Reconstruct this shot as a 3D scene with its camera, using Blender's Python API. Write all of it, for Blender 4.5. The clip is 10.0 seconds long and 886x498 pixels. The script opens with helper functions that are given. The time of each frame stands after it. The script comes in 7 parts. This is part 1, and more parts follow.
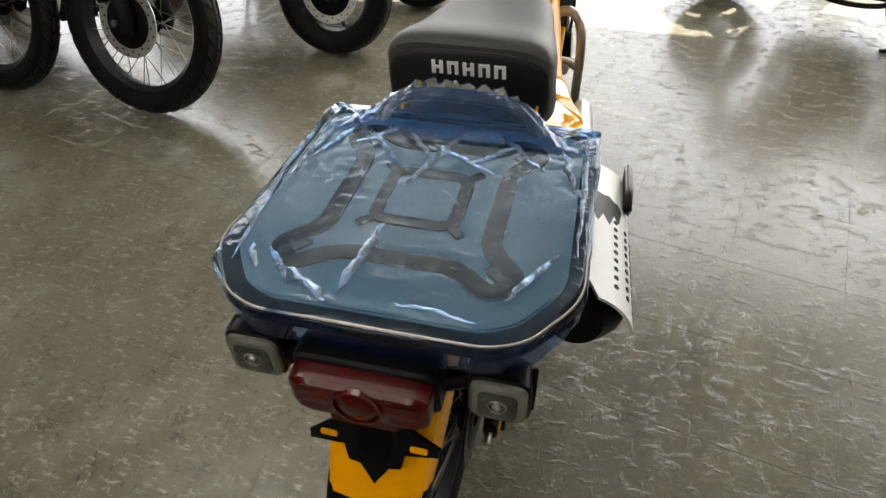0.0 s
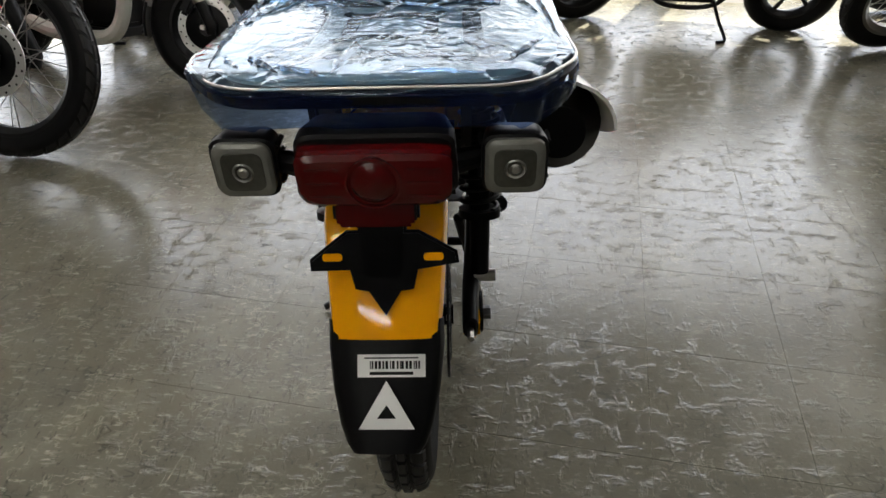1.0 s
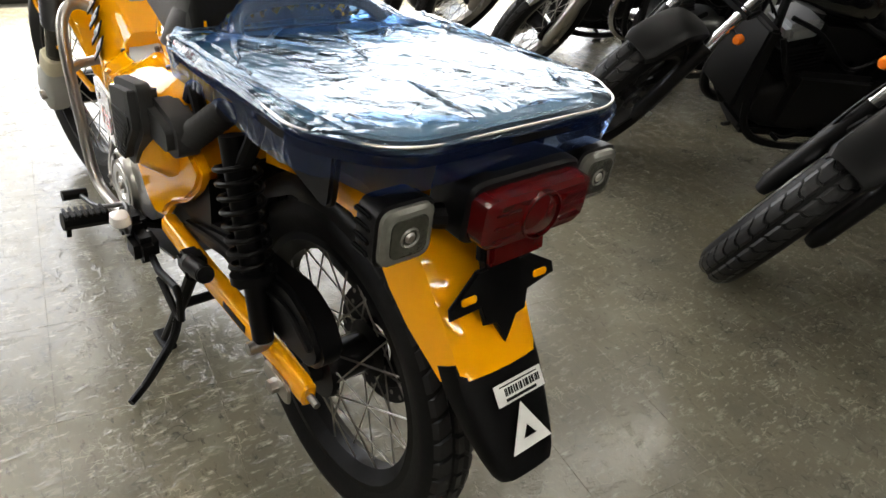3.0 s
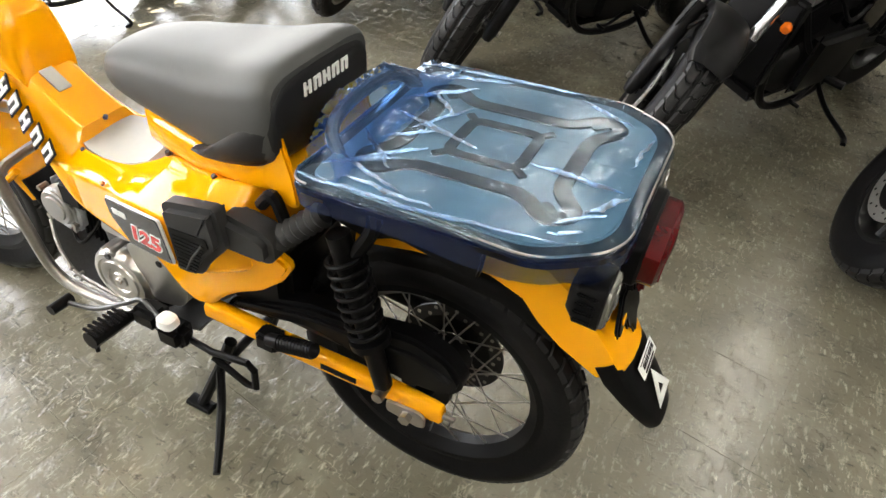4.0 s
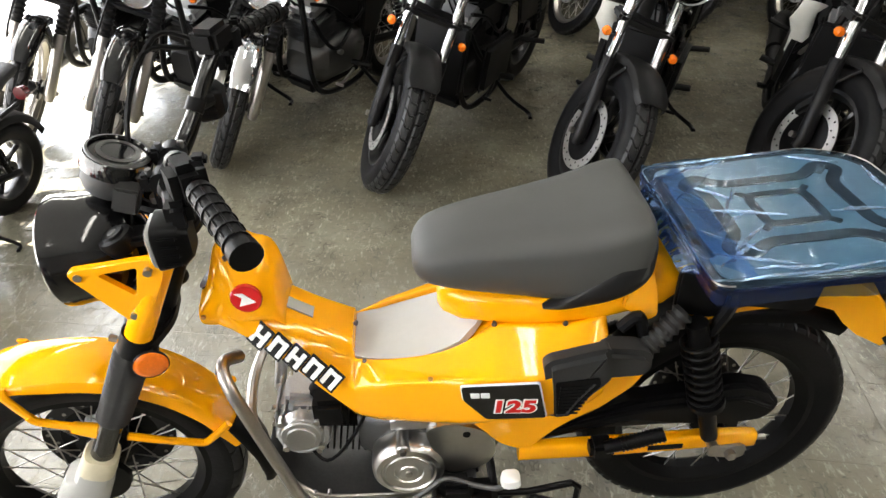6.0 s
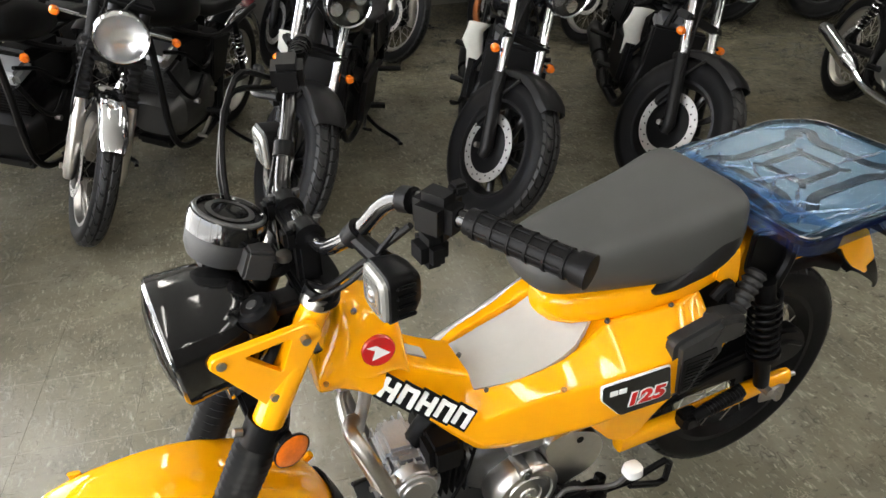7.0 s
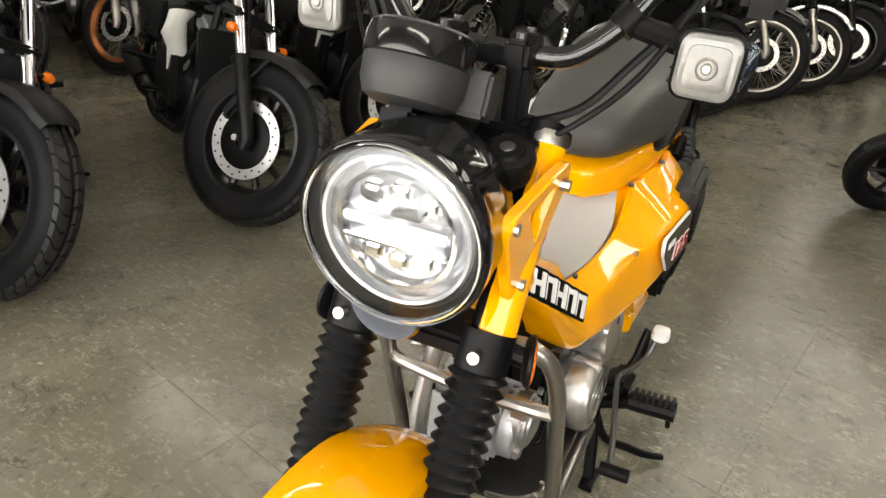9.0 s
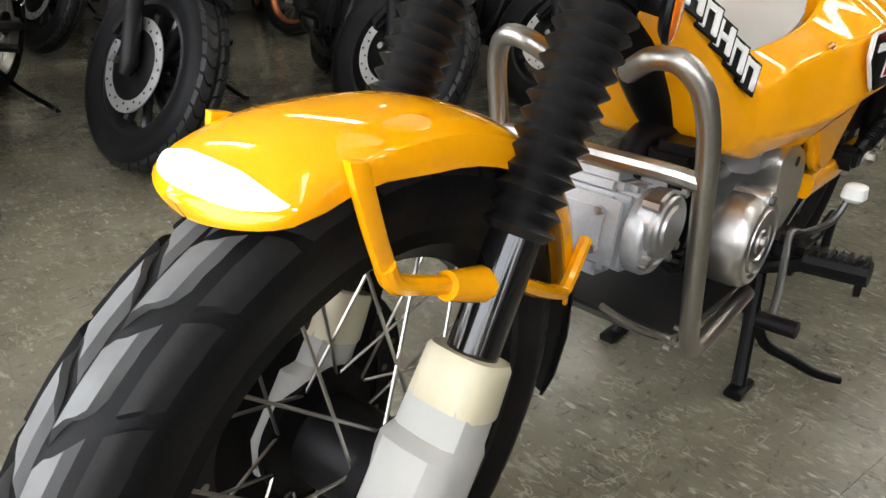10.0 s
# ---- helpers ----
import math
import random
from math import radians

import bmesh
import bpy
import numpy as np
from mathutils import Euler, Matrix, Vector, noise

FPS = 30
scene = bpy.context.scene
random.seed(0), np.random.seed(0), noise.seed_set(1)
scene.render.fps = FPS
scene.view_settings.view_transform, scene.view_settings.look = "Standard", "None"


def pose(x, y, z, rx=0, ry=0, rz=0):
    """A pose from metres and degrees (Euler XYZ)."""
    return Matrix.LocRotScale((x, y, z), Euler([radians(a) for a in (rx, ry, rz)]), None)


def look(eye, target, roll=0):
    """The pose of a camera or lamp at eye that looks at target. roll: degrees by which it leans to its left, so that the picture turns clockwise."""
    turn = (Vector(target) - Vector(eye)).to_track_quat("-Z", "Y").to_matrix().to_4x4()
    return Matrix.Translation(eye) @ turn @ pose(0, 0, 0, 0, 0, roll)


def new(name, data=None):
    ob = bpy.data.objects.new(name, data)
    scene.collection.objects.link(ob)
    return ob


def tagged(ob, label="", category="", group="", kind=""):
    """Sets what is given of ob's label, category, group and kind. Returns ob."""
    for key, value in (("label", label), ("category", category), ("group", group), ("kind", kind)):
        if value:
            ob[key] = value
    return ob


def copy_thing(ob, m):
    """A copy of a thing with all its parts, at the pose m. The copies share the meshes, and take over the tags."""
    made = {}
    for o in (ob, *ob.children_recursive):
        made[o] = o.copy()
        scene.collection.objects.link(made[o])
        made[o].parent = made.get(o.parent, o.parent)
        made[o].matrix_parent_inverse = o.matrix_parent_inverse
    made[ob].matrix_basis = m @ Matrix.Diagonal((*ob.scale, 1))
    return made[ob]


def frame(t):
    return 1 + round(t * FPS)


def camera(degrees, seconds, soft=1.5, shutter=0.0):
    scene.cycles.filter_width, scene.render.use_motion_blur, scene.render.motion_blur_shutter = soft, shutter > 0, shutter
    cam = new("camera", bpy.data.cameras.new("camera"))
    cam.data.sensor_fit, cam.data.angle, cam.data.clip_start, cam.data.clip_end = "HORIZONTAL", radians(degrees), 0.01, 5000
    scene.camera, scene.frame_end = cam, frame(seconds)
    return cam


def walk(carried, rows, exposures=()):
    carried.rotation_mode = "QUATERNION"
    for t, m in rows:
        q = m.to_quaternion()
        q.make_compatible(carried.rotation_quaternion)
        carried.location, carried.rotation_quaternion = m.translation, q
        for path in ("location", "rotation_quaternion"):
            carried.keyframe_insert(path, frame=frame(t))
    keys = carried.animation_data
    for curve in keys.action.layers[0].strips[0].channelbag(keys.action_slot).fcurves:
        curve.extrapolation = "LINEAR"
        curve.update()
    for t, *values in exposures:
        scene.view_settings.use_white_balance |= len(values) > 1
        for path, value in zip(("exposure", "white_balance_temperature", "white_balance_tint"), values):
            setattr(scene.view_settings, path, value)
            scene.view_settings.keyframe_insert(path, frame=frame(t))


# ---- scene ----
cam = camera(67.1, 10.0)
PATH = [
    (0, (-0.635, -0.218, 1.395), (0.726, 0.238, 0.002), -2.3),
    (0.5, (-0.698, -0.143, 1.265), (0.664, 0.056, -0.187), -1.7),
    (1, (-0.853, -0.116, 1.125), (0.749, 0.02, -0.065), -1.8),
    (1.5, (-0.928, -0.008, 1.043), (0.769, -0.145, -0.007), -0.2),
    (2, (-0.958, 0.179, 1.03), (0.791, -0.264, 0.166), 0.6),
    (2.5, (-0.827, 0.315, 1.045), (0.723, -0.541, 0.116), 4.2),
    (2.7, (-0.772, 0.376, 1.064), (0.658, -0.587, 0.05), 7.8),
    (3.8, (-0.393, 0.704, 1.331), (0.355, -0.631, 0.044), 5.2),
    (4, (-0.326, 0.772, 1.355), (0.33, -0.592, 0.047), 5.7),
    (4.5, (-0.177, 0.953, 1.454), (0.318, -0.512, 0.186), 0.3),
    (5, (0.04, 1.016, 1.501), (0.417, -0.551, 0.317), -0.5),
    (5.5, (0.321, 1.068, 1.502), (0.565, -0.541, 0.34), -2.6),
    (6, (0.598, 1.056, 1.5), (0.611, -0.59, 0.364), -1.6),
    (6.2, (0.699, 1.02, 1.498), (0.612, -0.621, 0.358), -1.4),
    (7.3, (1.289, 0.874, 1.456), (0.537, -0.656, 0.411), -2.3),
    (7.5, (1.37, 0.804, 1.446), (0.545, -0.675, 0.382), -3.4),
    (8, (1.563, 0.637, 1.422), (0.367, -0.582, 0.381), -2.6),
    (8.5, (1.662, 0.494, 1.311), (0.149, -0.443, 0.399), -0.1),
    (9, (1.691, 0.436, 1.135), (0.158, -0.473, 0.229), 3.1),
    (9.5, (1.658, 0.449, 0.914), (0.21, -0.645, 0.073), 2.9),
    (10, (1.645, 0.493, 0.74), (0.368, -0.784, -0.12), 2.3),
]
walk(cam, [(t, look(eye, target, roll)) for t, eye, target, roll in PATH], [(0, 1.85, 6700, 10), (0.5, 2.2, 6900, 10), (1, 1.62, 6450, 10), (1.5, 1.76, 6500, 10), (2, 1.73, 6500, 10), (2.5, 1.95, 6650, 10), (4, 2.9, 6650, 10), (4.5, 2.95, 6550, 10), (5, 2.92, 6550, 10), (5.5, 2.75, 6600, 10), (6, 2.65, 6550, 10), (7.5, 2.4, 6500, 10), (8, 2.4, 6800, 10), (8.5, 2.33, 7050, 10), (9, 2.22, 7000, 10), (9.5, 1.98, 6600, 10), (10, 2.12, 6450, 10)])

# ---- light ----
world = bpy.data.worlds.new("sky")
scene.world = world
world.use_nodes = True
_nt = world.node_tree
_sky = _nt.nodes.new("ShaderNodeTexSky")
_sky.sky_type, _sky.sun_disc = "NISHITA", False
_sky.sun_elevation, _sky.sun_rotation = radians(62), radians(116)
_nt.links.new(_sky.outputs[0], _nt.nodes["Background"].inputs[0])
_nt.nodes["Background"].inputs[1].default_value = 0.10
sun = new("sun", bpy.data.lights.new("sun", "SUN"))
sun.data.energy, sun.data.angle, sun.data.color = 5.0, radians(0.5), (1, 0.95, 0.87)
sun.matrix_world = look((4.5, -2.2, 9.5), (0, 0, 0))


# ---- materials ----
def material(name, color, rough=0.5, metal=0.0, spec=0.5, grain=0.0, scale=30.0, bump=0.0, coat=0.0, wear=None, wear_scale=4.0):
    m = bpy.data.materials.new(name)
    m.use_nodes = True
    n, l = m.node_tree.nodes, m.node_tree.links
    b = n["Principled BSDF"]
    b.inputs["Base Color"].default_value = (*color, 1)
    b.inputs["Roughness"].default_value = rough
    b.inputs["Metallic"].default_value = metal
    b.inputs["Specular IOR Level"].default_value = spec
    b.inputs["Coat Weight"].default_value = coat
    b.inputs["Coat Roughness"].default_value = 0.05
    if grain or bump or wear:
        co = n.new("ShaderNodeTexCoord")
        fine = n.new("ShaderNodeTexNoise")
        fine.inputs["Scale"].default_value, fine.inputs["Detail"].default_value = scale, 6
        l.new(co.outputs["Object"], fine.inputs["Vector"])
        big = n.new("ShaderNodeTexNoise")
        big.inputs["Scale"].default_value, big.inputs["Detail"].default_value = wear_scale, 4
        l.new(co.outputs["Object"], big.inputs["Vector"])
        mix = n.new("ShaderNodeMix")
        mix.data_type = "RGBA"
        mix.inputs["A"].default_value = (*[c * (1 - grain) for c in color], 1)
        mix.inputs["B"].default_value = (*[min(1, c * (1 + grain)) for c in color], 1)
        l.new(fine.outputs["Fac"], mix.inputs["Factor"])
        out = mix.outputs["Result"]
        if wear:
            ramp = n.new("ShaderNodeMapRange")
            ramp.inputs["From Min"].default_value, ramp.inputs["From Max"].default_value = 0.52, 0.72
            l.new(big.outputs["Fac"], ramp.inputs["Value"])
            mix2 = n.new("ShaderNodeMix")
            mix2.data_type = "RGBA"
            l.new(ramp.outputs["Result"], mix2.inputs["Factor"])
            l.new(out, mix2.inputs["A"])
            mix2.inputs["B"].default_value = (*wear, 1)
            out = mix2.outputs["Result"]
        l.new(out, b.inputs["Base Color"])
        vary = n.new("ShaderNodeMapRange")
        vary.inputs["To Min"].default_value, vary.inputs["To Max"].default_value = max(0.02, rough * 0.8), min(1, rough * 1.25)
        l.new(big.outputs["Fac"], vary.inputs["Value"])
        l.new(vary.outputs["Result"], b.inputs["Roughness"])
        if bump:
            bp = n.new("ShaderNodeBump")
            bp.inputs["Strength"].default_value, bp.inputs["Distance"].default_value = bump, 0.002
            l.new(fine.outputs["Fac"], bp.inputs["Height"])
            l.new(bp.outputs["Normal"], b.inputs["Normal"])
    return m


YELLOW = material("yellow_paint", (0.93, 0.385, 0.002), 0.045, spec=0.4, coat=0.2, grain=0.03, scale=300, wear_scale=6)
BLACK = material("black_plastic", (0.004, 0.004, 0.0044), 0.38, spec=0.12, grain=0.25, scale=400, bump=0.08)
GLOSS = material("black_gloss", (0.005, 0.005, 0.0055), 0.10, coat=0.4, grain=0.1, scale=200)
RUBBER = material("tyre_rubber", (0.005, 0.005, 0.0056), 0.5, spec=0.12, grain=0.3, scale=120, bump=0.25, wear=(0.016, 0.015, 0.0145))
SEAT = material("seat_vinyl", (0.046, 0.047, 0.0445), 0.55, grain=0.15, scale=700, bump=0.25, wear_scale=5)
SEATSIDE = material("seat_side_vinyl", (0.009, 0.009, 0.0095), 0.45, spec=0.3, grain=0.2, scale=700, bump=0.25)
CHROME = material("chrome", (0.82, 0.83, 0.85), 0.08, 1.0)
STEEL = material("brushed_steel", (0.42, 0.40, 0.37), 0.33, 1.0, grain=0.15, scale=250, bump=0.1)
ALU = material("cast_aluminium", (0.50, 0.50, 0.50), 0.38, 1.0, grain=0.12, scale=300, bump=0.2)
BOOT = material("boot_rubber", (0.007, 0.007, 0.0075), 0.30, spec=0.4, grain=0.2, scale=150)
POLISH = material("polished_cover", (0.60, 0.585, 0.56), 0.30, 1.0, grain=0.08, scale=120, bump=0.05)
ALUDULL = material("painted_engine", (0.47, 0.48, 0.49), 0.42, 0.65, grain=0.15, scale=250, bump=0.2)
WHITE = material("white_plastic", (0.78, 0.78, 0.76), 0.4, grain=0.04, scale=60)
PAPER = material("foam_wrap", (0.42, 0.42, 0.395), 0.7, grain=0.05, scale=60, bump=0.2)
RED = material("red_paint", (0.55, 0.012, 0.012), 0.2, coat=0.8, grain=0.05, scale=100)
ORANGE = material("amber_lens", (0.72, 0.15, 0.006), 0.18, coat=0.3, grain=0.25, scale=160, bump=0.2)
WALL = material("wall_paint", (0.15, 0.145, 0.135), 0.8, grain=0.05, scale=20, bump=0.1, wear=(0.12, 0.115, 0.105))
CEIL = material("ceiling_paint", (0.30, 0.30, 0.29), 0.85, grain=0.04, scale=10)
CONCRETE = material("outdoor_concrete", (0.42, 0.41, 0.39), 0.85, grain=0.15, scale=25, bump=0.3, wear=(0.33, 0.32, 0.30))
FRAME = material("bronze_aluminium", (0.035, 0.032, 0.030), 0.4, 0.5, grain=0.1, scale=80)


# ---- mesh tools ----
def part(name, bm, mat, parent=None, label="", angle=35, kind=""):
    me = bpy.data.meshes.new(name)
    bmesh.ops.recalc_face_normals(bm, faces=bm.faces)
    bm.to_mesh(me)
    bm.free()
    for p in me.polygons:
        p.use_smooth = True
    me.set_sharp_from_angle(angle=radians(angle))
    me.materials.append(mat)
    ob = new(name, me)
    if parent is not None:
        ob.parent = parent
    if label or kind:
        tagged(ob, label, kind=kind)
    return ob


def empty(name, label, category, group="", m=None):
    ob = new(name)
    if m is not None:
        ob.matrix_world = m
    return tagged(ob, label, category, group)


def join(*bms):
    out = bmesh.new()
    for b in bms:
        me = bpy.data.meshes.new("tmp")
        b.to_mesh(me)
        out.from_mesh(me)
        bpy.data.meshes.remove(me)
        b.free()
    return out


def moved(bm, m):
    bm.transform(m)
    return bm


def box(c, s, bevel=0.004, m=None, seg=2):
    bm = bmesh.new()
    bmesh.ops.create_cube(bm, size=1)
    bmesh.ops.scale(bm, vec=s, verts=bm.verts)
    if bevel:
        bmesh.ops.bevel(bm, geom=bm.edges[:], offset=min(bevel, min(s) * 0.45), segments=seg, affect="EDGES")
    if m is not None:
        bm.transform(m)
    bmesh.ops.translate(bm, vec=c, verts=bm.verts)
    return bm


def rings(secs, cap=True, closed=False):
    """Skin over rings of equally many points."""
    bm = bmesh.new()
    vs = [[bm.verts.new(p) for p in s] for s in secs]
    n = len(vs[0])
    pairs = list(zip(vs, vs[1:])) + ([(vs[-1], vs[0])] if closed else [])
    for a, b in pairs:
        for i in range(n):
            j = (i + 1) % n
            bm.faces.new((a[i], a[j], b[j], b[i]))
    if cap and not closed:
        bm.faces.new(vs[0])
        bm.faces.new(vs[-1])
    return bm


def spline(pts, k=6):
    """A smooth line through the points."""
    P = [Vector(p) for p in pts]
    P = [P[0] * 2 - P[1]] + P + [P[-1] * 2 - P[-2]]
    out = []
    for i in range(1, len(P) - 2):
        a, b, c, d = P[i - 1 : i + 3]
        for s in range(k):
            t = s / k
            out.append(0.5 * ((2 * b) + (c - a) * t + (2 * a - 5 * b + 4 * c - d) * t * t + (3 * b - a - 3 * c + d) * t**3))
    out.append(P[-2])
    return out


def tube(pts, r, seg=10, k=5, smooth=True):
    """A round bar along a line; r is a radius or one per given point."""
    line = spline(pts, k) if smooth and len(pts) > 2 else [Vector(p) for p in pts]
    rs = [r] * len(line) if isinstance(r, (int, float)) else [float(np.interp(i * (len(r) - 1) / (len(line) - 1), range(len(r)), r)) for i in range(len(line))]
    secs, up = [], None
    for i, p in enumerate(line):
        d = (line[min(i + 1, len(line) - 1)] - line[max(i - 1, 0)]).normalized()
        if up is None:
            up = d.orthogonal().normalized()
        up = (up - d * up.dot(d)).normalized()
        side = d.cross(up)
        secs.append([p + rs[i] * (math.cos(a) * up + math.sin(a) * side) for a in (2 * math.pi * j / seg for j in range(seg))])
    return rings(secs)


def cyl(a, b, r, r2=None, seg=20):
    return tube([a, b], [r, r if r2 is None else r2], seg, smooth=False)


def lathe(profile, seg=48, axis="y", c=(0, 0, 0), closed=False, cap=False):
    """Turn a profile of (radius, offset along the axis) about that axis."""
    secs = []
    for i in range(seg):
        a = 2 * math.pi * i / seg
        u, v = math.cos(a), math.sin(a)
        ring = []
        for r, o in profile:
            p = {"y": (r * u, o, r * v), "x": (o, r * u, r * v), "z": (r * u, r * v, o)}[axis]
            ring.append(Vector(p) + Vector(c))
        secs.append(ring)
    bm = bmesh.new()
    vs = [[bm.verts.new(p) for p in s] for s in secs]
    n = len(profile)
    for i in range(seg):
        a, b = vs[i], vs[(i + 1) % seg]
        for j in range(n if closed else n - 1):
            k = (j + 1) % n
            if (a[j].co - b[j].co).length < 1e-7 and (a[k].co - b[k].co).length < 1e-7:
                continue
            try:
                bm.faces.new((a[j], a[k], b[k], b[j]))
            except ValueError:
                pass
    bmesh.ops.remove_doubles(bm, verts=bm.verts, dist=1e-6)
    return bm


def plate(outline, t, plane="xz", at=0.0, bevel=0.003):
    """A flat shape with thickness t, its outline in the plane given, centred at the third coordinate."""
    bm = bmesh.new()

    def put(u, v, w):
        return {"xz": (u, w, v), "xy": (u, v, w), "yz": (w, u, v)}[plane]

    a = [bm.verts.new(put(u, v, at - t / 2)) for u, v in outline]
    b = [bm.verts.new(put(u, v, at + t / 2)) for u, v in outline]
    n = len(a)
    fa, fb = bm.faces.new(a), bm.faces.new(b[::-1])
    for i in range(n):
        bm.faces.new((a[i], b[i], b[(i + 1) % n], a[(i + 1) % n]))
    if bevel:
        edges = list({e for f in (fa, fb) for e in f.edges})
        bmesh.ops.recalc_face_normals(bm, faces=bm.faces)
        bmesh.ops.bevel(bm, geom=edges, offset=min(bevel, t * 0.45), segments=2, affect="EDGES")
    return bm


def round_outline(pts, r, k=4):
    """An outline with its corners rounded."""
    out, n = [], len(pts)
    for i in range(n):
        p, a, b = Vector(pts[i]), Vector(pts[i - 1]), Vector(pts[(i + 1) % n])
        da, db = (a - p), (b - p)
        q = min(r, da.length * 0.45, db.length * 0.45)
        s, e = p + da.normalized() * q, p + db.normalized() * q
        for j in range(k + 1):
            t = j / k
            out.append(tuple((1 - t) ** 2 * s + 2 * t * (1 - t) * p + t * t * e))
    return out


def oval(c, u, v, ru, rv, n=20, power=2.0):
    """A ring (superellipse) about c, spanned by u and v."""
    c, u, v = Vector(c), Vector(u), Vector(v)
    out = []
    for i in range(n):
        a = 2 * math.pi * i / n
        x, y = math.cos(a), math.sin(a)
        out.append(c + u * ru * math.copysign(abs(x) ** (2 / power), x) + v * rv * math.copysign(abs(y) ** (2 / power), y))
    return out


# ---- the shop ----
def floor_material():
    m = bpy.data.materials.new("vinyl_floor")
    m.use_nodes = True
    n, l = m.node_tree.nodes, m.node_tree.links
    b = n["Principled BSDF"]
    co = n.new("ShaderNodeNewGeometry")

    def noise_tex(scale, detail, stretch=None, rough=0.55, turn=10):
        t = n.new("ShaderNodeTexNoise")
        t.inputs["Scale"].default_value, t.inputs["Detail"].default_value, t.inputs["Roughness"].default_value = scale, detail, rough
        src = co.outputs["Position"]
        if stretch:
            mp = n.new("ShaderNodeMapping")
            mp.inputs["Scale"].default_value, mp.inputs["Rotation"].default_value = stretch, (0, 0, radians(turn))
            l.new(src, mp.inputs["Vector"])
            src = mp.outputs["Vector"]
        l.new(src, t.inputs["Vector"])
        return t.outputs["Fac"]

    def ramp(fac, lo, hi, top=1.0):
        r = n.new("ShaderNodeMapRange")
        r.inputs["From Min"].default_value, r.inputs["From Max"].default_value = lo, hi
        r.inputs["To Max"].default_value = top
        l.new(fac, r.inputs["Value"])
        return r.outputs["Result"]

    def mix(fac, a, c):
        x = n.new("ShaderNodeMix")
        x.data_type = "RGBA"
        l.new(fac, x.inputs["Factor"])
        for sock, v in (("A", a), ("B", c)):
            if isinstance(v, tuple):
                x.inputs[sock].default_value = (*v, 1)
            else:
                l.new(v, x.inputs[sock])
        return x.outputs["Result"]

    base = mix(ramp(noise_tex(2.1, 3), 0.33, 0.68), (0.135, 0.124, 0.084), (0.210, 0.196, 0.136))
    flecks = ramp(noise_tex(52, 3, (1, 0.34, 1), 0.6), 0.58, 0.70)
    base = mix(flecks, base, (0.34, 0.31, 0.235))
    base = mix(ramp(noise_tex(7, 4), 0.45, 0.68, 0.55), base, (0.085, 0.080, 0.060))
    base = mix(ramp(noise_tex(4.3, 5, None, 0.65), 0.52, 0.75, 0.5), base, (0.29, 0.275, 0.215))
    chips = ramp(noise_tex(70, 5, (1, 0.34, 1), 0.6, 28), 0.597, 0.69)
    base = mix(chips, base, (0.40, 0.375, 0.29))
    # dark dashes: the small shadows of the embossing, painted into the colour
    fleck_shade = ramp(noise_tex(66, 5, (0.5, 1, 1), 0.6, -18), 0.58, 0.70)
    base = mix(fleck_shade, base, (0.060, 0.056, 0.043))

    def lines(scale, stretch, turn, thin, mask_scale, lo, hi):
        a, r, c = n.new("ShaderNodeMath"), n.new("ShaderNodeMapRange"), n.new("ShaderNodeMath")
        a.operation, c.operation = "SUBTRACT", "ABSOLUTE"
        a.inputs[1].default_value = 0.5
        l.new(noise_tex(scale, 3, stretch, 0.6, turn), a.inputs[0])
        l.new(a.outputs[0], c.inputs[0])
        r.inputs["From Min"].default_value, r.inputs["From Max"].default_value = 0.0, thin
        r.inputs["To Min"].default_value, r.inputs["To Max"].default_value = 1.0, 0.0
        l.new(c.outputs[0], r.inputs["Value"])
        k = n.new("ShaderNodeMath")
        k.operation = "MULTIPLY"
        l.new(r.outputs["Result"], k.inputs[0])
        l.new(ramp(noise_tex(mask_scale, 3), lo, hi), k.inputs[1])
        return k.outputs[0]

    base = mix(ramp(noise_tex(1.3, 4, None, 0.6), 0.50, 0.70, 0.6), base, (0.135, 0.112, 0.062))
    base = mix(lines(24, (1, 0.5, 1), 35, 0.020, 12, 0.53, 0.62), base, (0.35, 0.32, 0.235))
    base = mix(lines(21, (0.5, 1, 1), -20, 0.016, 11, 0.54, 0.63), base, (0.32, 0.295, 0.215))
    base = mix(lines(11, (1, 0.6, 1), 80, 0.016, 7, 0.52, 0.62), base, (0.050, 0.046, 0.034))
    film = ramp(noise_tex(0.7, 2), 0.42, 0.75, 0.7)
    base = mix(film, base, (0.120, 0.109, 0.078))
    info = n.new("ShaderNodeObjectInfo")
    base = mix(ramp(info.outputs["Random"], -1.0, 6.0), base, (0.09, 0.085, 0.07))
    l.new(base, b.inputs["Base Color"])
    b.inputs["Roughness"].default_value = 0.21
    b.inputs["Specular IOR Level"].default_value = 0.65
    bump = n.new("ShaderNodeBump")
    bump.inputs["Strength"].default_value, bump.inputs["Distance"].default_value = 0.38, 0.0025
    strokes = ramp(noise_tex(34, 5, (1, 0.42, 1), 0.65, 20), 0.56, 0.66)
    strokes2 = ramp(noise_tex(30, 5, (0.45, 1, 1), 0.65, 75), 0.58, 0.68)
    grain = noise_tex(110, 4)
    add1, add2 = n.new("ShaderNodeMath"), n.new("ShaderNodeMath")
    add2.operation = "MULTIPLY_ADD"
    add2.inputs[1].default_value = 0.35
    l.new(strokes, add1.inputs[0])
    l.new(strokes2, add1.inputs[1])
    l.new(grain, add2.inputs[0])
    l.new(add1.outputs[0], add2.inputs[2])
    l.new(add2.outputs[0], bump.inputs["Height"])
    l.new(bump.outputs["Normal"], b.inputs["Normal"])
    return m


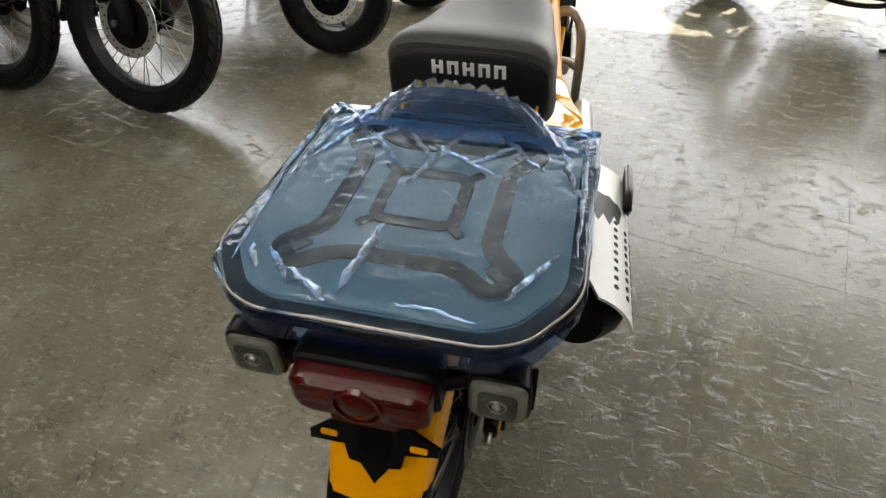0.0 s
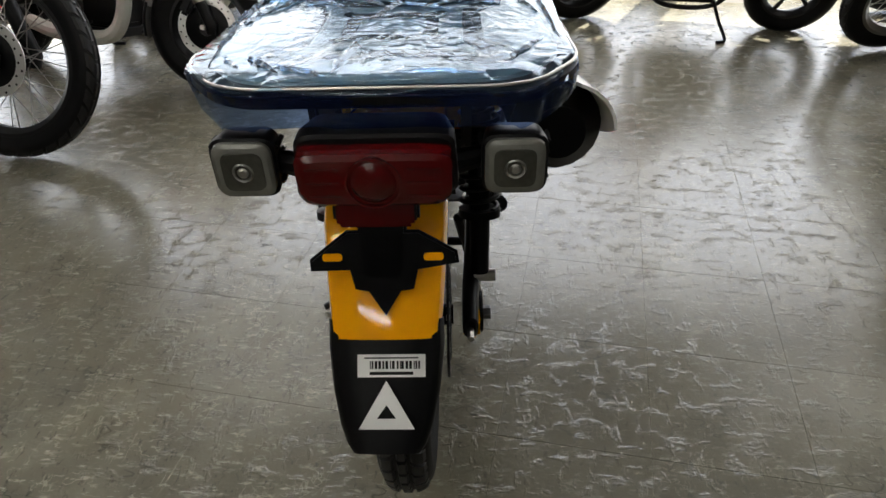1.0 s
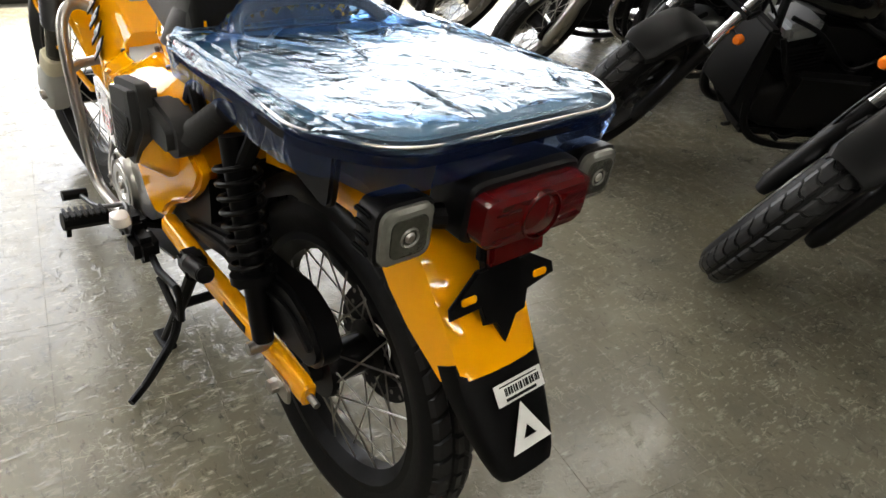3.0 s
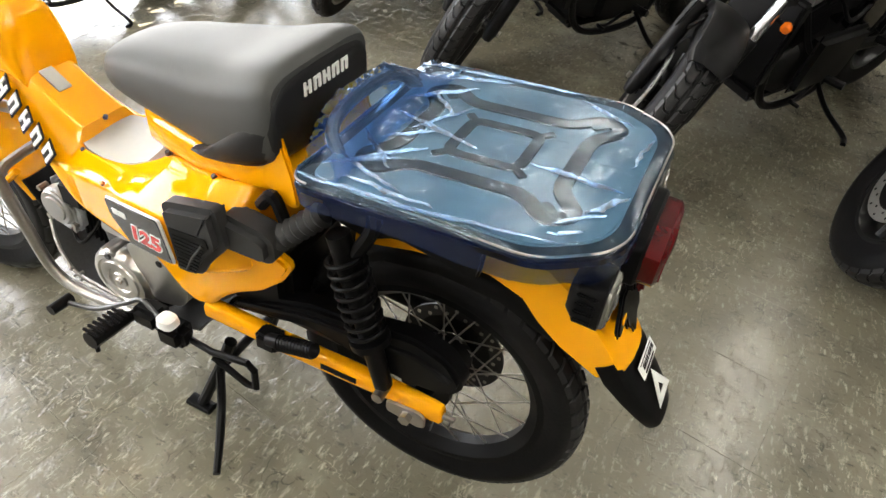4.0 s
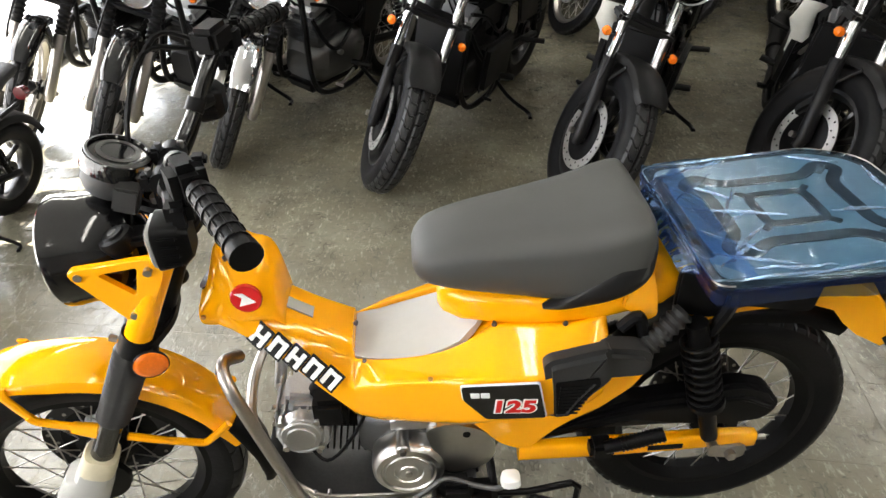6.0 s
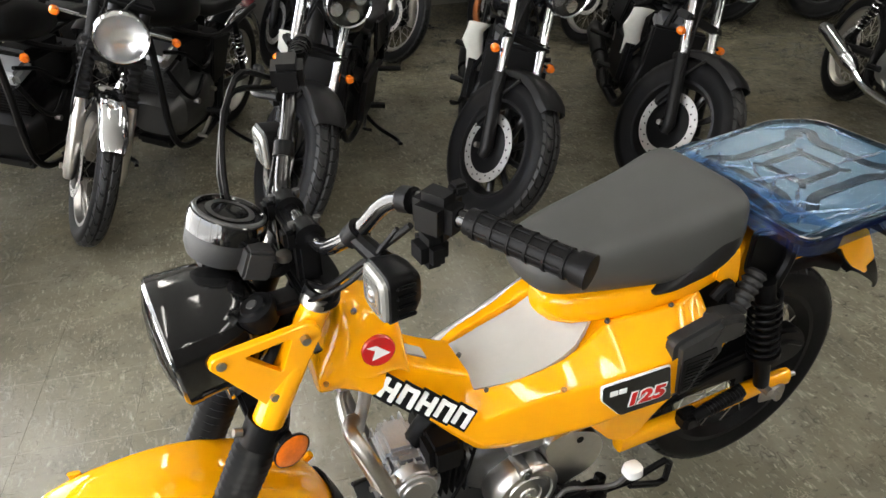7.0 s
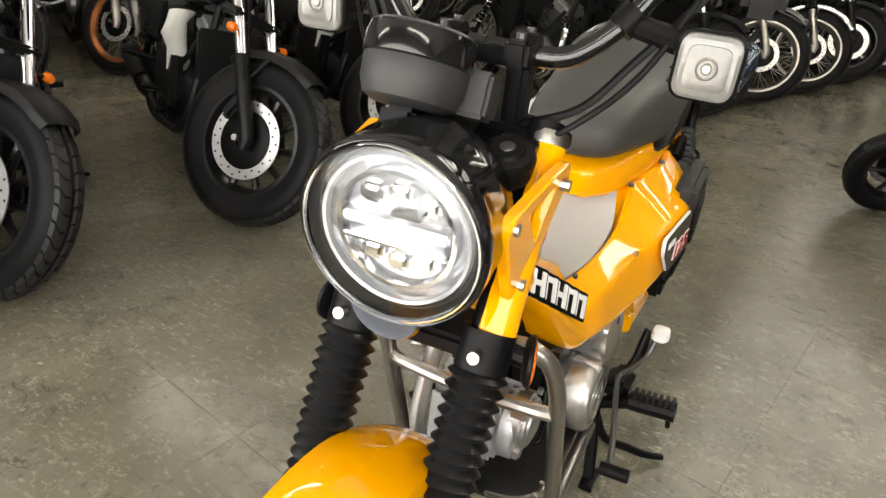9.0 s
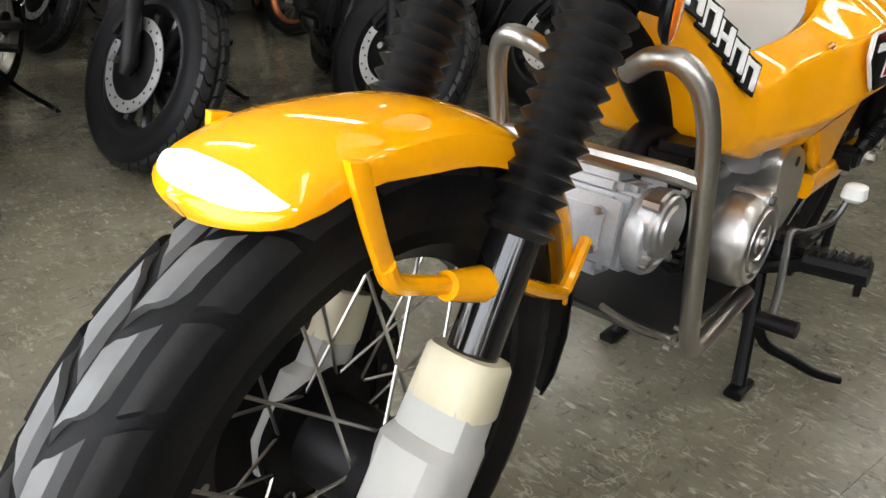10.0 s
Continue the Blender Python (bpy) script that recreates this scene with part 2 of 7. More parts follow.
FLOOR = floor_material()
JOINT = material("tile_joint", (0.10, 0.095, 0.078), 0.8, grain=0.2, scale=30)
X0, X1, Y0, Y1, H = -11.0, 3.20, -5.5, 5.5, 2.95

floor = tagged(part("floor", box(((X0 + X1) / 2, (Y0 + Y1) / 2, -0.054), (X1 - X0 + 0.3, Y1 - Y0 + 0.3, 0.1), 0), JOINT), "worn olive-grey vinyl tile floor with pale scuffs", "floor", kind="structure")
ceiling = tagged(part("ceiling", box(((X0 + X1) / 2, 0, H + 0.05), (X1 - X0 + 0.3, Y1 - Y0 + 0.3, 0.1), 0), CEIL), "plain dark-painted shop ceiling", "ceiling", kind="structure")
tagged(part("wall_south", box(((X0 + X1) / 2, Y0 - 0.1, H / 2), (X1 - X0, 0.2, H), 0), WALL), "plain painted wall behind the motorcycles", "wall", kind="structure")
tagged(part("wall_north", box(((X0 + X1) / 2, Y1 + 0.1, H / 2), (X1 - X0, 0.2, H), 0), WALL), "plain painted side wall", "wall", kind="structure")
tagged(part("wall_west", box((X0 - 0.1, 0, H / 2), (0.2, Y1 - Y0 + 0.4, H), 0), WALL), "plain painted rear wall", "wall", kind="structure")
ground = tagged(part("ground", box((60, 0, -0.16), (113, 160, 0.2), 0), CONCRETE), "sunlit pale concrete forecourt", "ground", kind="structure")

# glazed shop front: posts, rails and panes
HEAD = 2.35
tagged(part("wall_east", box((X1 + 0.1, 0, (HEAD + H) / 2), (0.2, Y1 - Y0 + 0.4, H - HEAD), 0), WALL), "plain wall above the shop windows", "wall", kind="structure")
GLASS = bpy.data.materials.new("window_glass")
GLASS.use_nodes = True
_n, _l = GLASS.node_tree.nodes, GLASS.node_tree.links
_n.remove(_n["Principled BSDF"])
_tr, _gl, _mx = _n.new("ShaderNodeBsdfTransparent"), _n.new("ShaderNodeBsdfGlossy"), _n.new("ShaderNodeMixShader")
_gl.inputs["Roughness"].default_value, _mx.inputs["Fac"].default_value = 0.02, 0.07
_l.new(_tr.outputs[0], _mx.inputs[1])
_l.new(_gl.outputs[0], _mx.inputs[2])
_l.new(_mx.outputs[0], _n["Material Output"].inputs["Surface"])
POSTS = [-5.45, -4.0, -2.6, -1.18, 0.22, 1.95, 3.7, 5.45]
for i, (a, b) in enumerate(zip(POSTS, POSTS[1:])):
    w = tagged(new(f"window_{i + 1}"), "tall shop window in a dark bronze frame", "window", kind="structure")
    w.location = (X1 + 0.1, (a + b) / 2, 0)
    wd = b - a
    part("window_sill", box((0, 0, 0.06), (0.12, wd - 0.15, 0.12), 0.006), FRAME, w)
    part("window_frame", box((0, 0, HEAD - 0.04), (0.1, wd - 0.15, 0.08), 0.006), FRAME, w)
    part("post", box((0, wd / 2, HEAD / 2), (0.12, 0.15, HEAD), 0.006), FRAME, w)
    g = part("pane", box((0, 0, (HEAD + 0.04) / 2), (0.008, wd - 0.15, HEAD - 0.2), 0), GLASS, w)
    g.visible_shadow = False

# fluorescent tubes below the ceiling
TUBE = bpy.data.materials.new("lit_tube")
TUBE.use_nodes = True
_b = TUBE.node_tree.nodes["Principled BSDF"]
_b.inputs["Emission Color"].default_value, _b.inputs["Emission Strength"].default_value = (1, 0.97, 0.89, 1), 3.6
lamp = empty("ceiling_lamp", "long white fluorescent ceiling lamp, lit", "lamp", "ceiling lamps")
part("lamp_body", box((0, 0, 0.035), (0.16, 2.4, 0.07), 0.01), WHITE, lamp)
part("tube", cyl((-0.045, -1.15, -0.02), (-0.045, 1.15, -0.02), 0.018, seg=10), TUBE, lamp)
part("tube", cyl((0.045, -1.15, -0.02), (0.045, 1.15, -0.02), 0.018, seg=10), TUBE, lamp)
lamp.matrix_world = pose(2.8, 1.1, H - 0.075)
# the last three are unseen extra lamps, added to brighten the western floor
for x, y in [(2.8, -3.2), (0.9, 1.1), (0.9, -3.2), (-1.05, 1.1), (-1.05, -3.2), (-3.0, 1.1), (-3.0, -3.2), (-5.5, 1.1), (-8.5, 1.1), (-2.0, 1.1), (-4.2, 1.1), (-2.0, 4.0)]:
    copy_thing(lamp, pose(x, y, H - 0.075))

glow = new("window_light", bpy.data.lights.new("window_light", "AREA"))
glow.data.shape, glow.data.size, glow.data.size_y, glow.data.energy, glow.data.color = "RECTANGLE", 10.5, 2.1, 88, (1, 0.98, 0.94)
glow.matrix_world = look((X1 - 0.05, 0, 1.25), (0, 0, 1.0))


# ---- wheels ----
TREAD = material("tread_rubber", (0.015, 0.015, 0.0155), 0.42, spec=0.22, grain=0.3, scale=90, bump=0.2, wear=(0.013, 0.013, 0.013))
# front tyre's centre blocks: sky sheen, with some dust, put into a paler grey
SKYTREAD = material("sky_sheen_tread", (0.10, 0.102, 0.104), 0.42, spec=0.5, grain=0.25, scale=60, bump=0.2, wear=(0.05, 0.05, 0.05), wear_scale=9)
# rows of blocks: from and to (shares of the half width), offset, slant, wave, gap
TREADS = {
    "road": [(0.03, 0.80, 0.0, 1.1, 0.16, 0.16), (-0.03, -0.80, 0.5, 1.1, 0.16, 0.16)],
    "trail": [(-0.20, 0.20, 0.0, 0.0, 0.0, 0.22), (0.26, 0.86, 0.4, 0.9, 0.0, 0.22), (-0.26, -0.86, 0.9, 0.9, 0.0, 0.22)],
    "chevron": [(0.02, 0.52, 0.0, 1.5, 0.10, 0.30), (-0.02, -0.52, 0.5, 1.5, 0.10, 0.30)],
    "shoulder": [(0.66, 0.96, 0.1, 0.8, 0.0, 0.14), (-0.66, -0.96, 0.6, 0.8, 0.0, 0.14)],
}
DISC = material("disc_steel", (0.66, 0.65, 0.63), 0.36, 0.9, grain=0.1, scale=200)


def wheel(parent, name, c, r, w, rim, m=None, wires=36, cast=0, disc=0.0, side=1, lugs=26, rim_mat=None, spoke_mat=None, label="", hub=0.05, disc_mat=None, tread="road"):
    """A wheel about the y axis at c: tyre, rim, hub, spokes, brake disc. m: a turn of the whole (steering)."""
    m = m or Matrix.Identity(4)
    here = m @ Matrix.Translation(c)
    rim_mat = rim_mat or BLACK
    h = w / 2
    d = r - rim
    rw = min(h * 0.72, 0.05)
    prof = [(rim - 0.012, -rw), (rim + 0.004, -rw), (rim + 0.004, -rw + 0.006), (rim - 0.016, -rw + 0.012), (rim - 0.022, 0), (rim - 0.016, rw - 0.012), (rim + 0.004, rw - 0.006), (rim + 0.004, rw), (rim - 0.012, rw), (rim - 0.032, 0.012), (rim - 0.032, -0.012)]
    base = part(name, moved(lathe(prof, 56, closed=True), here), rim_mat, parent, label)
    low, amp = rim + 0.002 + d * 0.40, d * 0.60 - 0.005

    def crown(u):
        """The tyre's radius at the share u of its half width."""
        return low + amp * max(0.0, 1 - min(1.0, abs(u)) ** 2.5) ** 0.45

    tp = [(rim + 0.001, -rw)] + [(crown(u), u * h * 0.98) for u in (-1, -0.985, -0.94, -0.86, -0.72, -0.5, -0.25, 0, 0.25, 0.5, 0.72, 0.86, 0.94, 0.985, 1)] + [(rim + 0.001, rw)]
    part("tyre", moved(lathe(tp, 72), here), RUBBER, base)
    pitch = 2 * math.pi / lugs
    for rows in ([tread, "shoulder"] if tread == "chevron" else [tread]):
        verts, faces = [], []
        for u0, u1, off, slant, wave, gap in TREADS[rows]:
            for i in range(lugs):
                k = len(verts)
                for b in range(6):
                    u = u0 + (u1 - u0) * b / 5
                    mid = (i + off + slant * abs(u) + wave * math.sin(abs(u) * 11)) * pitch
                    for a, lift in ((-0.5, -0.002), (-0.48, 0.005), (0.0, 0.005), (0.48, 0.005), (0.5, -0.002)):
                        e = -0.002 if b in (0, 5) else lift
                        rr, th = crown(u) + e, mid + a * (1 - gap) * pitch
                        verts.append((rr * math.cos(th), u * h * 0.98, rr * math.sin(th)))
                for b in range(5):
                    for a in range(4):
                        q = k + b * 5 + a
                        faces.append((q, q + 1, q + 6, q + 5))
        me = bpy.data.meshes.new("tread")
        me.from_pydata(verts, [], faces)
        bm = bmesh.new()
        bm.from_mesh(me)
        bpy.data.meshes.remove(me)
        part("tread", moved(bm, here), SKYTREAD if rows == "chevron" else TREAD, base, angle=30, kind="stuff")
    hw = 0.055
    part("hub", moved(lathe([(0.0, -hw - 0.02), (0.018, -hw - 0.02), (0.02, -hw), (hub, -hw), (hub + 0.002, -hw + 0.012), (hub * 0.68, -hw + 0.02), (hub * 0.68, hw - 0.02), (hub + 0.002, hw - 0.012), (hub, hw), (0.02, hw), (0.018, hw + 0.02), (0.0, hw + 0.02)], 28), here), BLACK if not cast else rim_mat, base)
    if wires:
        sm = spoke_mat or STEEL
        me = None
        for i in range(wires):
            a = 2 * math.pi * i / wires
            s = 1 if i % 2 else -1
            b = a + (0.75 if i % 4 < 2 else -0.75)
            p = Vector((0.048 * math.cos(b), s * hw * 0.85, 0.048 * math.sin(b)))
            q = Vector(((rim - 0.028) * math.cos(a), s * 0.008, (rim - 0.028) * math.sin(a)))
            part("spoke", moved(cyl(p, q, 0.0017, seg=5), here), sm, base)
    for i in range(cast):
        a = 2 * math.pi * i / cast
        bm = rings([oval((x * math.cos(a + tw), 0, x * math.sin(a + tw)), Vector((-math.sin(a), 0, math.cos(a))), Vector((0, 1, 0)), wd, 0.016, 8) for x, wd, tw in ((0.04, 0.022, 0), (rim * 0.5, 0.012, 0.05), (rim - 0.03, 0.016, 0.12))])
        part("spoke", moved(bm, here), rim_mat, base)
    if disc:
        y = side * (hw + 0.012)
        bm = lathe([(disc, y - 0.002), (disc, y + 0.002), (disc * 0.74, y + 0.002), (disc * 0.74, y - 0.002)], 48, closed=True)
        part("brake_disc", moved(bm, here), disc_mat or DISC, base, "drilled brake disc")
        holes = [moved(cyl((0, -0.003, 0), (0, 0.003, 0), 0.0045, seg=6), Matrix.Translation((disc * (0.81 + 0.11 * (i % 2)) * math.cos(i * 0.2244), y, disc * (0.81 + 0.11 * (i % 2)) * math.sin(i * 0.2244)))) for i in range(28)]
        # on dark discs bright steel pegs imitate lit floor seen through the holes
        part("disc_hole", moved(join(*holes), here), STEEL if disc_mat else BLACK, base, kind="stuff")
        part("disc_carrier", moved(lathe([(disc * 0.76, y), (disc * 0.70, y + side * 0.004), (0.04, y + side * 0.004), (0.04, y - side * 0.002), (disc * 0.70, y - side * 0.002)], 24, closed=True), here), BLACK, base)
    return base


# ---- the yellow motorcycle ----
DARKDISC = material("black_disc", (0.03, 0.03, 0.032), 0.4, 0.7, grain=0.2, scale=150)
BIKE = Matrix.Translation((-0.33, 0, 0)) @ Matrix.Rotation(radians(3.0), 4, "Z") @ Matrix.Translation((0.33, 0, 0))
bike = empty("motorcycle", "glossy yellow trail motorcycle with film-wrapped rear rack, on its centre stand", "motorcycle", m=BIKE)
_ax, _at = Vector((-0.454, 0, 0.891)), Vector((1.035, 0, 0.86))
STEER = Matrix.Translation((0, 0.012, 0)) @ Matrix.Translation(_at) @ Matrix.Rotation(radians(6.3), 4, _ax) @ Matrix.Translation(-_at)
BARS = STEER @ Matrix.Translation((0, 0, 0.018)) @ Matrix.Scale(0.945, 4, (0, 1, 0))
FRONT, REAR = Vector((1.366, 0, 0.303)), Vector((0.022, 0, 0.330))
GUARD = Vector((1.350, 0, 0.297))

wheel(bike, "rear_wheel", REAR, 0.295, 0.086, 0.226, wires=36, disc=0.11, side=-1, lugs=52, disc_mat=DARKDISC, tread="trail")
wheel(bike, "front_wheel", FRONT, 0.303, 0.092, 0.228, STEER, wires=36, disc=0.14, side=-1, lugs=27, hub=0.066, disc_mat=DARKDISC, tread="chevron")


def slab(secs, n=20, power=3.0):
    """A skinned body; sections: centre, half width (y), half height, lean of the section in degrees."""
    out = []
    for (x, y, z), hw, hh, lean in secs:
        a = radians(lean)
        out.append(oval((x, y, z), (0, 1, 0), (-math.sin(a), 0, math.cos(a)), hw, hh, n, power))
    return rings(out)



def dense(secs, k=4):
    """More sections between those given, on smooth curves."""
    P = [np.array(q, float) for q in secs]
    P = [2 * P[0] - P[1]] + P + [2 * P[-1] - P[-2]]
    out = []
    for i in range(1, len(P) - 2):
        a, b, c, d = P[i - 1 : i + 3]
        for j in range(k):
            t = j / k
            out.append(tuple(0.5 * (2 * b + (c - a) * t + (2 * a - 5 * b + 4 * c - d) * t * t + (3 * b - a - 3 * c + d) * t**3)))
    return out + [tuple(P[-2])]


def shell(path, hw, skirt, thick=0.004, crown=0.008):
    """A mudguard: path of (x, z, outward angle in degrees[, half width]) with rounded shoulders and side skirts."""
    secs = []
    for p in path:
        x, z, a = p[:3]
        w = p[3] if len(p) > 3 else hw
        sk = p[4] if len(p) > 4 else skirt
        o = Vector((math.cos(radians(a)), 0, math.sin(radians(a))))
        e, g = min(0.016, sk * 0.7), min(0.006, sk * 0.3)
        outer = [(-w, -sk), (-w, -e), (-w * 0.94, -g), (-w * 0.8, 0), (-w * 0.4, crown * 0.8), (0, crown), (w * 0.4, crown * 0.8), (w * 0.8, 0), (w * 0.94, -g), (w, -e), (w, -sk)]
        inner = [(y * (1 - thick / w), h - thick if abs(h) < sk else h) for y, h in reversed(outer)]
        secs.append([Vector((x, y, z)) + o * h for y, h in outer + inner])
    return rings(secs)


def ribbon(pts, w, h, closed=True, k=4):
    """A flat strip of width w and height h along a line in the xy plane."""
    P = [Vector((*p, 0)) for p in (round_outline(pts, 0.02, k) if closed else pts)]
    secs, n = [], len(P)
    for i, p in enumerate(P):
        d = (P[(i + 1) % n] - P[i - 1]) if closed else (P[min(i + 1, n - 1)] - P[max(i - 1, 0)])
        s = Vector((-d.y, d.x, 0)).normalized() * w / 2
        secs.append([p - s, p + s, p + s + Vector((0, 0, h)), p - s + Vector((0, 0, h))])
    return rings(secs, closed=closed)


def bellows(a, b, r0, r1, n, seg=22):
    a, b = Vector(a), Vector(b)
    pts, rs = [], []
    for i in range(n * 2 + 1):
        t = i / (n * 2)
        pts.append(a.lerp(b, t))
        base = r0 + (r1 - r0) * t
        rs.append(base if i % 2 else base * 0.74)
    return tube(pts, rs, seg, smooth=False)


def coil(a, b, r, wire, turns, seg=6):
    a, b = Vector(a), Vector(b)
    d = (b - a).normalized()
    u = d.orthogonal().normalized()
    v = d.cross(u)
    n = turns * 14
    return tube([a.lerp(b, i / n) + r * (math.cos(2 * math.pi * i / 14) * u + math.sin(2 * math.pi * i / 14) * v) for i in range(n + 1)], wire, seg, smooth=False)


def film_material(name, tint, body, share):
    f = bpy.data.materials.new(name)
    f.use_nodes = True
    _n, _l = f.node_tree.nodes, f.node_tree.links
    _out = _n["Material Output"]
    _n.remove(_n["Principled BSDF"])
    _co, _ns = _n.new("ShaderNodeTexCoord"), _n.new("ShaderNodeTexNoise")
    _ns.inputs["Scale"].default_value, _ns.inputs["Detail"].default_value, _ns.inputs["Distortion"].default_value = 22, 5, 1.2
    _l.new(_co.outputs["Object"], _ns.inputs["Vector"])
    _bp = _n.new("ShaderNodeBump")
    _bp.inputs["Strength"].default_value, _bp.inputs["Distance"].default_value = 0.38, 0.006
    _rg, _fold, _sum = _n.new("ShaderNodeTexNoise"), _n.new("ShaderNodeMath"), _n.new("ShaderNodeMath")
    _rg.inputs["Scale"].default_value, _rg.inputs["Detail"].default_value, _rg.inputs["Distortion"].default_value = 9, 3, 0.8
    _l.new(_co.outputs["Object"], _rg.inputs["Vector"])
    _fold.operation, _fold.inputs[1].default_value, _fold.inputs[2].default_value = "PINGPONG", 0.07, 0
    _l.new(_rg.outputs["Fac"], _fold.inputs[0])
    _sum.operation, _sum.inputs[1].default_value = "MULTIPLY_ADD", 4.0
    _l.new(_fold.outputs[0], _sum.inputs[0])
    _l.new(_ns.outputs["Fac"], _sum.inputs[2])
    _l.new(_sum.outputs[0], _bp.inputs["Height"])
    _tr, _gl, _df = _n.new("ShaderNodeBsdfTransparent"), _n.new("ShaderNodeBsdfGlossy"), _n.new("ShaderNodeBsdfDiffuse")
    _tr.inputs["Color"].default_value = (*tint, 1)
    _gl.inputs["Roughness"].default_value = 0.05
    _gl.inputs["Color"].default_value = (0.84, 0.92, 1, 1)
    _df.inputs["Color"].default_value = (*body, 1)
    _m1, _m2, _fr = _n.new("ShaderNodeMixShader"), _n.new("ShaderNodeMixShader"), _n.new("ShaderNodeFresnel")
    _m1.inputs["Fac"].default_value = share
    _fr.inputs["IOR"].default_value = 1.48
    _l.new(_bp.outputs["Normal"], _gl.inputs["Normal"])
    _l.new(_bp.outputs["Normal"], _fr.inputs["Normal"])
    _l.new(_tr.outputs[0], _m1.inputs[1])
    _l.new(_df.outputs[0], _m1.inputs[2])
    _l.new(_fr.outputs[0], _m2.inputs["Fac"])
    _l.new(_m1.outputs[0], _m2.inputs[1])
    _l.new(_gl.outputs[0], _m2.inputs[2])
    _l.new(_m2.outputs[0], _out.inputs["Surface"])
    return f


FILM = film_material("clear_blue_film", (0.60, 0.83, 1.0), (0.16, 0.35, 0.60), 0.055)
FILMDEEP = film_material("bunched_blue_film", (0.46, 0.70, 1.0), (0.08, 0.22, 0.55), 0.12)
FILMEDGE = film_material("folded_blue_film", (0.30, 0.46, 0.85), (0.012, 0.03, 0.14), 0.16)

RACKTOP = material("rack_coating", (0.29, 0.35, 0.385), 0.45, spec=0.35, grain=0.12, scale=40, wear=(0.34, 0.40, 0.43), wear_scale=12)
GROOVE = material("rack_groove", (0.006, 0.006, 0.006), 0.7, spec=0.1, grain=0.2, scale=100)
LENSRED = material("red_lens", (0.068, 0.0012, 0.0017), 0.16, spec=0.35, coat=0.2, grain=0.25, scale=60)
LENSCLEAR = material("clear_lens", (0.175, 0.175, 0.165), 0.2, 0.15, coat=0.3, grain=0.18, scale=120, bump=0.3)
CHARCOAL = material("charcoal_plastic", (0.024, 0.024, 0.024), 0.5, spec=0.35, grain=0.2, scale=300, bump=0.1)
TAPE = material("cream_tape", (0.58, 0.53, 0.38), 0.4, grain=0.08, scale=90, bump=0.1)
SMOKE = material("lens_glass", (0.15, 0.15, 0.14), 0.14, 0.25, coat=0.3, grain=0.2, scale=140, bump=0.25)
# rear indicators: the front lens again, the tail's shade put into a darker colour
REARRIM = material("rear_lens_rim", (0.17, 0.17, 0.15), 0.25, 0.3, coat=0.3, grain=0.18, scale=120, bump=0.3)
REARLENS = material("shaded_rear_lens", (0.055, 0.055, 0.045), 0.12, 0.3, coat=0.3, grain=0.3, scale=140, bump=0.4)
COPPER = material("bronze_bolt", (0.45, 0.22, 0.07), 0.35, 0.8, grain=0.1, scale=150)
DARKMETAL = material("dark_steel", (0.10, 0.10, 0.10), 0.4, 0.8, grain=0.2, scale=150)


# body: one moulded cover from the steering head to the seat, with a sunken step-through.
# stations: x, then half-profile corners (y, z): top edge, shoulder, widest, lower side, underside
NECK = [
    (1.048, 0.030, 0.760, 0.042, 0.750, 0.048, 0.735, 0.046, 0.705, 0.032, 0.690),
    (1.000, 0.040, 0.772, 0.060, 0.752, 0.070, 0.728, 0.068, 0.698, 0.045, 0.684),
    (0.950, 0.042, 0.742, 0.062, 0.720, 0.076, 0.692, 0.080, 0.664, 0.055, 0.650),
    (0.900, 0.046, 0.708, 0.063, 0.684, 0.087, 0.646, 0.094, 0.624, 0.070, 0.607),
    (0.850, 0.048, 0.675, 0.064, 0.648, 0.099, 0.606, 0.106, 0.575, 0.085, 0.552),
    (0.800, 0.050, 0.647, 0.066, 0.618, 0.111, 0.580, 0.117, 0.530, 0.095, 0.496),
    (0.787, 0.051, 0.640, 0.068, 0.613, 0.114, 0.576, 0.119, 0.520, 0.100, 0.489),
]
SADDLE = [
    (0.783, 0.058, 0.590, 0.068, 0.614, 0.115, 0.576, 0.120, 0.516, 0.100, 0.486),
    (0.740, 0.071, 0.584, 0.081, 0.621, 0.128, 0.594, 0.129, 0.510, 0.105, 0.473),
    (0.680, 0.081, 0.592, 0.092, 0.632, 0.139, 0.607, 0.140, 0.508, 0.110, 0.466),
    (0.620, 0.085, 0.606, 0.097, 0.646, 0.153, 0.619, 0.155, 0.516, 0.115, 0.462),
    (0.580, 0.084, 0.632, 0.097, 0.664, 0.167, 0.628, 0.168, 0.526, 0.120, 0.460),
    (0.545, 0.079, 0.668, 0.094, 0.682, 0.175, 0.637, 0.177, 0.536, 0.122, 0.466),
    (0.515, 0.079, 0.690, 0.094, 0.698, 0.181, 0.644, 0.183, 0.544, 0.122, 0.476),
    (0.450, 0.090, 0.700, 0.108, 0.706, 0.190, 0.652, 0.190, 0.552, 0.122, 0.490),
    (0.390, 0.102, 0.705, 0.118, 0.713, 0.190, 0.660, 0.188, 0.560, 0.120, 0.505),
    (0.335, 0.098, 0.712, 0.113, 0.721, 0.172, 0.664, 0.166, 0.572, 0.112, 0.530),
    (0.322, 0.090, 0.708, 0.106, 0.715, 0.158, 0.664, 0.152, 0.580, 0.105, 0.540),
]


def moulded(stations, radius=0.009):
    """A skin over mirrored half-profiles with rounded corners."""
    out = []
    for q in stations:
        half = [(q[k], q[k + 1]) for k in range(1, len(q), 2)]
        ring = round_outline(half + [(-y, z) for y, z in reversed(half)], radius, 4)
        out.append([Vector((q[0], y, z)) for y, z in ring])
    return rings(out)


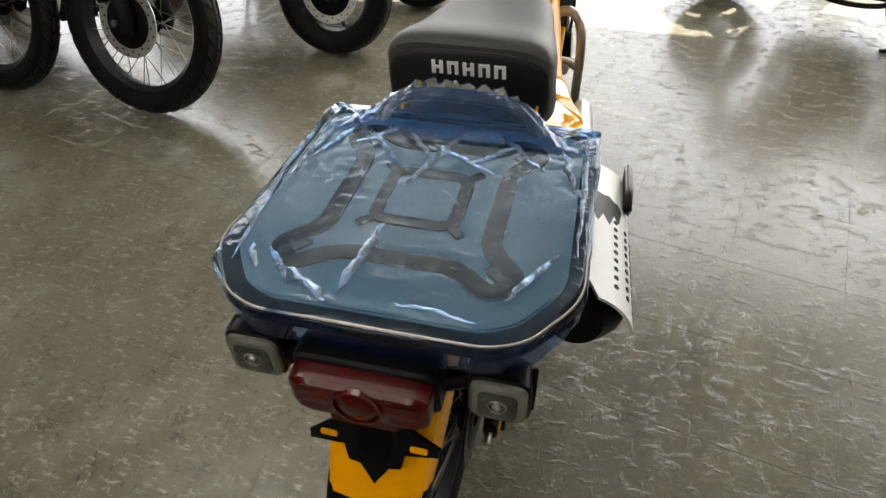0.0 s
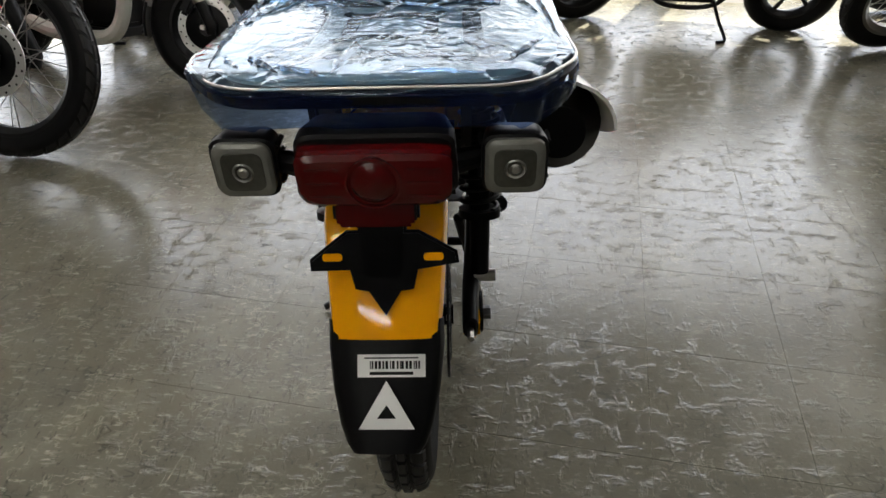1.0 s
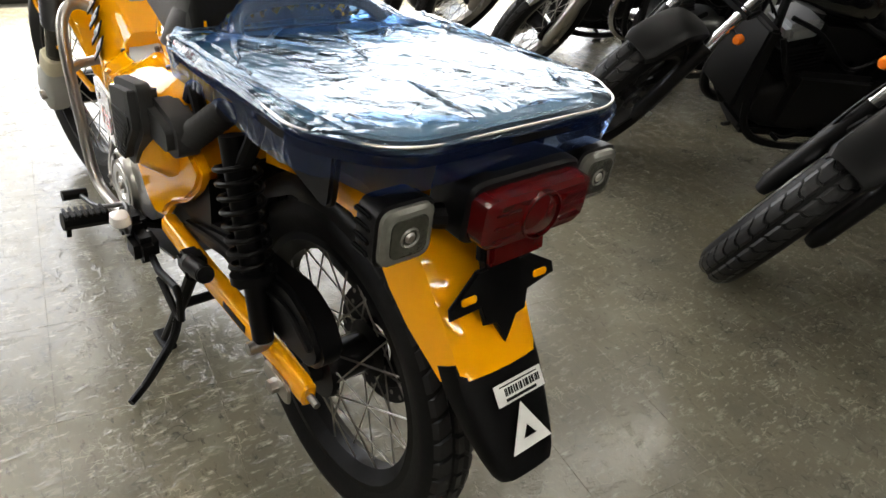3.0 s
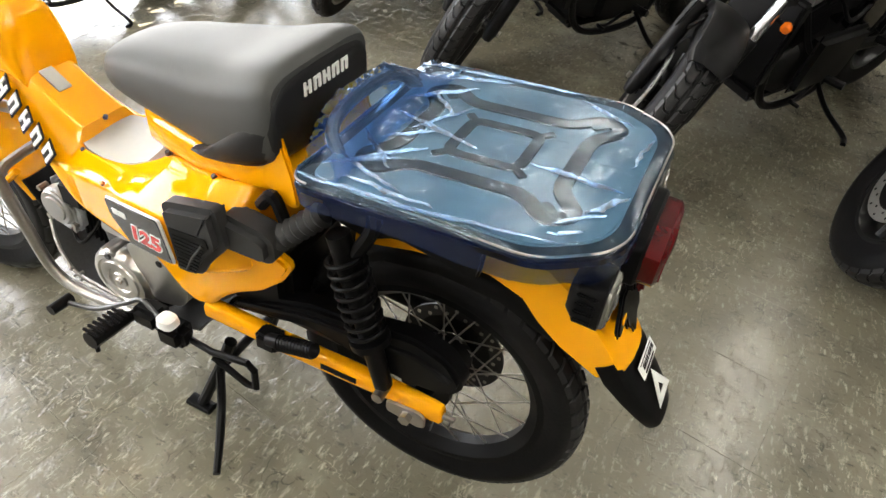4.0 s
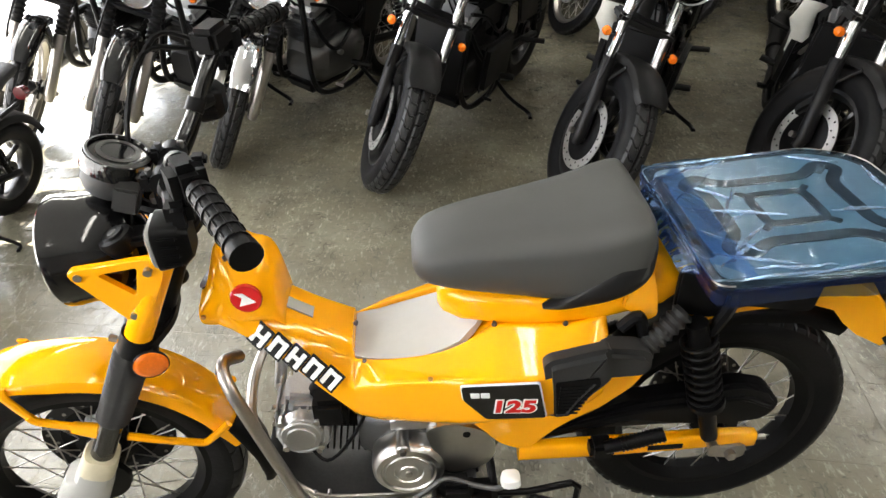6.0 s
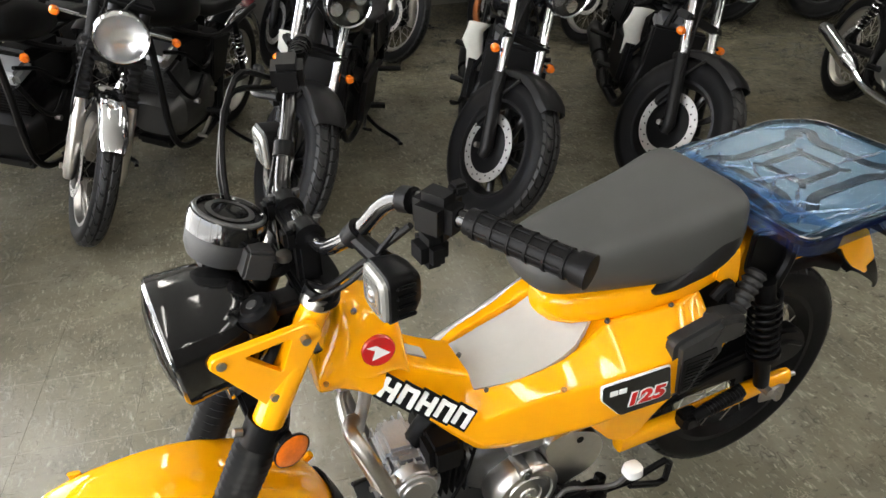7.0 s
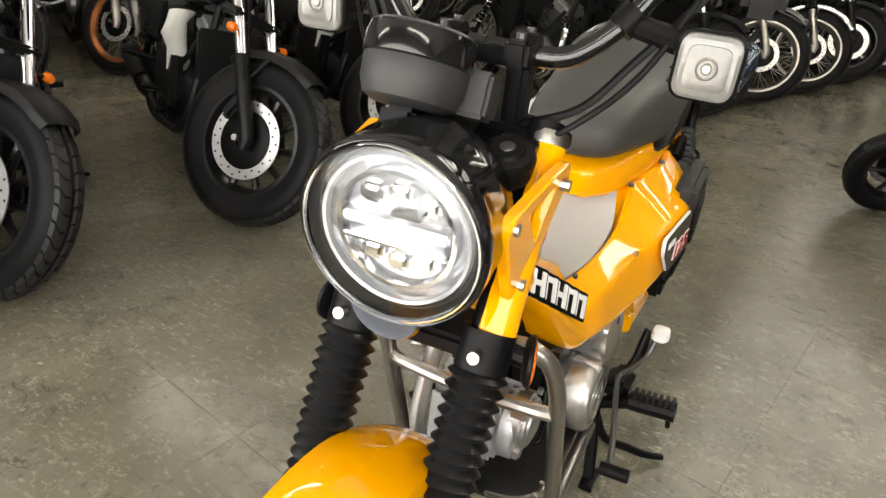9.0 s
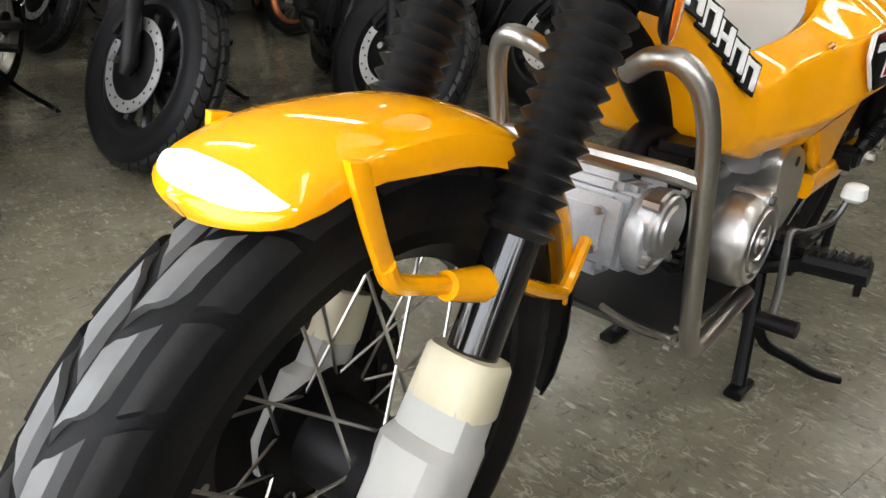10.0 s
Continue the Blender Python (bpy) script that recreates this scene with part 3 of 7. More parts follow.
part("body_cover", moulded(dense(NECK, 3) + dense(SADDLE, 3)), YELLOW, bike, angle=40)
HEADCOVER = [
    (0.902, 0.020, 0.735, 0.040, 0.720, 0.055, 0.705, 0.060, 0.690, 0.040, 0.680),
    (0.908, 0.028, 0.795, 0.046, 0.770, 0.060, 0.735, 0.066, 0.700, 0.040, 0.685),
    (0.922, 0.034, 0.832, 0.052, 0.805, 0.064, 0.765, 0.070, 0.715, 0.040, 0.695),
    (0.950, 0.036, 0.842, 0.061, 0.812, 0.071, 0.776, 0.074, 0.720, 0.045, 0.700),
    (0.980, 0.036, 0.858, 0.060, 0.822, 0.070, 0.778, 0.073, 0.715, 0.045, 0.695),
    (1.002, 0.034, 0.862, 0.052, 0.832, 0.066, 0.775, 0.068, 0.712, 0.045, 0.692),
    (1.015, 0.032, 0.838, 0.048, 0.812, 0.063, 0.765, 0.064, 0.712, 0.045, 0.690),
    (1.030, 0.030, 0.792, 0.046, 0.778, 0.060, 0.750, 0.061, 0.712, 0.045, 0.690),
    (1.050, 0.028, 0.752, 0.044, 0.745, 0.057, 0.735, 0.058, 0.710, 0.040, 0.688),
    (1.056, 0.024, 0.738, 0.040, 0.734, 0.050, 0.728, 0.052, 0.708, 0.036, 0.692),
]
part("steering_cover", moulded(dense(HEADCOVER, 2), 0.018), YELLOW, bike, angle=40)
for s in (1, -1):
    part("frame_cover", plate(round_outline([(0.58, 0.50), (0.545, 0.462), (0.51, 0.420), (0.475, 0.402), (0.440, 0.412), (0.405, 0.451), (0.371, 0.478), (0.316, 0.51), (0.262, 0.560), (0.240, 0.600), (0.30, 0.63), (0.42, 0.60), (0.56, 0.55)], 0.014), 0.024, "xz", s * 0.130, 0.007), YELLOW, bike)
part("seat_deck", slab([((0.622, 0, 0.715), 0.022, 0.022, 0), ((0.612, 0, 0.716), 0.045, 0.030, 0), ((0.58, 0, 0.718), 0.070, 0.036, 0), ((0.52, 0, 0.722), 0.090, 0.038, 0), ((0.44, 0, 0.726), 0.108, 0.036, 0), ((0.34, 0, 0.735), 0.115, 0.035, 0), ((0.22, 0, 0.75), 0.10, 0.035, 0), ((0.19, 0, 0.75), 0.08, 0.03, 0)], 28, 4), YELLOW, bike)
for s in (1, -1):
    part("tail_cover", plate(round_outline([(0.285, 0.85), (0.262, 0.845), (0.238, 0.76), (0.232, 0.715), (0.250, 0.705), (0.272, 0.72), (0.30, 0.74)], 0.010), 0.012, "xz", s * 0.112, 0.004), YELLOW, bike)
# pale foam sheet laid in the step-through
FOAMP = [(0.786, 0.613, 0.060), (0.77, 0.612, 0.066), (0.74, 0.613, 0.076), (0.70, 0.618, 0.084), (0.65, 0.628, 0.088), (0.615, 0.640, 0.089), (0.585, 0.657, 0.085), (0.555, 0.686, 0.075), (0.54, 0.705, 0.068)]
part("foam_sheet", rings([[Vector((x, y * w, z + 0.003 * (1 - abs(y)) + 0.0025 * math.sin(9 * x * y * 7) - d)) for d, ys in ((0, (-1, -0.6, -0.2, 0.2, 0.6, 1)), (0.02, (1, 0.6, 0.2, -0.2, -0.6, -1))) for y in ys] for x, z, w in FOAMP]), PAPER, bike, "pale foam protection sheet")
for p, d in (((0.782, 0.0, 0.641), (-0.5, 0, 1)), ((0.765, 0.079, 0.613), (0, 0.3, 1)), ((0.643, 0.146, 0.622), (0, 0.7, 0.7)), ((0.522, 0.092, 0.699), (0, 0.2, 1)), ((0.398, 0.118, 0.712), (0, 0.5, 1)), ((1.045, 0.060, 0.725), (0.2, 1, 0)), ((0.985, 0.05, 0.845), (0, 0.6, 0.8))):
    v = Vector(d).normalized()
    part("bolt", cyl(Vector(p) - v * 0.004, Vector(p) + v * 0.003, 0.0052, 0.004, 10), COPPER if p[0] in (0.643, 1.045) else DARKMETAL, bike)
# badges and lettering bars on the left side
EMB = Matrix.Translation((0.958, 0.0718, 0.772)) @ Matrix.Rotation(radians(-2), 4, "Z") @ Matrix.Rotation(radians(5), 4, "X")
badge = part("round_badge", moved(lathe([(0, 0.004), (0.026, 0.004), (0.028, 0.002), (0.028, -0.004), (0, -0.010)], 28), EMB), RED, bike, "round red badge with a white wing shape")
part("badge_shape", moved(plate([(-0.018, -0.006), (0.004, 0.013), (0.019, 0.012), (0.006, 0.004), (0.012, -0.013)], 0.003, "xz", 0.0045, 0.0005), EMB), WHITE, badge)
part("warning_label", box((0.884, 0.012, 0.7002), (0.062, 0.030, 0.003), 0.0005, pose(0, 0, 0, 0, -33.5, 0)), PAPER, bike, "small pale label")
for i in range(5):
    t = (i + 0.5) / 5
    x, z = 0.962 - 0.150 * t, 0.699 - 0.110 * t
    m = Matrix.Translation((x, 0.0735 + 0.0385 * t, z)) @ Matrix.Rotation(radians(-15), 4, "Z") @ Matrix.Rotation(radians(30 - 8 * t), 4, "X") @ Matrix.Rotation(radians(-36.5), 4, "Y")
    part("letter_edge", moved(box((0, 0, 0), (0.037, 0.003, 0.046), 0.001), m), BLACK, bike)
    part("letter_bar", moved(join(box((-0.010, 0.002, 0), (0.009, 0.003, 0.036), 0.001), box((0.010, 0.002, 0), (0.009, 0.003, 0.036), 0.001), box((0, 0.002, 0.0 if i in (0, 2) else 0.013), (0.018, 0.003, 0.008), 0.001)), m), WHITE, bike)
PANEL = Matrix.Translation((0.513, 0.187, 0.602)) @ Matrix.Rotation(radians(-6.5), 4, "Z") @ Matrix.Rotation(radians(3), 4, "Y")
pan = part("side_badge", moved(plate(round_outline([(0.078, 0.04), (-0.062, 0.046), (-0.075, -0.043), (0.035, -0.046), (0.076, 0.005)], 0.006), 0.007, "xz", 0.0025), PANEL), WHITE, bike, "black side badge with white edge and red figures")
part("badge_face", moved(plate(round_outline([(0.0755, 0.038), (-0.060, 0.044), (-0.0725, -0.041), (0.034, -0.0445), (0.0735, 0.005)], 0.006), 0.002, "xz", 0.0062), PANEL), GLOSS, pan)
for i, (u, w) in enumerate(((0.052, 0.016), (0.034, 0.016))):
    part("letter_bar", moved(box((u, 0.0075, 0.018), (w, 0.002, 0.012), 0.0008), PANEL), WHITE, pan)


def writing(text, size, thick, swell=0.0):
    """Raised letters in the built-in font, lying in the xy plane, as a bmesh."""
    cu = bpy.data.curves.new("writing", "FONT")
    cu.body, cu.size, cu.extrude, cu.offset, cu.align_x, cu.align_y, cu.shear, cu.space_character = text, size, thick, swell, "CENTER", "CENTER", 0.12, 1.05
    ob = bpy.data.objects.new("writing", cu)
    scene.collection.objects.link(ob)
    me = bpy.data.meshes.new_from_object(ob.evaluated_get(bpy.context.evaluated_depsgraph_get()))
    bm = bmesh.new()
    bm.from_mesh(me)
    bpy.data.objects.remove(ob)
    bpy.data.curves.remove(cu)
    bpy.data.meshes.remove(me)
    return bm


FIG = PANEL @ Matrix.Translation((-0.014, 0.0078, -0.011)) @ Matrix.Rotation(radians(180), 4, "Z") @ Matrix.Rotation(radians(90), 4, "X") @ Matrix.Scale(1.28, 4, (1, 0, 0))
part("figure_edge", moved(writing("125", 0.040, 0.0004, 0.0040), FIG), WHITE, pan)
part("number_mark", moved(writing("125", 0.040, 0.0012, 0.0018), FIG), RED, pan)

# air intake box and duct
part("intake_box", plate(round_outline([(0.448, 0.682), (0.436, 0.693), (0.335, 0.716), (0.325, 0.64), (0.367, 0.592), (0.387, 0.557), (0.432, 0.553)], 0.012), 0.044, "xz", 0.180, 0.012), CHARCOAL, bike)
part("intake_body", plate(round_outline([(0.345, 0.694), (0.270, 0.684), (0.250, 0.672), (0.248, 0.634), (0.264, 0.622), (0.345, 0.620)], 0.014), 0.058, "xz", 0.150, 0.012), CHARCOAL, bike)
part("intake_panel", plate(round_outline([(0.432, 0.655), (0.350, 0.662), (0.345, 0.640), (0.378, 0.602), (0.396, 0.566), (0.425, 0.564)], 0.006), 0.008, "xz", 0.2005, 0.003), BLACK, bike)
for i in range(9):
    x0, x1 = 0.352 + 0.0035 * max(0, 8 - i), 0.424
    part("slat", box(((x0 + x1) / 2, 0.2050, 0.576 + 0.0082 * i), (x1 - x0 - 0.008, 0.002, 0.0035), 0), BLACK, bike)
part("panel_ridge", tube([(x, 0.2045, z) for x, z in ((0.360, 0.645), (0.388, 0.606), (0.404, 0.575), (0.422, 0.574))], 0.0025, 6, smooth=False), CHARCOAL, bike)
part("intake_duct", bellows((0.262, 0.142, 0.655), (0.185, 0.118, 0.725), 0.023, 0.022, 7, 16), CHARCOAL, bike)
part("duct_mouth", tube([(0.30, 0.125, 0.70), (0.272, 0.128, 0.728), (0.255, 0.125, 0.68)], 0.011, 8), BLACK, bike)

# seat
part("seat", rings([oval((x, 0, (a + b) / 2), (0, 1, 0), (0, 0, 1), w, (a - b) / 2, 28, p) for x, a, b, w, p in dense(((0.665, 0.822, 0.79, 0.04, 2.4), (0.655, 0.838, 0.778, 0.065, 2.6), (0.63, 0.853, 0.768, 0.084, 3), (0.57, 0.870, 0.758, 0.098, 3.2), (0.48, 0.884, 0.75, 0.110, 3.8), (0.38, 0.902, 0.742, 0.126, 4), (0.31, 0.922, 0.752, 0.134, 4.2), (0.275, 0.926, 0.77, 0.132, 4.6), (0.262, 0.915, 0.79, 0.126, 5)), 3)]), SEAT, bike, "dark grey vinyl seat")
part("seat_panel", rings([oval((x, 0, (a + b) / 2), (0, 1, 0), (0, 0, 1), w, (a - b) / 2, 28, 3.6) for x, a, b, w in dense(((0.44, 0.750, 0.743, 0.116), (0.41, 0.764, 0.741, 0.1235), (0.38, 0.795, 0.740, 0.1285), (0.33, 0.848, 0.746, 0.1350), (0.29, 0.885, 0.758, 0.1345), (0.264, 0.908, 0.778, 0.128), (0.257, 0.90, 0.79, 0.122)), 4)]), SEATSIDE, bike, "black seat side panel")
for i in range(5):
    m = Matrix.Translation((0.2555, 0.046 - 0.0245 * i, 0.880)) @ Matrix.Rotation(radians(90), 4, "Z") @ Matrix.Rotation(radians(2), 4, "Y")
    part("letter_bar", moved(join(box((-0.006, 0, 0), (0.006, 0.003, 0.022), 0.0008), box((0.006, 0, 0), (0.006, 0.003, 0.022), 0.0008), box((0, 0, 0 if i in (0, 2) else 0.008), (0.01, 0.003, 0.005), 0.0008)), m), WHITE, bike)

# rear rack under blue protective film
OUT = [(0.185, 0.206), (0.185, -0.206), (-0.165, -0.214), (-0.236, -0.166), (-0.254, -0.128), (-0.254, 0.128), (-0.236, 0.166), (-0.165, 0.214)]
RACK = Matrix.Translation((-0.03, -0.006, 0.842)) @ Matrix.Rotation(radians(4.0), 4, "Y") @ Matrix.Translation((0.03, 0, 0))
rack = part("rear_rack", moved(plate(round_outline(OUT, 0.03), 0.018, "xy", -0.001, 0.005), RACK), BLACK, bike, "steel luggage rack wrapped in blue film")
part("rack_plate", moved(plate(round_outline([(x * 0.905 - 0.002, y * 0.905) for x, y in OUT], 0.03), 0.006, "xy", 0.0085, 0.002), RACK), RACKTOP, rack)
LOOP = [(0.13, 0.108), (0.098, 0.138), (0.055, 0.10), (-0.105, 0.10), (-0.15, 0.142), (-0.182, 0.115), (-0.145, 0.07), (-0.145, -0.07), (-0.182, -0.115), (-0.15, -0.142), (-0.105, -0.10), (0.055, -0.10), (0.098, -0.138), (0.13, -0.108), (0.095, -0.065), (0.095, 0.065)]
part("groove_band", moved(ribbon(LOOP, 0.024, 0.004), RACK @ Matrix.Translation((0, 0, 0.0105))), GROOVE, rack)
part("groove_band", moved(ribbon([(0.028, 0.05), (-0.078, 0.05), (-0.078, -0.05), (0.028, -0.05)], 0.017, 0.004), RACK @ Matrix.Translation((0, 0, 0.0105))), GROOVE, rack)
for u, v in ((0.032, 0.054), (-0.082, 0.054), (-0.082, -0.054), (0.032, -0.054)):
    part("groove_band", moved(box((u, v, 0.0125), (0.03, 0.013, 0.004), 0.001, pose(0, 0, 0, 0, 0, 45 if u * v > 0 else -45)), RACK), GROOVE, rack)
for u, v, a in ((0.10, 0.115, 45), (-0.15, 0.12, -45), (-0.15, -0.12, 45), (0.10, -0.115, -45)):
    part("slot", moved(plate(round_outline([(-0.022, -0.009), (0.022, -0.009), (0.022, 0.009), (-0.022, 0.009)], 0.009), 0.004, "xy", 0.0125), RACK @ pose(u, v, 0, 0, 0, a)), LENSCLEAR, rack)


def film_sheet(k0, k1):
    """A creased skin over the rack, drooping round its edge."""
    rnd = random.Random(4)
    bm = bmesh.new()
    out = [Vector(p) for p in round_outline(OUT, 0.03, 6)]
    rows = []
    levels = list(enumerate([(0.15, 0.0155), (0.4, 0.0155), (0.65, 0.0155), (0.85, 0.0158), (0.97, 0.0155), (1.006, 0.010), (1.008, 0.003), (1.006, -0.010), (0.994, -0.028)]))
    for k, (sc, z) in levels[k0:k1]:
        ring = []
        for i, p in enumerate(out):
            for q in range(4):
                b = p.lerp(out[(i + 1) % len(out)], q / 4) * sc
                n1 = noise.noise((b.x * 14, b.y * 14, k * 0.3)) * (0.0016 if k < 5 else 0.011)
                n2 = noise.noise((b.x * 60, b.y * 60, 3 + k)) * (0.0008 if k < 5 else 0.008)
                drop = -0.034 * max(0, noise.noise((b.x * 9, b.y * 9, 8))) if k == 8 else 0
                front = max(0, (b.x - 0.10) / 0.08) if k < 6 else 0
                ring.append(bm.verts.new((b.x * (1 + (n1 + n2) * 2), b.y * (1 + (n1 + n2) * 3), z + n1 + n2 + drop + front * abs(noise.noise((b.x * 30, b.y * 40, 5))) * 0.012)))
        rows.append(ring)
    n = len(rows[0])
    if k0 == 0:
        bm.faces.new(rows[0])
    for a, b in zip(rows, rows[1:]):
        for i in range(n):
            bm.faces.new((a[i], a[(i + 1) % n], b[(i + 1) % n], b[i]))
    return bm


def film_hood():
    """Film bunched over the hoop at the rack's front."""
    bm = bmesh.new()
    grid = []
    for i in range(97):
        u = -1 + 2 * i / 96
        row = []
        for j in range(17):
            v = j / 16
            x = 0.112 + 0.118 * v
            arch = max(0.0, 1 - (abs(u) / 0.92) ** 3)
            rise = min(1.0, v / 0.62) ** 0.8 if v < 0.62 else 1 - 0.9 * ((v - 0.62) / 0.38) ** 1.6
            fold = 0.008 * (abs(math.sin(u * 26 + 5 * noise.noise((u * 4, v * 2, 1)))) - 0.6) + 0.009 * noise.noise((u * 13 + v, v * 1.2, 2)) + 0.006 * noise.noise((u * 34, v * 3, 4))
            row.append(bm.verts.new((x - 0.02 * abs(u) ** 3 * v + fold * 0.5, u * (0.204 - 0.075 * v), 0.018 + 0.048 * arch * rise + fold * (0.15 + 0.85 * v) - 0.03 * (1 - arch) * v)))
        grid.append(row)
    for a, b in zip(grid, grid[1:]):
        for j in range(16):
            bm.faces.new((a[j], a[j + 1], b[j + 1], b[j]))
    return bm


part("film", moved(film_sheet(0, 6), RACK), FILM, rack, "creased blue plastic film", 60)
# raised creases whose specular streaks are put into a paler film colour
FILMGLINT = film_material("film_crease", (0.72, 0.86, 1.0), (0.42, 0.56, 0.74), 0.24)


def fold_line(a, b, w, h, seed):
    """A pinched ridge of film between two points of the rack's top."""
    a, b = Vector((*a, 0)), Vector((*b, 0))
    d = (b - a).normalized()
    side = Vector((-d.y, d.x, 0))
    secs = []
    for i in range(15):
        t = i / 14
        p = a.lerp(b, t) + side * 0.006 * noise.noise((t * 5, seed, 1))
        k = math.sin(math.pi * (0.06 + 0.88 * t)) * (0.7 + 0.5 * noise.noise((t * 9, seed, 2)))
        secs.append([p + side * (w * k * u) + Vector((0, 0, 0.0165 + h * k * (1 - abs(u)) - (0.001 if q else 0))) for u, q in ((-1, 0), (-0.4, 0), (0, 0), (0.5, 0), (1, 0), (0.5, 1), (-0.4, 1))])
    return rings(secs)


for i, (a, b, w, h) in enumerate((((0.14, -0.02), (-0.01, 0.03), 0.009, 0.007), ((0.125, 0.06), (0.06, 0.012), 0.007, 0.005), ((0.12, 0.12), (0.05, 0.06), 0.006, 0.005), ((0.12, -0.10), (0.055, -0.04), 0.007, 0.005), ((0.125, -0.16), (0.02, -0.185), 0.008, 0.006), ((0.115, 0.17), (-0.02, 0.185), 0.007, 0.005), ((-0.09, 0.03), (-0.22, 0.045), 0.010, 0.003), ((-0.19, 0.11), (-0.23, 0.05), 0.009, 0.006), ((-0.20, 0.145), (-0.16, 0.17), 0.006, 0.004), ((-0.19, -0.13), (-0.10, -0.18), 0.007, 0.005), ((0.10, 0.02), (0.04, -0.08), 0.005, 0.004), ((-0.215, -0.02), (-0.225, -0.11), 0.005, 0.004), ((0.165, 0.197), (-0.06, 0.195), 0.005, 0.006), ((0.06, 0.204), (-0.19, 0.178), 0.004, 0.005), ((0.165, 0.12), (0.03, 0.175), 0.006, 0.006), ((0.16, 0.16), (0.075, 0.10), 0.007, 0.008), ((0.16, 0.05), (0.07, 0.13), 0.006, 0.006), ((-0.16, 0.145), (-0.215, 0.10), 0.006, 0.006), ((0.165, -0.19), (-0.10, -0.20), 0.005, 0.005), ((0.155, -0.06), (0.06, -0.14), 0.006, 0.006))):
    part("film_crease", moved(fold_line(a, b, w, h, i), RACK), FILMGLINT, rack, "crease in the blue film, its glint put into a paler colour", 80)
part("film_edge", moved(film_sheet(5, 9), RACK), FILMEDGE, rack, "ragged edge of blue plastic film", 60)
part("film_hood", moved(film_hood(), RACK), FILMDEEP, rack, "bunched blue plastic film", 60)
part("rack_rim", moved(tube([(x * 0.992, y * 0.992, 0.0115) for x, y in round_outline(OUT, 0.03, 5)] + [(OUT[0][0] * 0.992, OUT[0][1] * 0.9, 0.0115)], 0.0016, 6, smooth=False), RACK), STEEL, rack)
part("grab_hoop", moved(tube([(0.15, 0.12, -0.005), (0.178, 0.105, 0.028), (0.188, 0.055, 0.044), (0.188, -0.055, 0.044), (0.178, -0.105, 0.028), (0.15, -0.12, -0.005)], 0.010, 10), RACK), BLACK, rack)
for s in (1, -1):
    part("rack_stay", tube([(0.12, s * 0.13 - 0.01, 0.82), (0.10, s * 0.125 - 0.01, 0.74), (0.13, s * 0.12, 0.67)], 0.012, 8), BLACK, bike)

# rear mudguard, flap, tail light, indicators
part("rear_fender", shell([(0.16, 0.675, 95, 0.07, 0.03), (0.05, 0.715, 95, 0.072, 0.04), (-0.08, 0.742, 100, 0.074, 0.055), (-0.16, 0.735, 115, 0.074, 0.075), (-0.215, 0.695, 132, 0.073, 0.085), (-0.255, 0.645, 140, 0.07, 0.075), (-0.30, 0.583, 144, 0.064, 0.045)], 0.07, 0.05), YELLOW, bike)
part("mud_flap", shell([(-0.285, 0.60, 142, 0.068, 0.034), (-0.305, 0.573, 141, 0.068, 0.034), (-0.335, 0.534, 141, 0.063, 0.026), (-0.360, 0.503, 141, 0.055, 0.02), (-0.374, 0.485, 141, 0.047, 0.018), (-0.380, 0.477, 141, 0.040, 0.016)], 0.06, 0.02, 0.005, 0.003), BLACK, bike, "black mud flap with a white triangle")
FLAP = Matrix.Translation((-0.3085, 0, 0.5745)) @ Matrix.Rotation(radians(180), 4, "Z") @ Matrix.Rotation(radians(-39), 4, "Y") @ Matrix.Translation((0.0015, 0, 0))
stk = part("paper_label", moved(box((0.0045, 0.008, -0.018), (0.0012, 0.078, 0.026), 0.0003), FLAP), WHITE, bike, "white bar-code label")
rb = random.Random(3)
y = -0.022
while y < 0.036:
    w = rb.choice((0.0012, 0.002, 0.003))
    part("code_bar", moved(box((0.0054, y + 0.006, -0.017), (0.0006, w, 0.009), 0), FLAP), BLACK, stk)
    y += w + rb.choice((0.0012, 0.002))
part("code_bar", moved(box((0.0054, 0.008, -0.0265), (0.0006, 0.05, 0.0035), 0), FLAP), BLACK, stk)
part("code_bar", moved(box((0.0054, 0.008, -0.009), (0.0006, 0.062, 0.0015), 0), FLAP), BLACK, stk)


def bar_triangle(h, w, t):
    o = [(0, h), (w / 2, 0), (-w / 2, 0)]
    i = [(0, h - 2.3 * t), (w / 2 - 1.75 * t, t), (-w / 2 + 1.75 * t, t)]
    bm = bmesh.new()
    va = [[bm.verts.new((d, y, z)) for y, z in ring] for d in (0, 0.0012) for ring in (o, i)]
    for k in range(3):
        j = (k + 1) % 3
        bm.faces.new((va[2][k], va[2][j], va[3][j], va[3][k]))
        bm.faces.new((va[0][k], va[0][j], va[2][j], va[2][k]))
        bm.faces.new((va[1][k], va[1][j], va[3][j], va[3][k]))
    return bm


part("white_triangle", moved(bar_triangle(0.055, 0.064, 0.012), FLAP @ Matrix.Translation((0.0042, 0.002, -0.090))), WHITE, bike)
light = part("tail_light", rings([[Vector((x, y * w - 0.004, 0.792 + z * h)) for y, z in round_outline([(-1, -0.75), (-0.8, -1), (0.8, -1), (1, -0.75), (0.95, 1), (-0.95, 1)], 0.3)] for x, w, h in ((-0.205, 0.076, 0.030), (-0.242, 0.084, 0.036), (-0.266, 0.084, 0.036), (-0.270, 0.080, 0.033))]), BLACK, bike, "red tail light in a black housing")
part("lens", rings([[Vector((x, y * w - 0.004, 0.789 + z * h)) for y, z in round_outline([(-1, -0.6), (-0.85, -1), (0.85, -1), (1, -0.6), (1, 1), (-1, 1)], 0.3)] for x, w, h in ((-0.266, 0.078, 0.030), (-0.290, 0.077, 0.029), (-0.295, 0.070, 0.024))]), LENSRED, light)
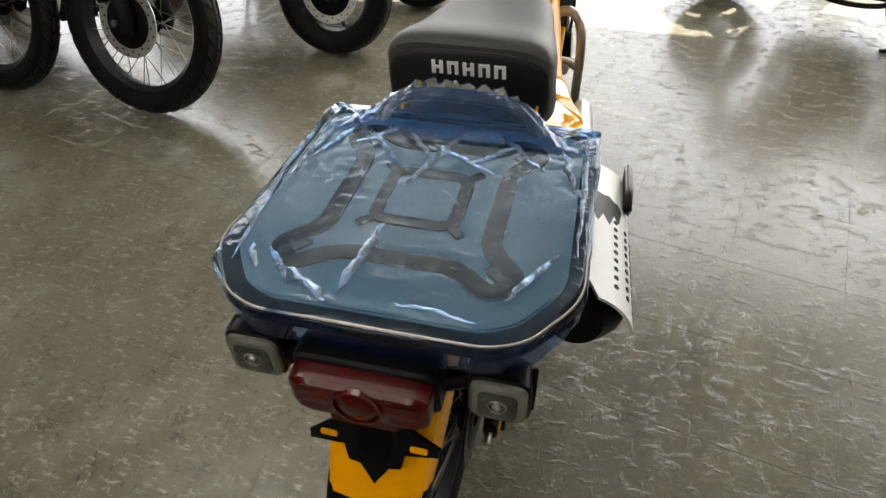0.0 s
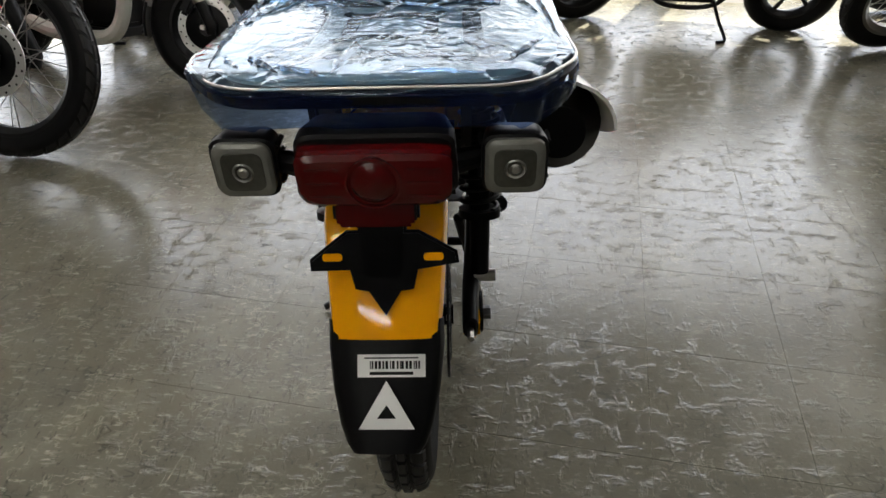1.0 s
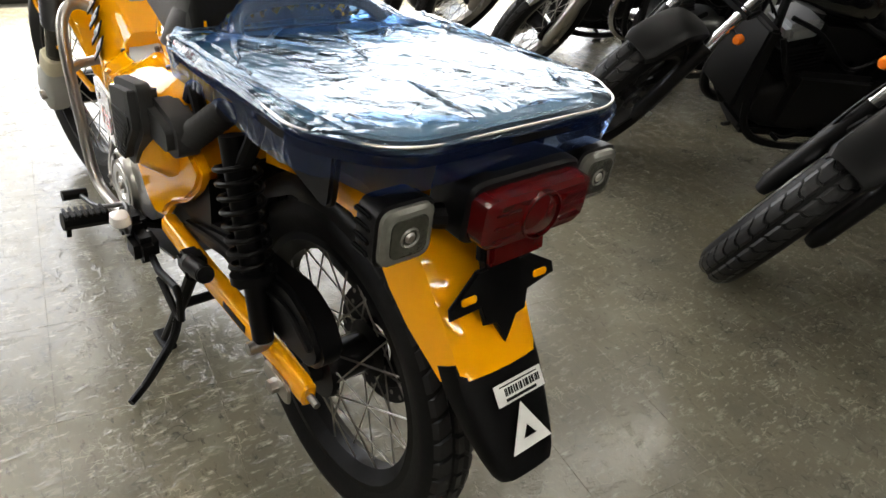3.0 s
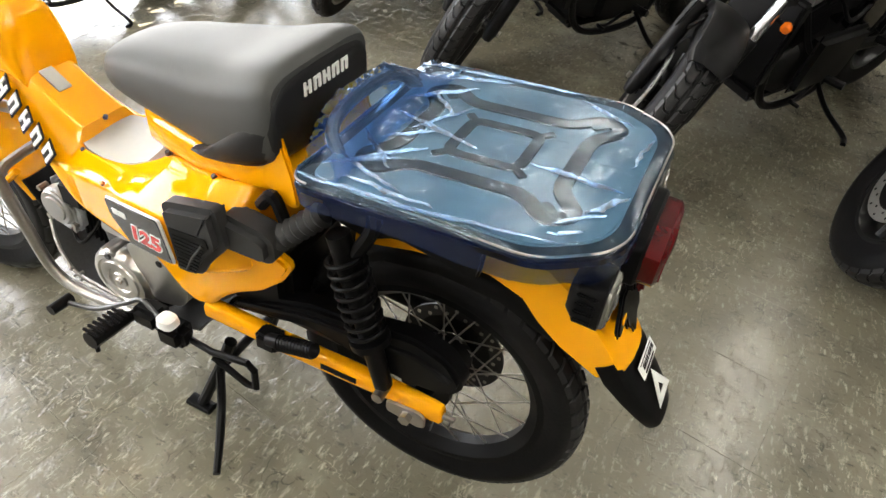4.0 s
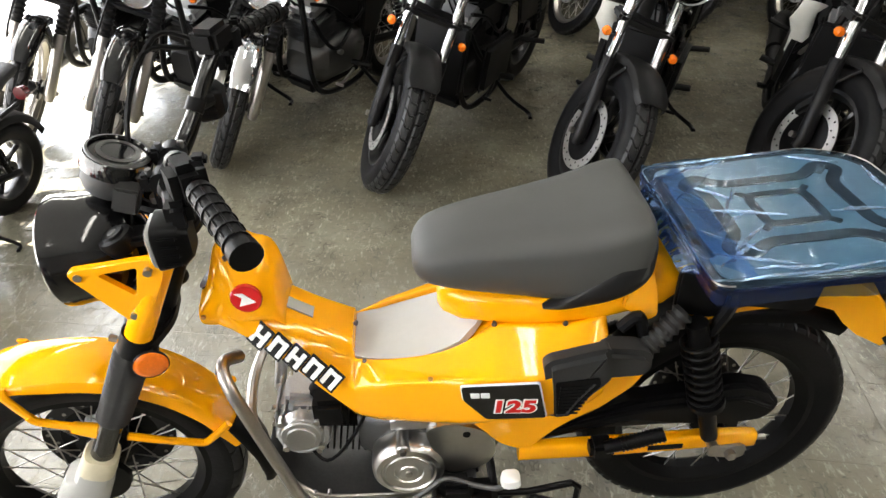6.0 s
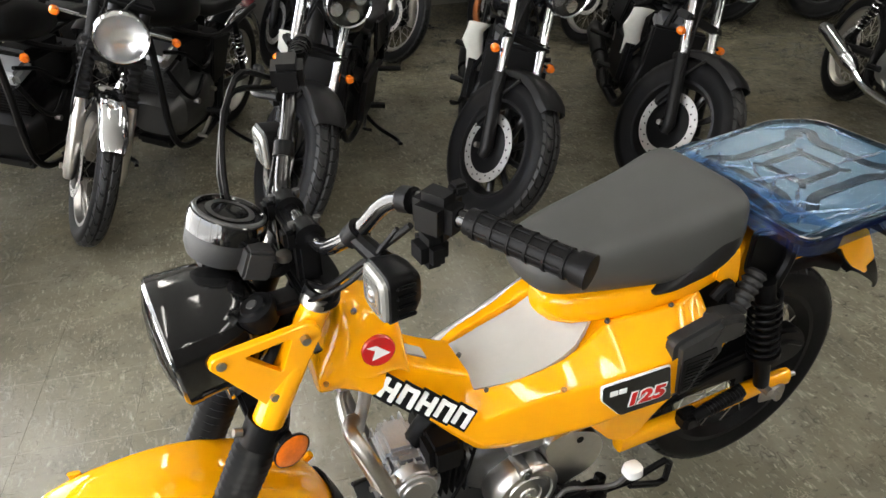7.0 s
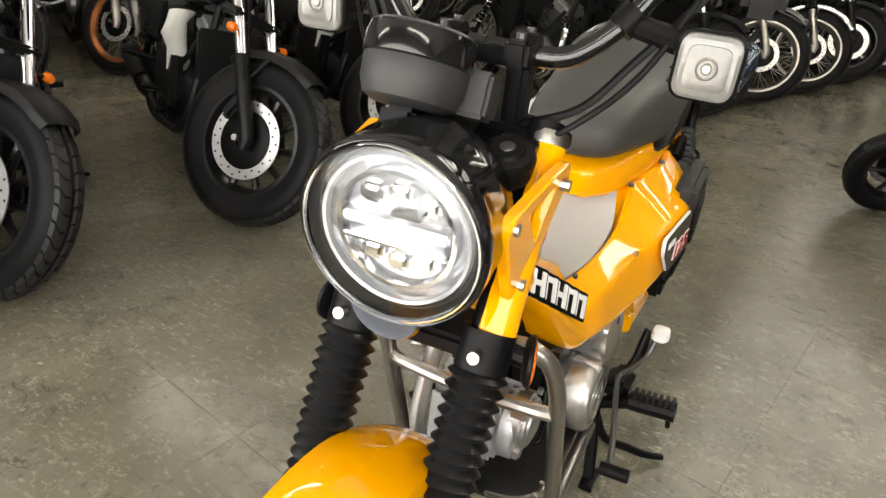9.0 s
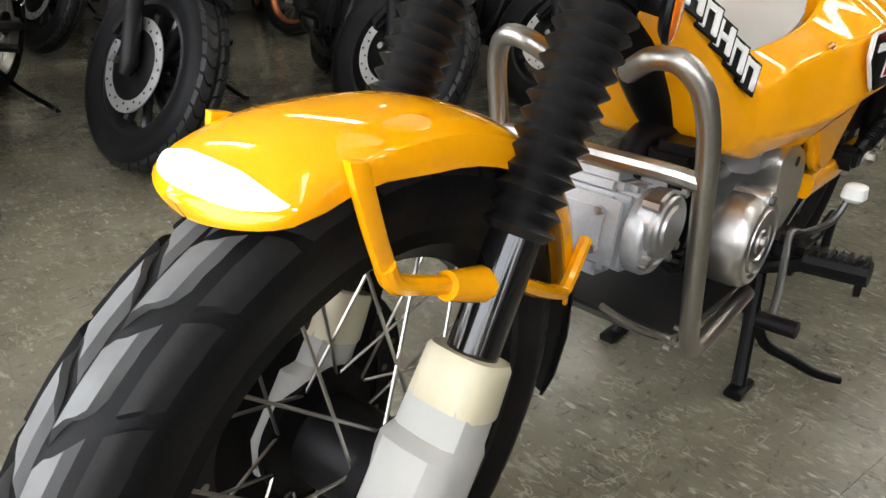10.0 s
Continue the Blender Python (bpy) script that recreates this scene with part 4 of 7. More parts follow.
part("lens_ring", lathe([(0.026, -0.298), (0.028, -0.298), (0.028, -0.282), (0.026, -0.282)], 28, "x", (0, -0.004, 0.789), closed=True), LENSRED, light)
part("lens_centre", lathe([(0, -0.301), (0.018, -0.299), (0.025, -0.293), (0.025, -0.282)], 24, "x", (0, -0.004, 0.789)), LENSRED, light)
for z in (0.774, 0.789, 0.804):
    for s in (1, -1):
        part("lens_rib", box((-0.2955, s * 0.050 - 0.004, z), (0.003, 0.034, 0.003), 0.001), LENSRED, light)
part("reflector", box((-0.275, 0, 0.742), (0.012, 0.082, 0.032), 0.004, pose(0, 0, 0, 0, 12, 0)), LENSRED, bike, "dark red reflector")
part("reflector_bracket", box((-0.264, 0, 0.745), (0.012, 0.092, 0.036), 0.003, pose(0, 0, 0, 0, 12, 0)), BLACK, bike)
PLB = Matrix.Translation((-0.270, -0.003, 0.676)) @ Matrix.Rotation(radians(18), 4, "Y") @ Matrix.Translation((0, 0, -0.672))
brk = part("number_plate_bracket", moved(plate([(0.082, 0.659), (0.082, 0.673), (0.040, 0.706), (-0.040, 0.706), (-0.082, 0.682), (-0.084, 0.668), (-0.038, 0.660), (-0.033, 0.637), (-0.018, 0.634), (0.0, 0.604), (0.018, 0.634), (0.033, 0.637), (0.038, 0.660)], 0.008, "yz", 0.0), PLB), BLACK, bike)
part("bracket_rib", moved(plate(round_outline([(0.028, 0.735), (-0.028, 0.735), (-0.024, 0.65), (0.024, 0.65)], 0.008), 0.016, "yz", 0.004), PLB), BLACK, brk)
for s in (1, -1):
    part("slot", moved(plate(round_outline([(s * 0.056 - 0.011, 0.672), (s * 0.056 + 0.011, 0.672), (s * 0.056 + 0.011, 0.681), (s * 0.056 - 0.011, 0.681)], 0.004), 0.002, "yz", -0.0045, 0), PLB), YELLOW, brk)


def square_lamp(m, rim, face):
    """A square indicator that faces +x of m, with ribbed black body, pale lens and bulb ring."""
    sq = round_outline([(-1, -1), (1, -1), (1, 1), (-1, 1)], 0.5, 5)

    def ring(x, h):
        return [Vector((x, a * h, b * h)) for a, b in sq]

    body = part("indicator", moved(rings([ring(-0.045, 0.022), ring(-0.034, 0.031), ring(-0.006, 0.0345), ring(0.0, 0.0345), ring(0.002, 0.032)]), m), BLACK, bike, "square indicator with a pale lens")
    part("lens", moved(rings([ring(0.0, 0.032), ring(0.006, 0.031), ring(0.009, 0.027)]), m), rim, body)
    part("lens_face", moved(rings([ring(0.0085, 0.022), ring(0.0105, 0.0215), ring(0.011, 0.019)]), m), face, body)
    part("bulb_ring", moved(lathe([(0.0085, 0.011), (0.010, 0.0128), (0.0115, 0.011)], 18, "x"), m), rim, body)
    part("bulb", moved(lathe([(0, 0.0135), (0.004, 0.013), (0.006, 0.011)], 12, "x"), m), STEEL, body)
    for k in range(4):
        for s in (1, -1):
            part("rib", moved(box((-0.020, s * 0.0345, -0.021 + 0.014 * k), (0.026, 0.006, 0.006), 0.002), m), BLACK, body)
    return body


for s in (1, -1):
    square_lamp(Matrix.Translation((-0.247, s * 0.141 - 0.005, 0.781)) @ Matrix.Rotation(radians(180), 4, "Z"), REARRIM, REARLENS)
    part("indicator_stalk", cyl((-0.235, s * 0.07, 0.775), (-0.225, s * 0.112, 0.78), 0.015, 0.012, 10), BLACK, bike)

# under-seat cowl, shocks, swing arm, chain case
for s in (1, -1):
    part("side_cowl", plate(round_outline([(0.20, 0.71), (0.12, 0.69), (0.07, 0.715), (-0.065, 0.690), (-0.075, 0.80), (0.20, 0.81)], 0.02), 0.014, "xz", s * 0.098, 0.004), BLACK, bike)
    sh = part("shock_absorber", tube([(0.16, s * 0.122, 0.70), (0.13, s * 0.122, 0.60), (0.074, s * 0.122, 0.385)], [0.02, 0.02, 0.017], 12, smooth=False), BLACK, bike, "black rear shock absorber")
    part("spring", coil((0.150, s * 0.122, 0.665), (0.105, s * 0.122, 0.50), 0.031, 0.0044, 8, 8), BLACK, sh)
    part("spring_seat", cyl((0.104, s * 0.122, 0.50), (0.100, s * 0.122, 0.487), 0.036, seg=18), BLACK, sh)
    part("bolt", cyl((0.072, s * 0.112, 0.378), (0.072, s * 0.150, 0.378), 0.011, seg=12), STEEL, sh)
    # right arm: covering parts and their shade put into black, only its end yellow
    arm = part("swing_arm", rings([oval((x, s * y, z), (0, 1, 0), (0, 0, 1), w, h, 20, 2.8) for x, y, z, w, h in ((0.47, 0.118, 0.374, 0.016, 0.022), (0.30, 0.118, 0.371, 0.017, 0.021), (0.14, 0.112, 0.366, 0.017, 0.021), (0.06, 0.106, 0.360, 0.015, 0.022), (-0.020, 0.104, 0.352, 0.014, 0.024), (-0.036, 0.104, 0.351, 0.013, 0.022), (-0.040, 0.104, 0.351, 0.009, 0.017))]), YELLOW if s > 0 else BLACK, bike)
    if s < 0:
        part("arm_end", box((-0.012, s * 0.106, 0.342), (0.05, 0.028, 0.042), 0.008), YELLOW, arm)
    part("axle_plate", plate(round_outline([(0.066, 0.322), (0.066, 0.352), (0.0, 0.356), (-0.014, 0.346), (-0.014, 0.318), (0.0, 0.312)], 0.008), 0.006, "xz", s * 0.1235, 0.002), STEEL if s > 0 else BLACK, arm)
    part("axle_nut", cyl((0.022, s * 0.12, 0.334), (0.022, s * 0.140, 0.334), 0.012, seg=6), STEEL if s > 0 else DARKMETAL, arm)
    part("axle_bolt", cyl((-0.035, s * 0.104, 0.350), (-0.062, s * 0.104, 0.349), 0.006, seg=8), STEEL, arm)
    part("maker_plate", box((0.165, s * 0.1298, 0.368), (0.075, 0.002, 0.014), 0.0005, pose(0, 0, 0, 0, -2, s * 2)), BLACK, arm)
    pg = part("passenger_peg", tube([(0.300, s * 0.15, 0.405), (0.25, s * 0.157, 0.426), (0.19, s * 0.162, 0.450)], [0.013, 0.014, 0.014], 12, smooth=False), BLACK, bike, "folded rubber passenger footrest")
    for k in range(11):
        a = Vector((0.272, s * 0.155, 0.417)).lerp(Vector((0.198, s * 0.162, 0.447)), k / 10)
        part("rib", cyl(a, a + Vector((-0.0032, 0, 0.0013)), 0.0158, seg=12), BLACK, pg)
    part("peg_bracket", box((0.305, s * 0.14, 0.395), (0.05, 0.04, 0.04), 0.008), BLACK, bike)
case = part("chain_case", plate(round_outline([(0.44, 0.385), (0.42, 0.41), (0.34, 0.45), (0.24, 0.485), (0.10, 0.50), (0.03, 0.515), (-0.035, 0.495), (-0.072, 0.445), (-0.045, 0.405), (0.03, 0.395), (0.10, 0.40), (0.24, 0.425), (0.33, 0.40)], 0.02), 0.045, "xz", 0.085, 0.008), BLACK, bike)
part("case_rib", tube([(0.40, 0.109, 0.415), (0.24, 0.109, 0.458), (0.10, 0.109, 0.47), (0.02, 0.109, 0.478), (-0.045, 0.109, 0.45)], 0.006, 6), BLACK, case)
part("chain", tube([(0.40, 0.07, 0.385), (0.03, 0.07, 0.38)], 0.009, 6, smooth=False), DARKMETAL, bike)

# exhaust with white heat shield, right side
ex = part("silencer", tube([(0.38, -0.180, 0.585), (0.29, -0.198, 0.645), (0.14, -0.212, 0.695), (-0.05, -0.216, 0.728), (-0.085, -0.216, 0.734)], [0.03, 0.05, 0.060, 0.060, 0.034], 20, smooth=False), BLACK, bike, "black upswept silencer with white heat shield")
def shield(th, a0, a1):
    secs = []
    for i in range(13):
        t = i / 12
        c = Vector((0.27, -0.203, 0.655)).lerp(Vector((-0.10, -0.216, 0.738)), t)
        w = 0.35 + 0.65 * math.sin(math.pi * min(1, 0.12 + 0.85 * t)) ** 0.5
        ring = []
        for rr, order in ((0.070, 1), (0.070 - th, -1)):
            for k in range(9)[::order]:
                a = radians(a0 + (a1 - a0) * (0.5 + (k / 8 - 0.5) * w))
                ring.append(c + rr * Vector((0, -math.cos(a), math.sin(a))))
        secs.append(ring)
    return rings(secs)
part("heat_shield", shield(0.004, -22, 100), WHITE, ex, "white perforated heat shield")
for i in range(9):
    for j in range(3):
        c = Vector((0.10, -0.209, 0.693)).lerp(Vector((-0.06, -0.2146, 0.729)), i / 8)
        a = radians(12 + 20 * j)
        n1 = Vector((0, -math.cos(a), math.sin(a)))
        part("vent_hole", cyl(c + n1 * 0.0695, c + n1 * 0.0708, 0.004, seg=8), BLACK, ex)
cap = part("shield_cap", plate(round_outline([(0.33, 0.62), (0.33, 0.69), (0.20, 0.735), (0.15, 0.73), (0.22, 0.65)], 0.016), 0.012, "xz", -0.270, 0.004), BLACK, ex, "black cover with a slot")
part("slot", plate(round_outline([(0.30, 0.672), (0.30, 0.682), (0.25, 0.702), (0.25, 0.692)], 0.004), 0.002, "xz", -0.2765, 0), DARKMETAL, cap)
part("exhaust_pipe", tube([(0.93, -0.03, 0.33), (0.90, -0.09, 0.25), (0.75, -0.14, 0.25), (0.55, -0.165, 0.36), (0.44, -0.175, 0.52), (0.37, -0.180, 0.59)], 0.016, 10), DARKMETAL, bike)

part("pipe_shield", tube([(0.86, -0.155, 0.44), (0.77, -0.168, 0.512), (0.64, -0.175, 0.562), (0.50, -0.180, 0.622), (0.42, -0.182, 0.655)], [0.016, 0.022, 0.023, 0.022, 0.014], 14), DISC, bike, "pale metal exhaust pipe shield")

# engine
DARKALU = material("dark_crankcase", (0.10, 0.10, 0.10), 0.42, 0.8, grain=0.15, scale=250, bump=0.2)
eng = part("engine", rings([oval((x, 0, z), (0, 1, 0), (0, 0, 1), w, h, 22, 4.5) for x, z, w, h in ((0.49, 0.33, 0.07, 0.06), (0.52, 0.335, 0.095, 0.08), (0.64, 0.34, 0.105, 0.085), (0.74, 0.345, 0.10, 0.08), (0.79, 0.35, 0.08, 0.06))]), DARKALU, bike, "horizontal single-cylinder engine with round silver cover")
CLUTCH = (0.690, 0, 0.306)
part("clutch_cover", lathe([(0, 0.150), (0.018, 0.150), (0.020, 0.147), (0.029, 0.147), (0.031, 0.150), (0.048, 0.150), (0.050, 0.146), (0.054, 0.146), (0.057, 0.150), (0.066, 0.149), (0.073, 0.142), (0.076, 0.130), (0.076, 0.095)], 40, "y", CLUTCH), POLISH, eng)
part("bolt", cyl((0.690, 0.148, 0.306), (0.690, 0.155, 0.306), 0.008, seg=6), STEEL, eng)
part("bolt_boss", lathe([(0, 0.150), (0.012, 0.150), (0.015, 0.146), (0.016, 0.10)], 18, "y", (0.698, 0, 0.372)), POLISH, eng)
part("bolt", cyl((0.698, 0.148, 0.372), (0.698, 0.155, 0.372), 0.007, seg=6), DARKMETAL, eng)
part("sprocket_cover", rings([[Vector((x, y, z)) for x, z in round_outline([(0.655, 0.42), (0.60, 0.435), (0.53, 0.405), (0.505, 0.35), (0.53, 0.30), (0.61, 0.28), (0.63, 0.33)], 0.025)] for y in (0.10, 0.138)]), POLISH, eng, angle=30)
part("cover_hole", cyl((0.57, 0.135, 0.40), (0.57, 0.1395, 0.40), 0.008, seg=10), BLACK, eng)
part("cover_hump", slab([((0.72, 0.085, 0.425), 0.045, 0.02, 0), ((0.67, 0.085, 0.435), 0.05, 0.03, 0), ((0.62, 0.085, 0.425), 0.045, 0.02, 0)], 14, 3), ALU, eng)
for k in range(7):
    part("fin", box((0.775 + 0.013 * k, 0, 0.350 + 0.002 * k), (0.004, 0.155, 0.11), 0.0015, pose(0, 0, 0, 0, -8, 0)), BLACK, eng)
part("cylinder", tube([(0.74, 0, 0.345), (0.88, 0, 0.365)], 0.045, 18, smooth=False), BLACK, eng)
HD = Matrix.Translation((0.903, 0, 0.360)) @ Matrix.Rotation(radians(-8), 4, "Y")
part("cylinder_head", moved(join(box((0, 0, 0), (0.07, 0.13, 0.115), 0.012), box((0.045, 0, 0.0), (0.04, 0.10, 0.085), 0.014), box((0.015, 0, 0.055), (0.06, 0.08, 0.03), 0.01), box((0.015, 0, -0.055), (0.06, 0.07, 0.03), 0.01)), HD), ALUDULL, eng)
part("head_cover", moved(lathe([(0, 0.092), (0.024, 0.091), (0.026, 0.088), (0.036, 0.087), (0.038, 0.090), (0.041, 0.090), (0.044, 0.086), (0.052, 0.084), (0.056, 0.078), (0.056, 0.06)], 32, "y"), HD), ALUDULL, eng)
for k in range(6):
    part("fin", moved(box((-0.02 + 0.016 * k, 0, 0.0), (0.004, 0.142 - 0.006 * k, 0.125 - 0.008 * k), 0.0015), HD), ALUDULL, eng)
for a in range(4):
    u, v = 0.048 * math.cos(a * 1.571 + 0.8), 0.048 * math.sin(a * 1.571 + 0.8)
    part("bolt", moved(cyl((u, 0.082, v), (u, 0.093, v), 0.006, seg=6), HD), STEEL, eng)
    part("bolt", moved(cyl((0.06, u * 0.9, v * 0.75), (0.072, u * 0.9, v * 0.75), 0.006, seg=6), HD), STEEL, eng)
part("spark_lead", tube([(0.91, 0.07, 0.345), (0.86, 0.10, 0.30), (0.80, 0.09, 0.36), (0.76, 0.07, 0.44)], 0.004, 6), BLACK, eng)
part("intake_pipe", tube([(0.88, 0, 0.455), (0.84, 0.0, 0.50), (0.78, 0.02, 0.50)], 0.024, 12), BLACK, bike)
part("throttle_body", box((0.845, 0.055, 0.475), (0.07, 0.07, 0.07), 0.012), BLACK, bike)
part("skid_plate", rings([[Vector((x, y * w, z - d)) for d, ys in ((0, (-1, -0.5, 0.5, 1)), (0.006, (1, 0.5, -0.5, -1))) for y in ys] for x, z, w in ((1.0, 0.325, 0.055), (0.965, 0.295, 0.08), (0.92, 0.268, 0.10), (0.86, 0.245, 0.108), (0.62, 0.232, 0.105), (0.55, 0.235, 0.09))]), DARKMETAL, bike)
for i, (x, z) in enumerate(((0.90, 0.262), (0.885, 0.25), (0.87, 0.262), (0.895, 0.242), (0.875, 0.24))):
    part("bolt", cyl((x, 0.102, z), (x, 0.112, z), 0.004, seg=8), STEEL, bike)

eng.location = (0.006, -0.012, 0.042)

# tubular engine guard
for s in (1, -1):
    part("engine_guard", tube([(1.005, s * 0.045, 0.612), (1.022, s * 0.078, 0.632), (1.020, s * 0.108, 0.632), (1.006, s * 0.130, 0.605), (0.988, s * 0.139, 0.55), (0.968, s * 0.140, 0.47), (0.946, s * 0.140, 0.385), (0.924, s * 0.140, 0.302), (0.900, s * 0.138, 0.262), (0.865, s * 0.135, 0.245), (0.80, s * 0.13, 0.238), (0.66, s * 0.125, 0.245)], 0.0125, 12), STEEL, bike, "brushed steel engine guard tube")
part("guard_crossbar", tube([(0.978, 0.134, 0.505), (0.992, 0.10, 0.512), (1.002, 0, 0.515), (0.992, -0.10, 0.512), (0.978, -0.134, 0.505)], 0.011, 10), STEEL, bike)
part("down_pipe", tube([(0.955, -0.060, 0.60), (0.950, -0.068, 0.55), (0.965, -0.080, 0.47), (0.978, -0.085, 0.40), (0.97, -0.085, 0.36)], 0.0135, 12), DISC, bike, "pale silver pipe")

for s in (1, -1):
    part("skid_rail", tube([(1.0, s * 0.055, 0.328), (0.965, s * 0.08, 0.298), (0.92, s * 0.10, 0.271), (0.86, s * 0.108, 0.248), (0.64, s * 0.106, 0.236)], 0.0045, 8), STEEL, bike)

# foot controls
peg = part("foot_peg", tube([(0.64, 0.188, 0.318), (0.64, 0.272, 0.325)], [0.019, 0.019], 10, smooth=False), BLACK, bike, "ribbed rubber footrest")
for k in range(7):
    part("rib", box((0.64, 0.195 + 0.0115 * k, 0.336 + 0.001 * k), (0.044, 0.0065, 0.009), 0.003), BLACK, peg)
part("peg_feeler", cyl((0.64, 0.262, 0.31), (0.64, 0.264, 0.288), 0.005, seg=8), BLACK, peg)
part("peg_bar", tube([(0.64, -0.26, 0.325), (0.64, -0.16, 0.30), (0.64, 0.0, 0.245), (0.64, 0.16, 0.30), (0.64, 0.19, 0.317)], 0.012, 10), BLACK, bike)
part("peg_mount", box((0.60, 0.155, 0.315), (0.07, 0.05, 0.05), 0.012), BLACK, bike)
peg = part("foot_peg", tube([(0.64, -0.188, 0.318), (0.64, -0.272, 0.325)], [0.019, 0.019], 10, smooth=False), BLACK, bike)
gear = part("gear_pedal", tube([(0.80, 0.20, 0.285), (0.73, 0.185, 0.29), (0.66, 0.165, 0.325), (0.62, 0.155, 0.345), (0.57, 0.165, 0.335), (0.52, 0.185, 0.345), (0.50, 0.195, 0.38)], 0.0055, 8), DARKMETAL, bike, "rocking gear pedal")
part("pedal_rubber", cyl((0.805, 0.185, 0.285), (0.805, 0.235, 0.288), 0.012, seg=12), BLACK, gear)
part("heel_pad", rings([oval((0.497, 0.20, z), (1, 0, 0), (0, 1, 0), a, b, 14, 3) for z, a, b in ((0.378, 0.012, 0.012), (0.385, 0.02, 0.018), (0.402, 0.018, 0.016), (0.406, 0.01, 0.01))]), WHITE, gear)
part("brake_pedal", tube([(0.62, -0.15, 0.27), (0.72, -0.18, 0.26), (0.80, -0.20, 0.27)], 0.008, 8), BLACK, bike)
# stands
part("side_stand", tube([(0.55, 0.14, 0.27), (0.45, 0.155, 0.285), (0.36, 0.155, 0.305), (0.345, 0.155, 0.29), (0.347, 0.155, 0.238), (0.37, 0.155, 0.233), (0.45, 0.155, 0.27)], 0.0075, 8, smooth=False), BLACK, bike, "folded black side stand")
part("stand_switch", box((0.55, 0.15, 0.285), (0.07, 0.05, 0.06), 0.014), BLACK, bike)
for s in (1, -1):
    leg = part("centre_stand_leg", tube([(0.47, s * 0.085, 0.235), (0.50, s * 0.10, 0.15), (0.555, s * 0.125, 0.012)], [0.014, 0.013, 0.013], 10, smooth=False), BLACK, bike, "black centre stand leg")
    part("stand_foot", rings([oval((x, s * 0.128, 0.008), (0, 1, 0), (0, 0, 1), 0.016, 0.008, 10, 4) for x in (0.525, 0.59)]), BLACK, leg)
part("stand_bar", cyl((0.505, -0.10, 0.14), (0.505, 0.10, 0.14), 0.011, seg=10), BLACK, bike)
part("stand_lever", tube([(0.50, 0.102, 0.15), (0.485, 0.13, 0.075), (0.455, 0.175, 0.045), (0.43, 0.215, 0.022), (0.404, 0.255, 0.012)], [0.010, 0.010, 0.010, 0.009, 0.008], 8), BLACK, bike)
part("frame_tube", tube([(1.03, 0, 0.78), (0.90, 0, 0.62), (0.75, 0, 0.50), (0.55, 0, 0.45), (0.45, 0, 0.35)], 0.035, 12), BLACK, bike)
part("battery_box", box((0.40, 0, 0.48), (0.22, 0.2, 0.16), 0.02), BLACK, bike)
part("inner_fender", shell([(0.27, 0.50, 20, 0.05, 0.03), (0.22, 0.58, 45, 0.05, 0.03), (0.13, 0.635, 75, 0.05, 0.03), (0.02, 0.655, 92, 0.05, 0.03), (-0.1, 0.645, 110, 0.05, 0.03), (-0.2, 0.60, 130, 0.05, 0.03)], 0.05, 0.03), BLACK, bike)

# ---- front end, turned a little to the left ----
def fork(z):
    return 1.165 + (0.713 - z) * 0.51


def bracket_plate(s):
    """A flat three-cornered lamp bracket with a triangular hole, on the side s."""
    arms = [((1.202, 0.883), 0.0155), ((1.086, 0.894), 0.021), ((1.136, 0.786), 0.021)]
    hole = [((1.166, 0.883), 0.003), ((1.112, 0.892), 0.004), ((1.127, 0.843), 0.004)]
    mid = Vector((1.141, 0.856))
    outer, inner = [], []
    for corners, ring in ((arms, outer), (hole, inner)):
        for k, ((x, z), r) in enumerate(corners):
            c = Vector((x, z))
            d = (Vector(arms[k][0]) - mid).normalized()
            for a in (-62, -40, -20, 0, 20, 40, 62):
                ca, sa = math.cos(radians(a)), math.sin(radians(a))
                ring.append(c + Vector((d.x * ca - d.y * sa, d.x * sa + d.y * ca)) * r)

    def lay(ring, inset, lift):
        out = []
        for p in ring:
            q = p + (mid - p).normalized() * inset
            out.append(Vector((q.x, s * (0.098 + (q.y - 0.838) * 0.10 - (q.x - 1.141) * 0.10 + lift), q.y)))
        return out

    bm = bmesh.new()
    loops = [[bm.verts.new(p) for p in lay(*a)] for a in ((outer, 0, -0.006), (outer, 0, 0.0035), (outer, 0.0025, 0.006), (inner, -0.0015, 0.006), (inner, 0, 0.0045), (inner, 0, -0.006))]
    loops.append(loops[0])
    for a, b in zip(loops, loops[1:]):
        for k in range(len(a)):
            j = (k + 1) % len(a)
            bm.faces.new((a[k], a[j], b[j], b[k]))
    bmesh.ops.recalc_face_normals(bm, faces=bm.faces)
    return bm


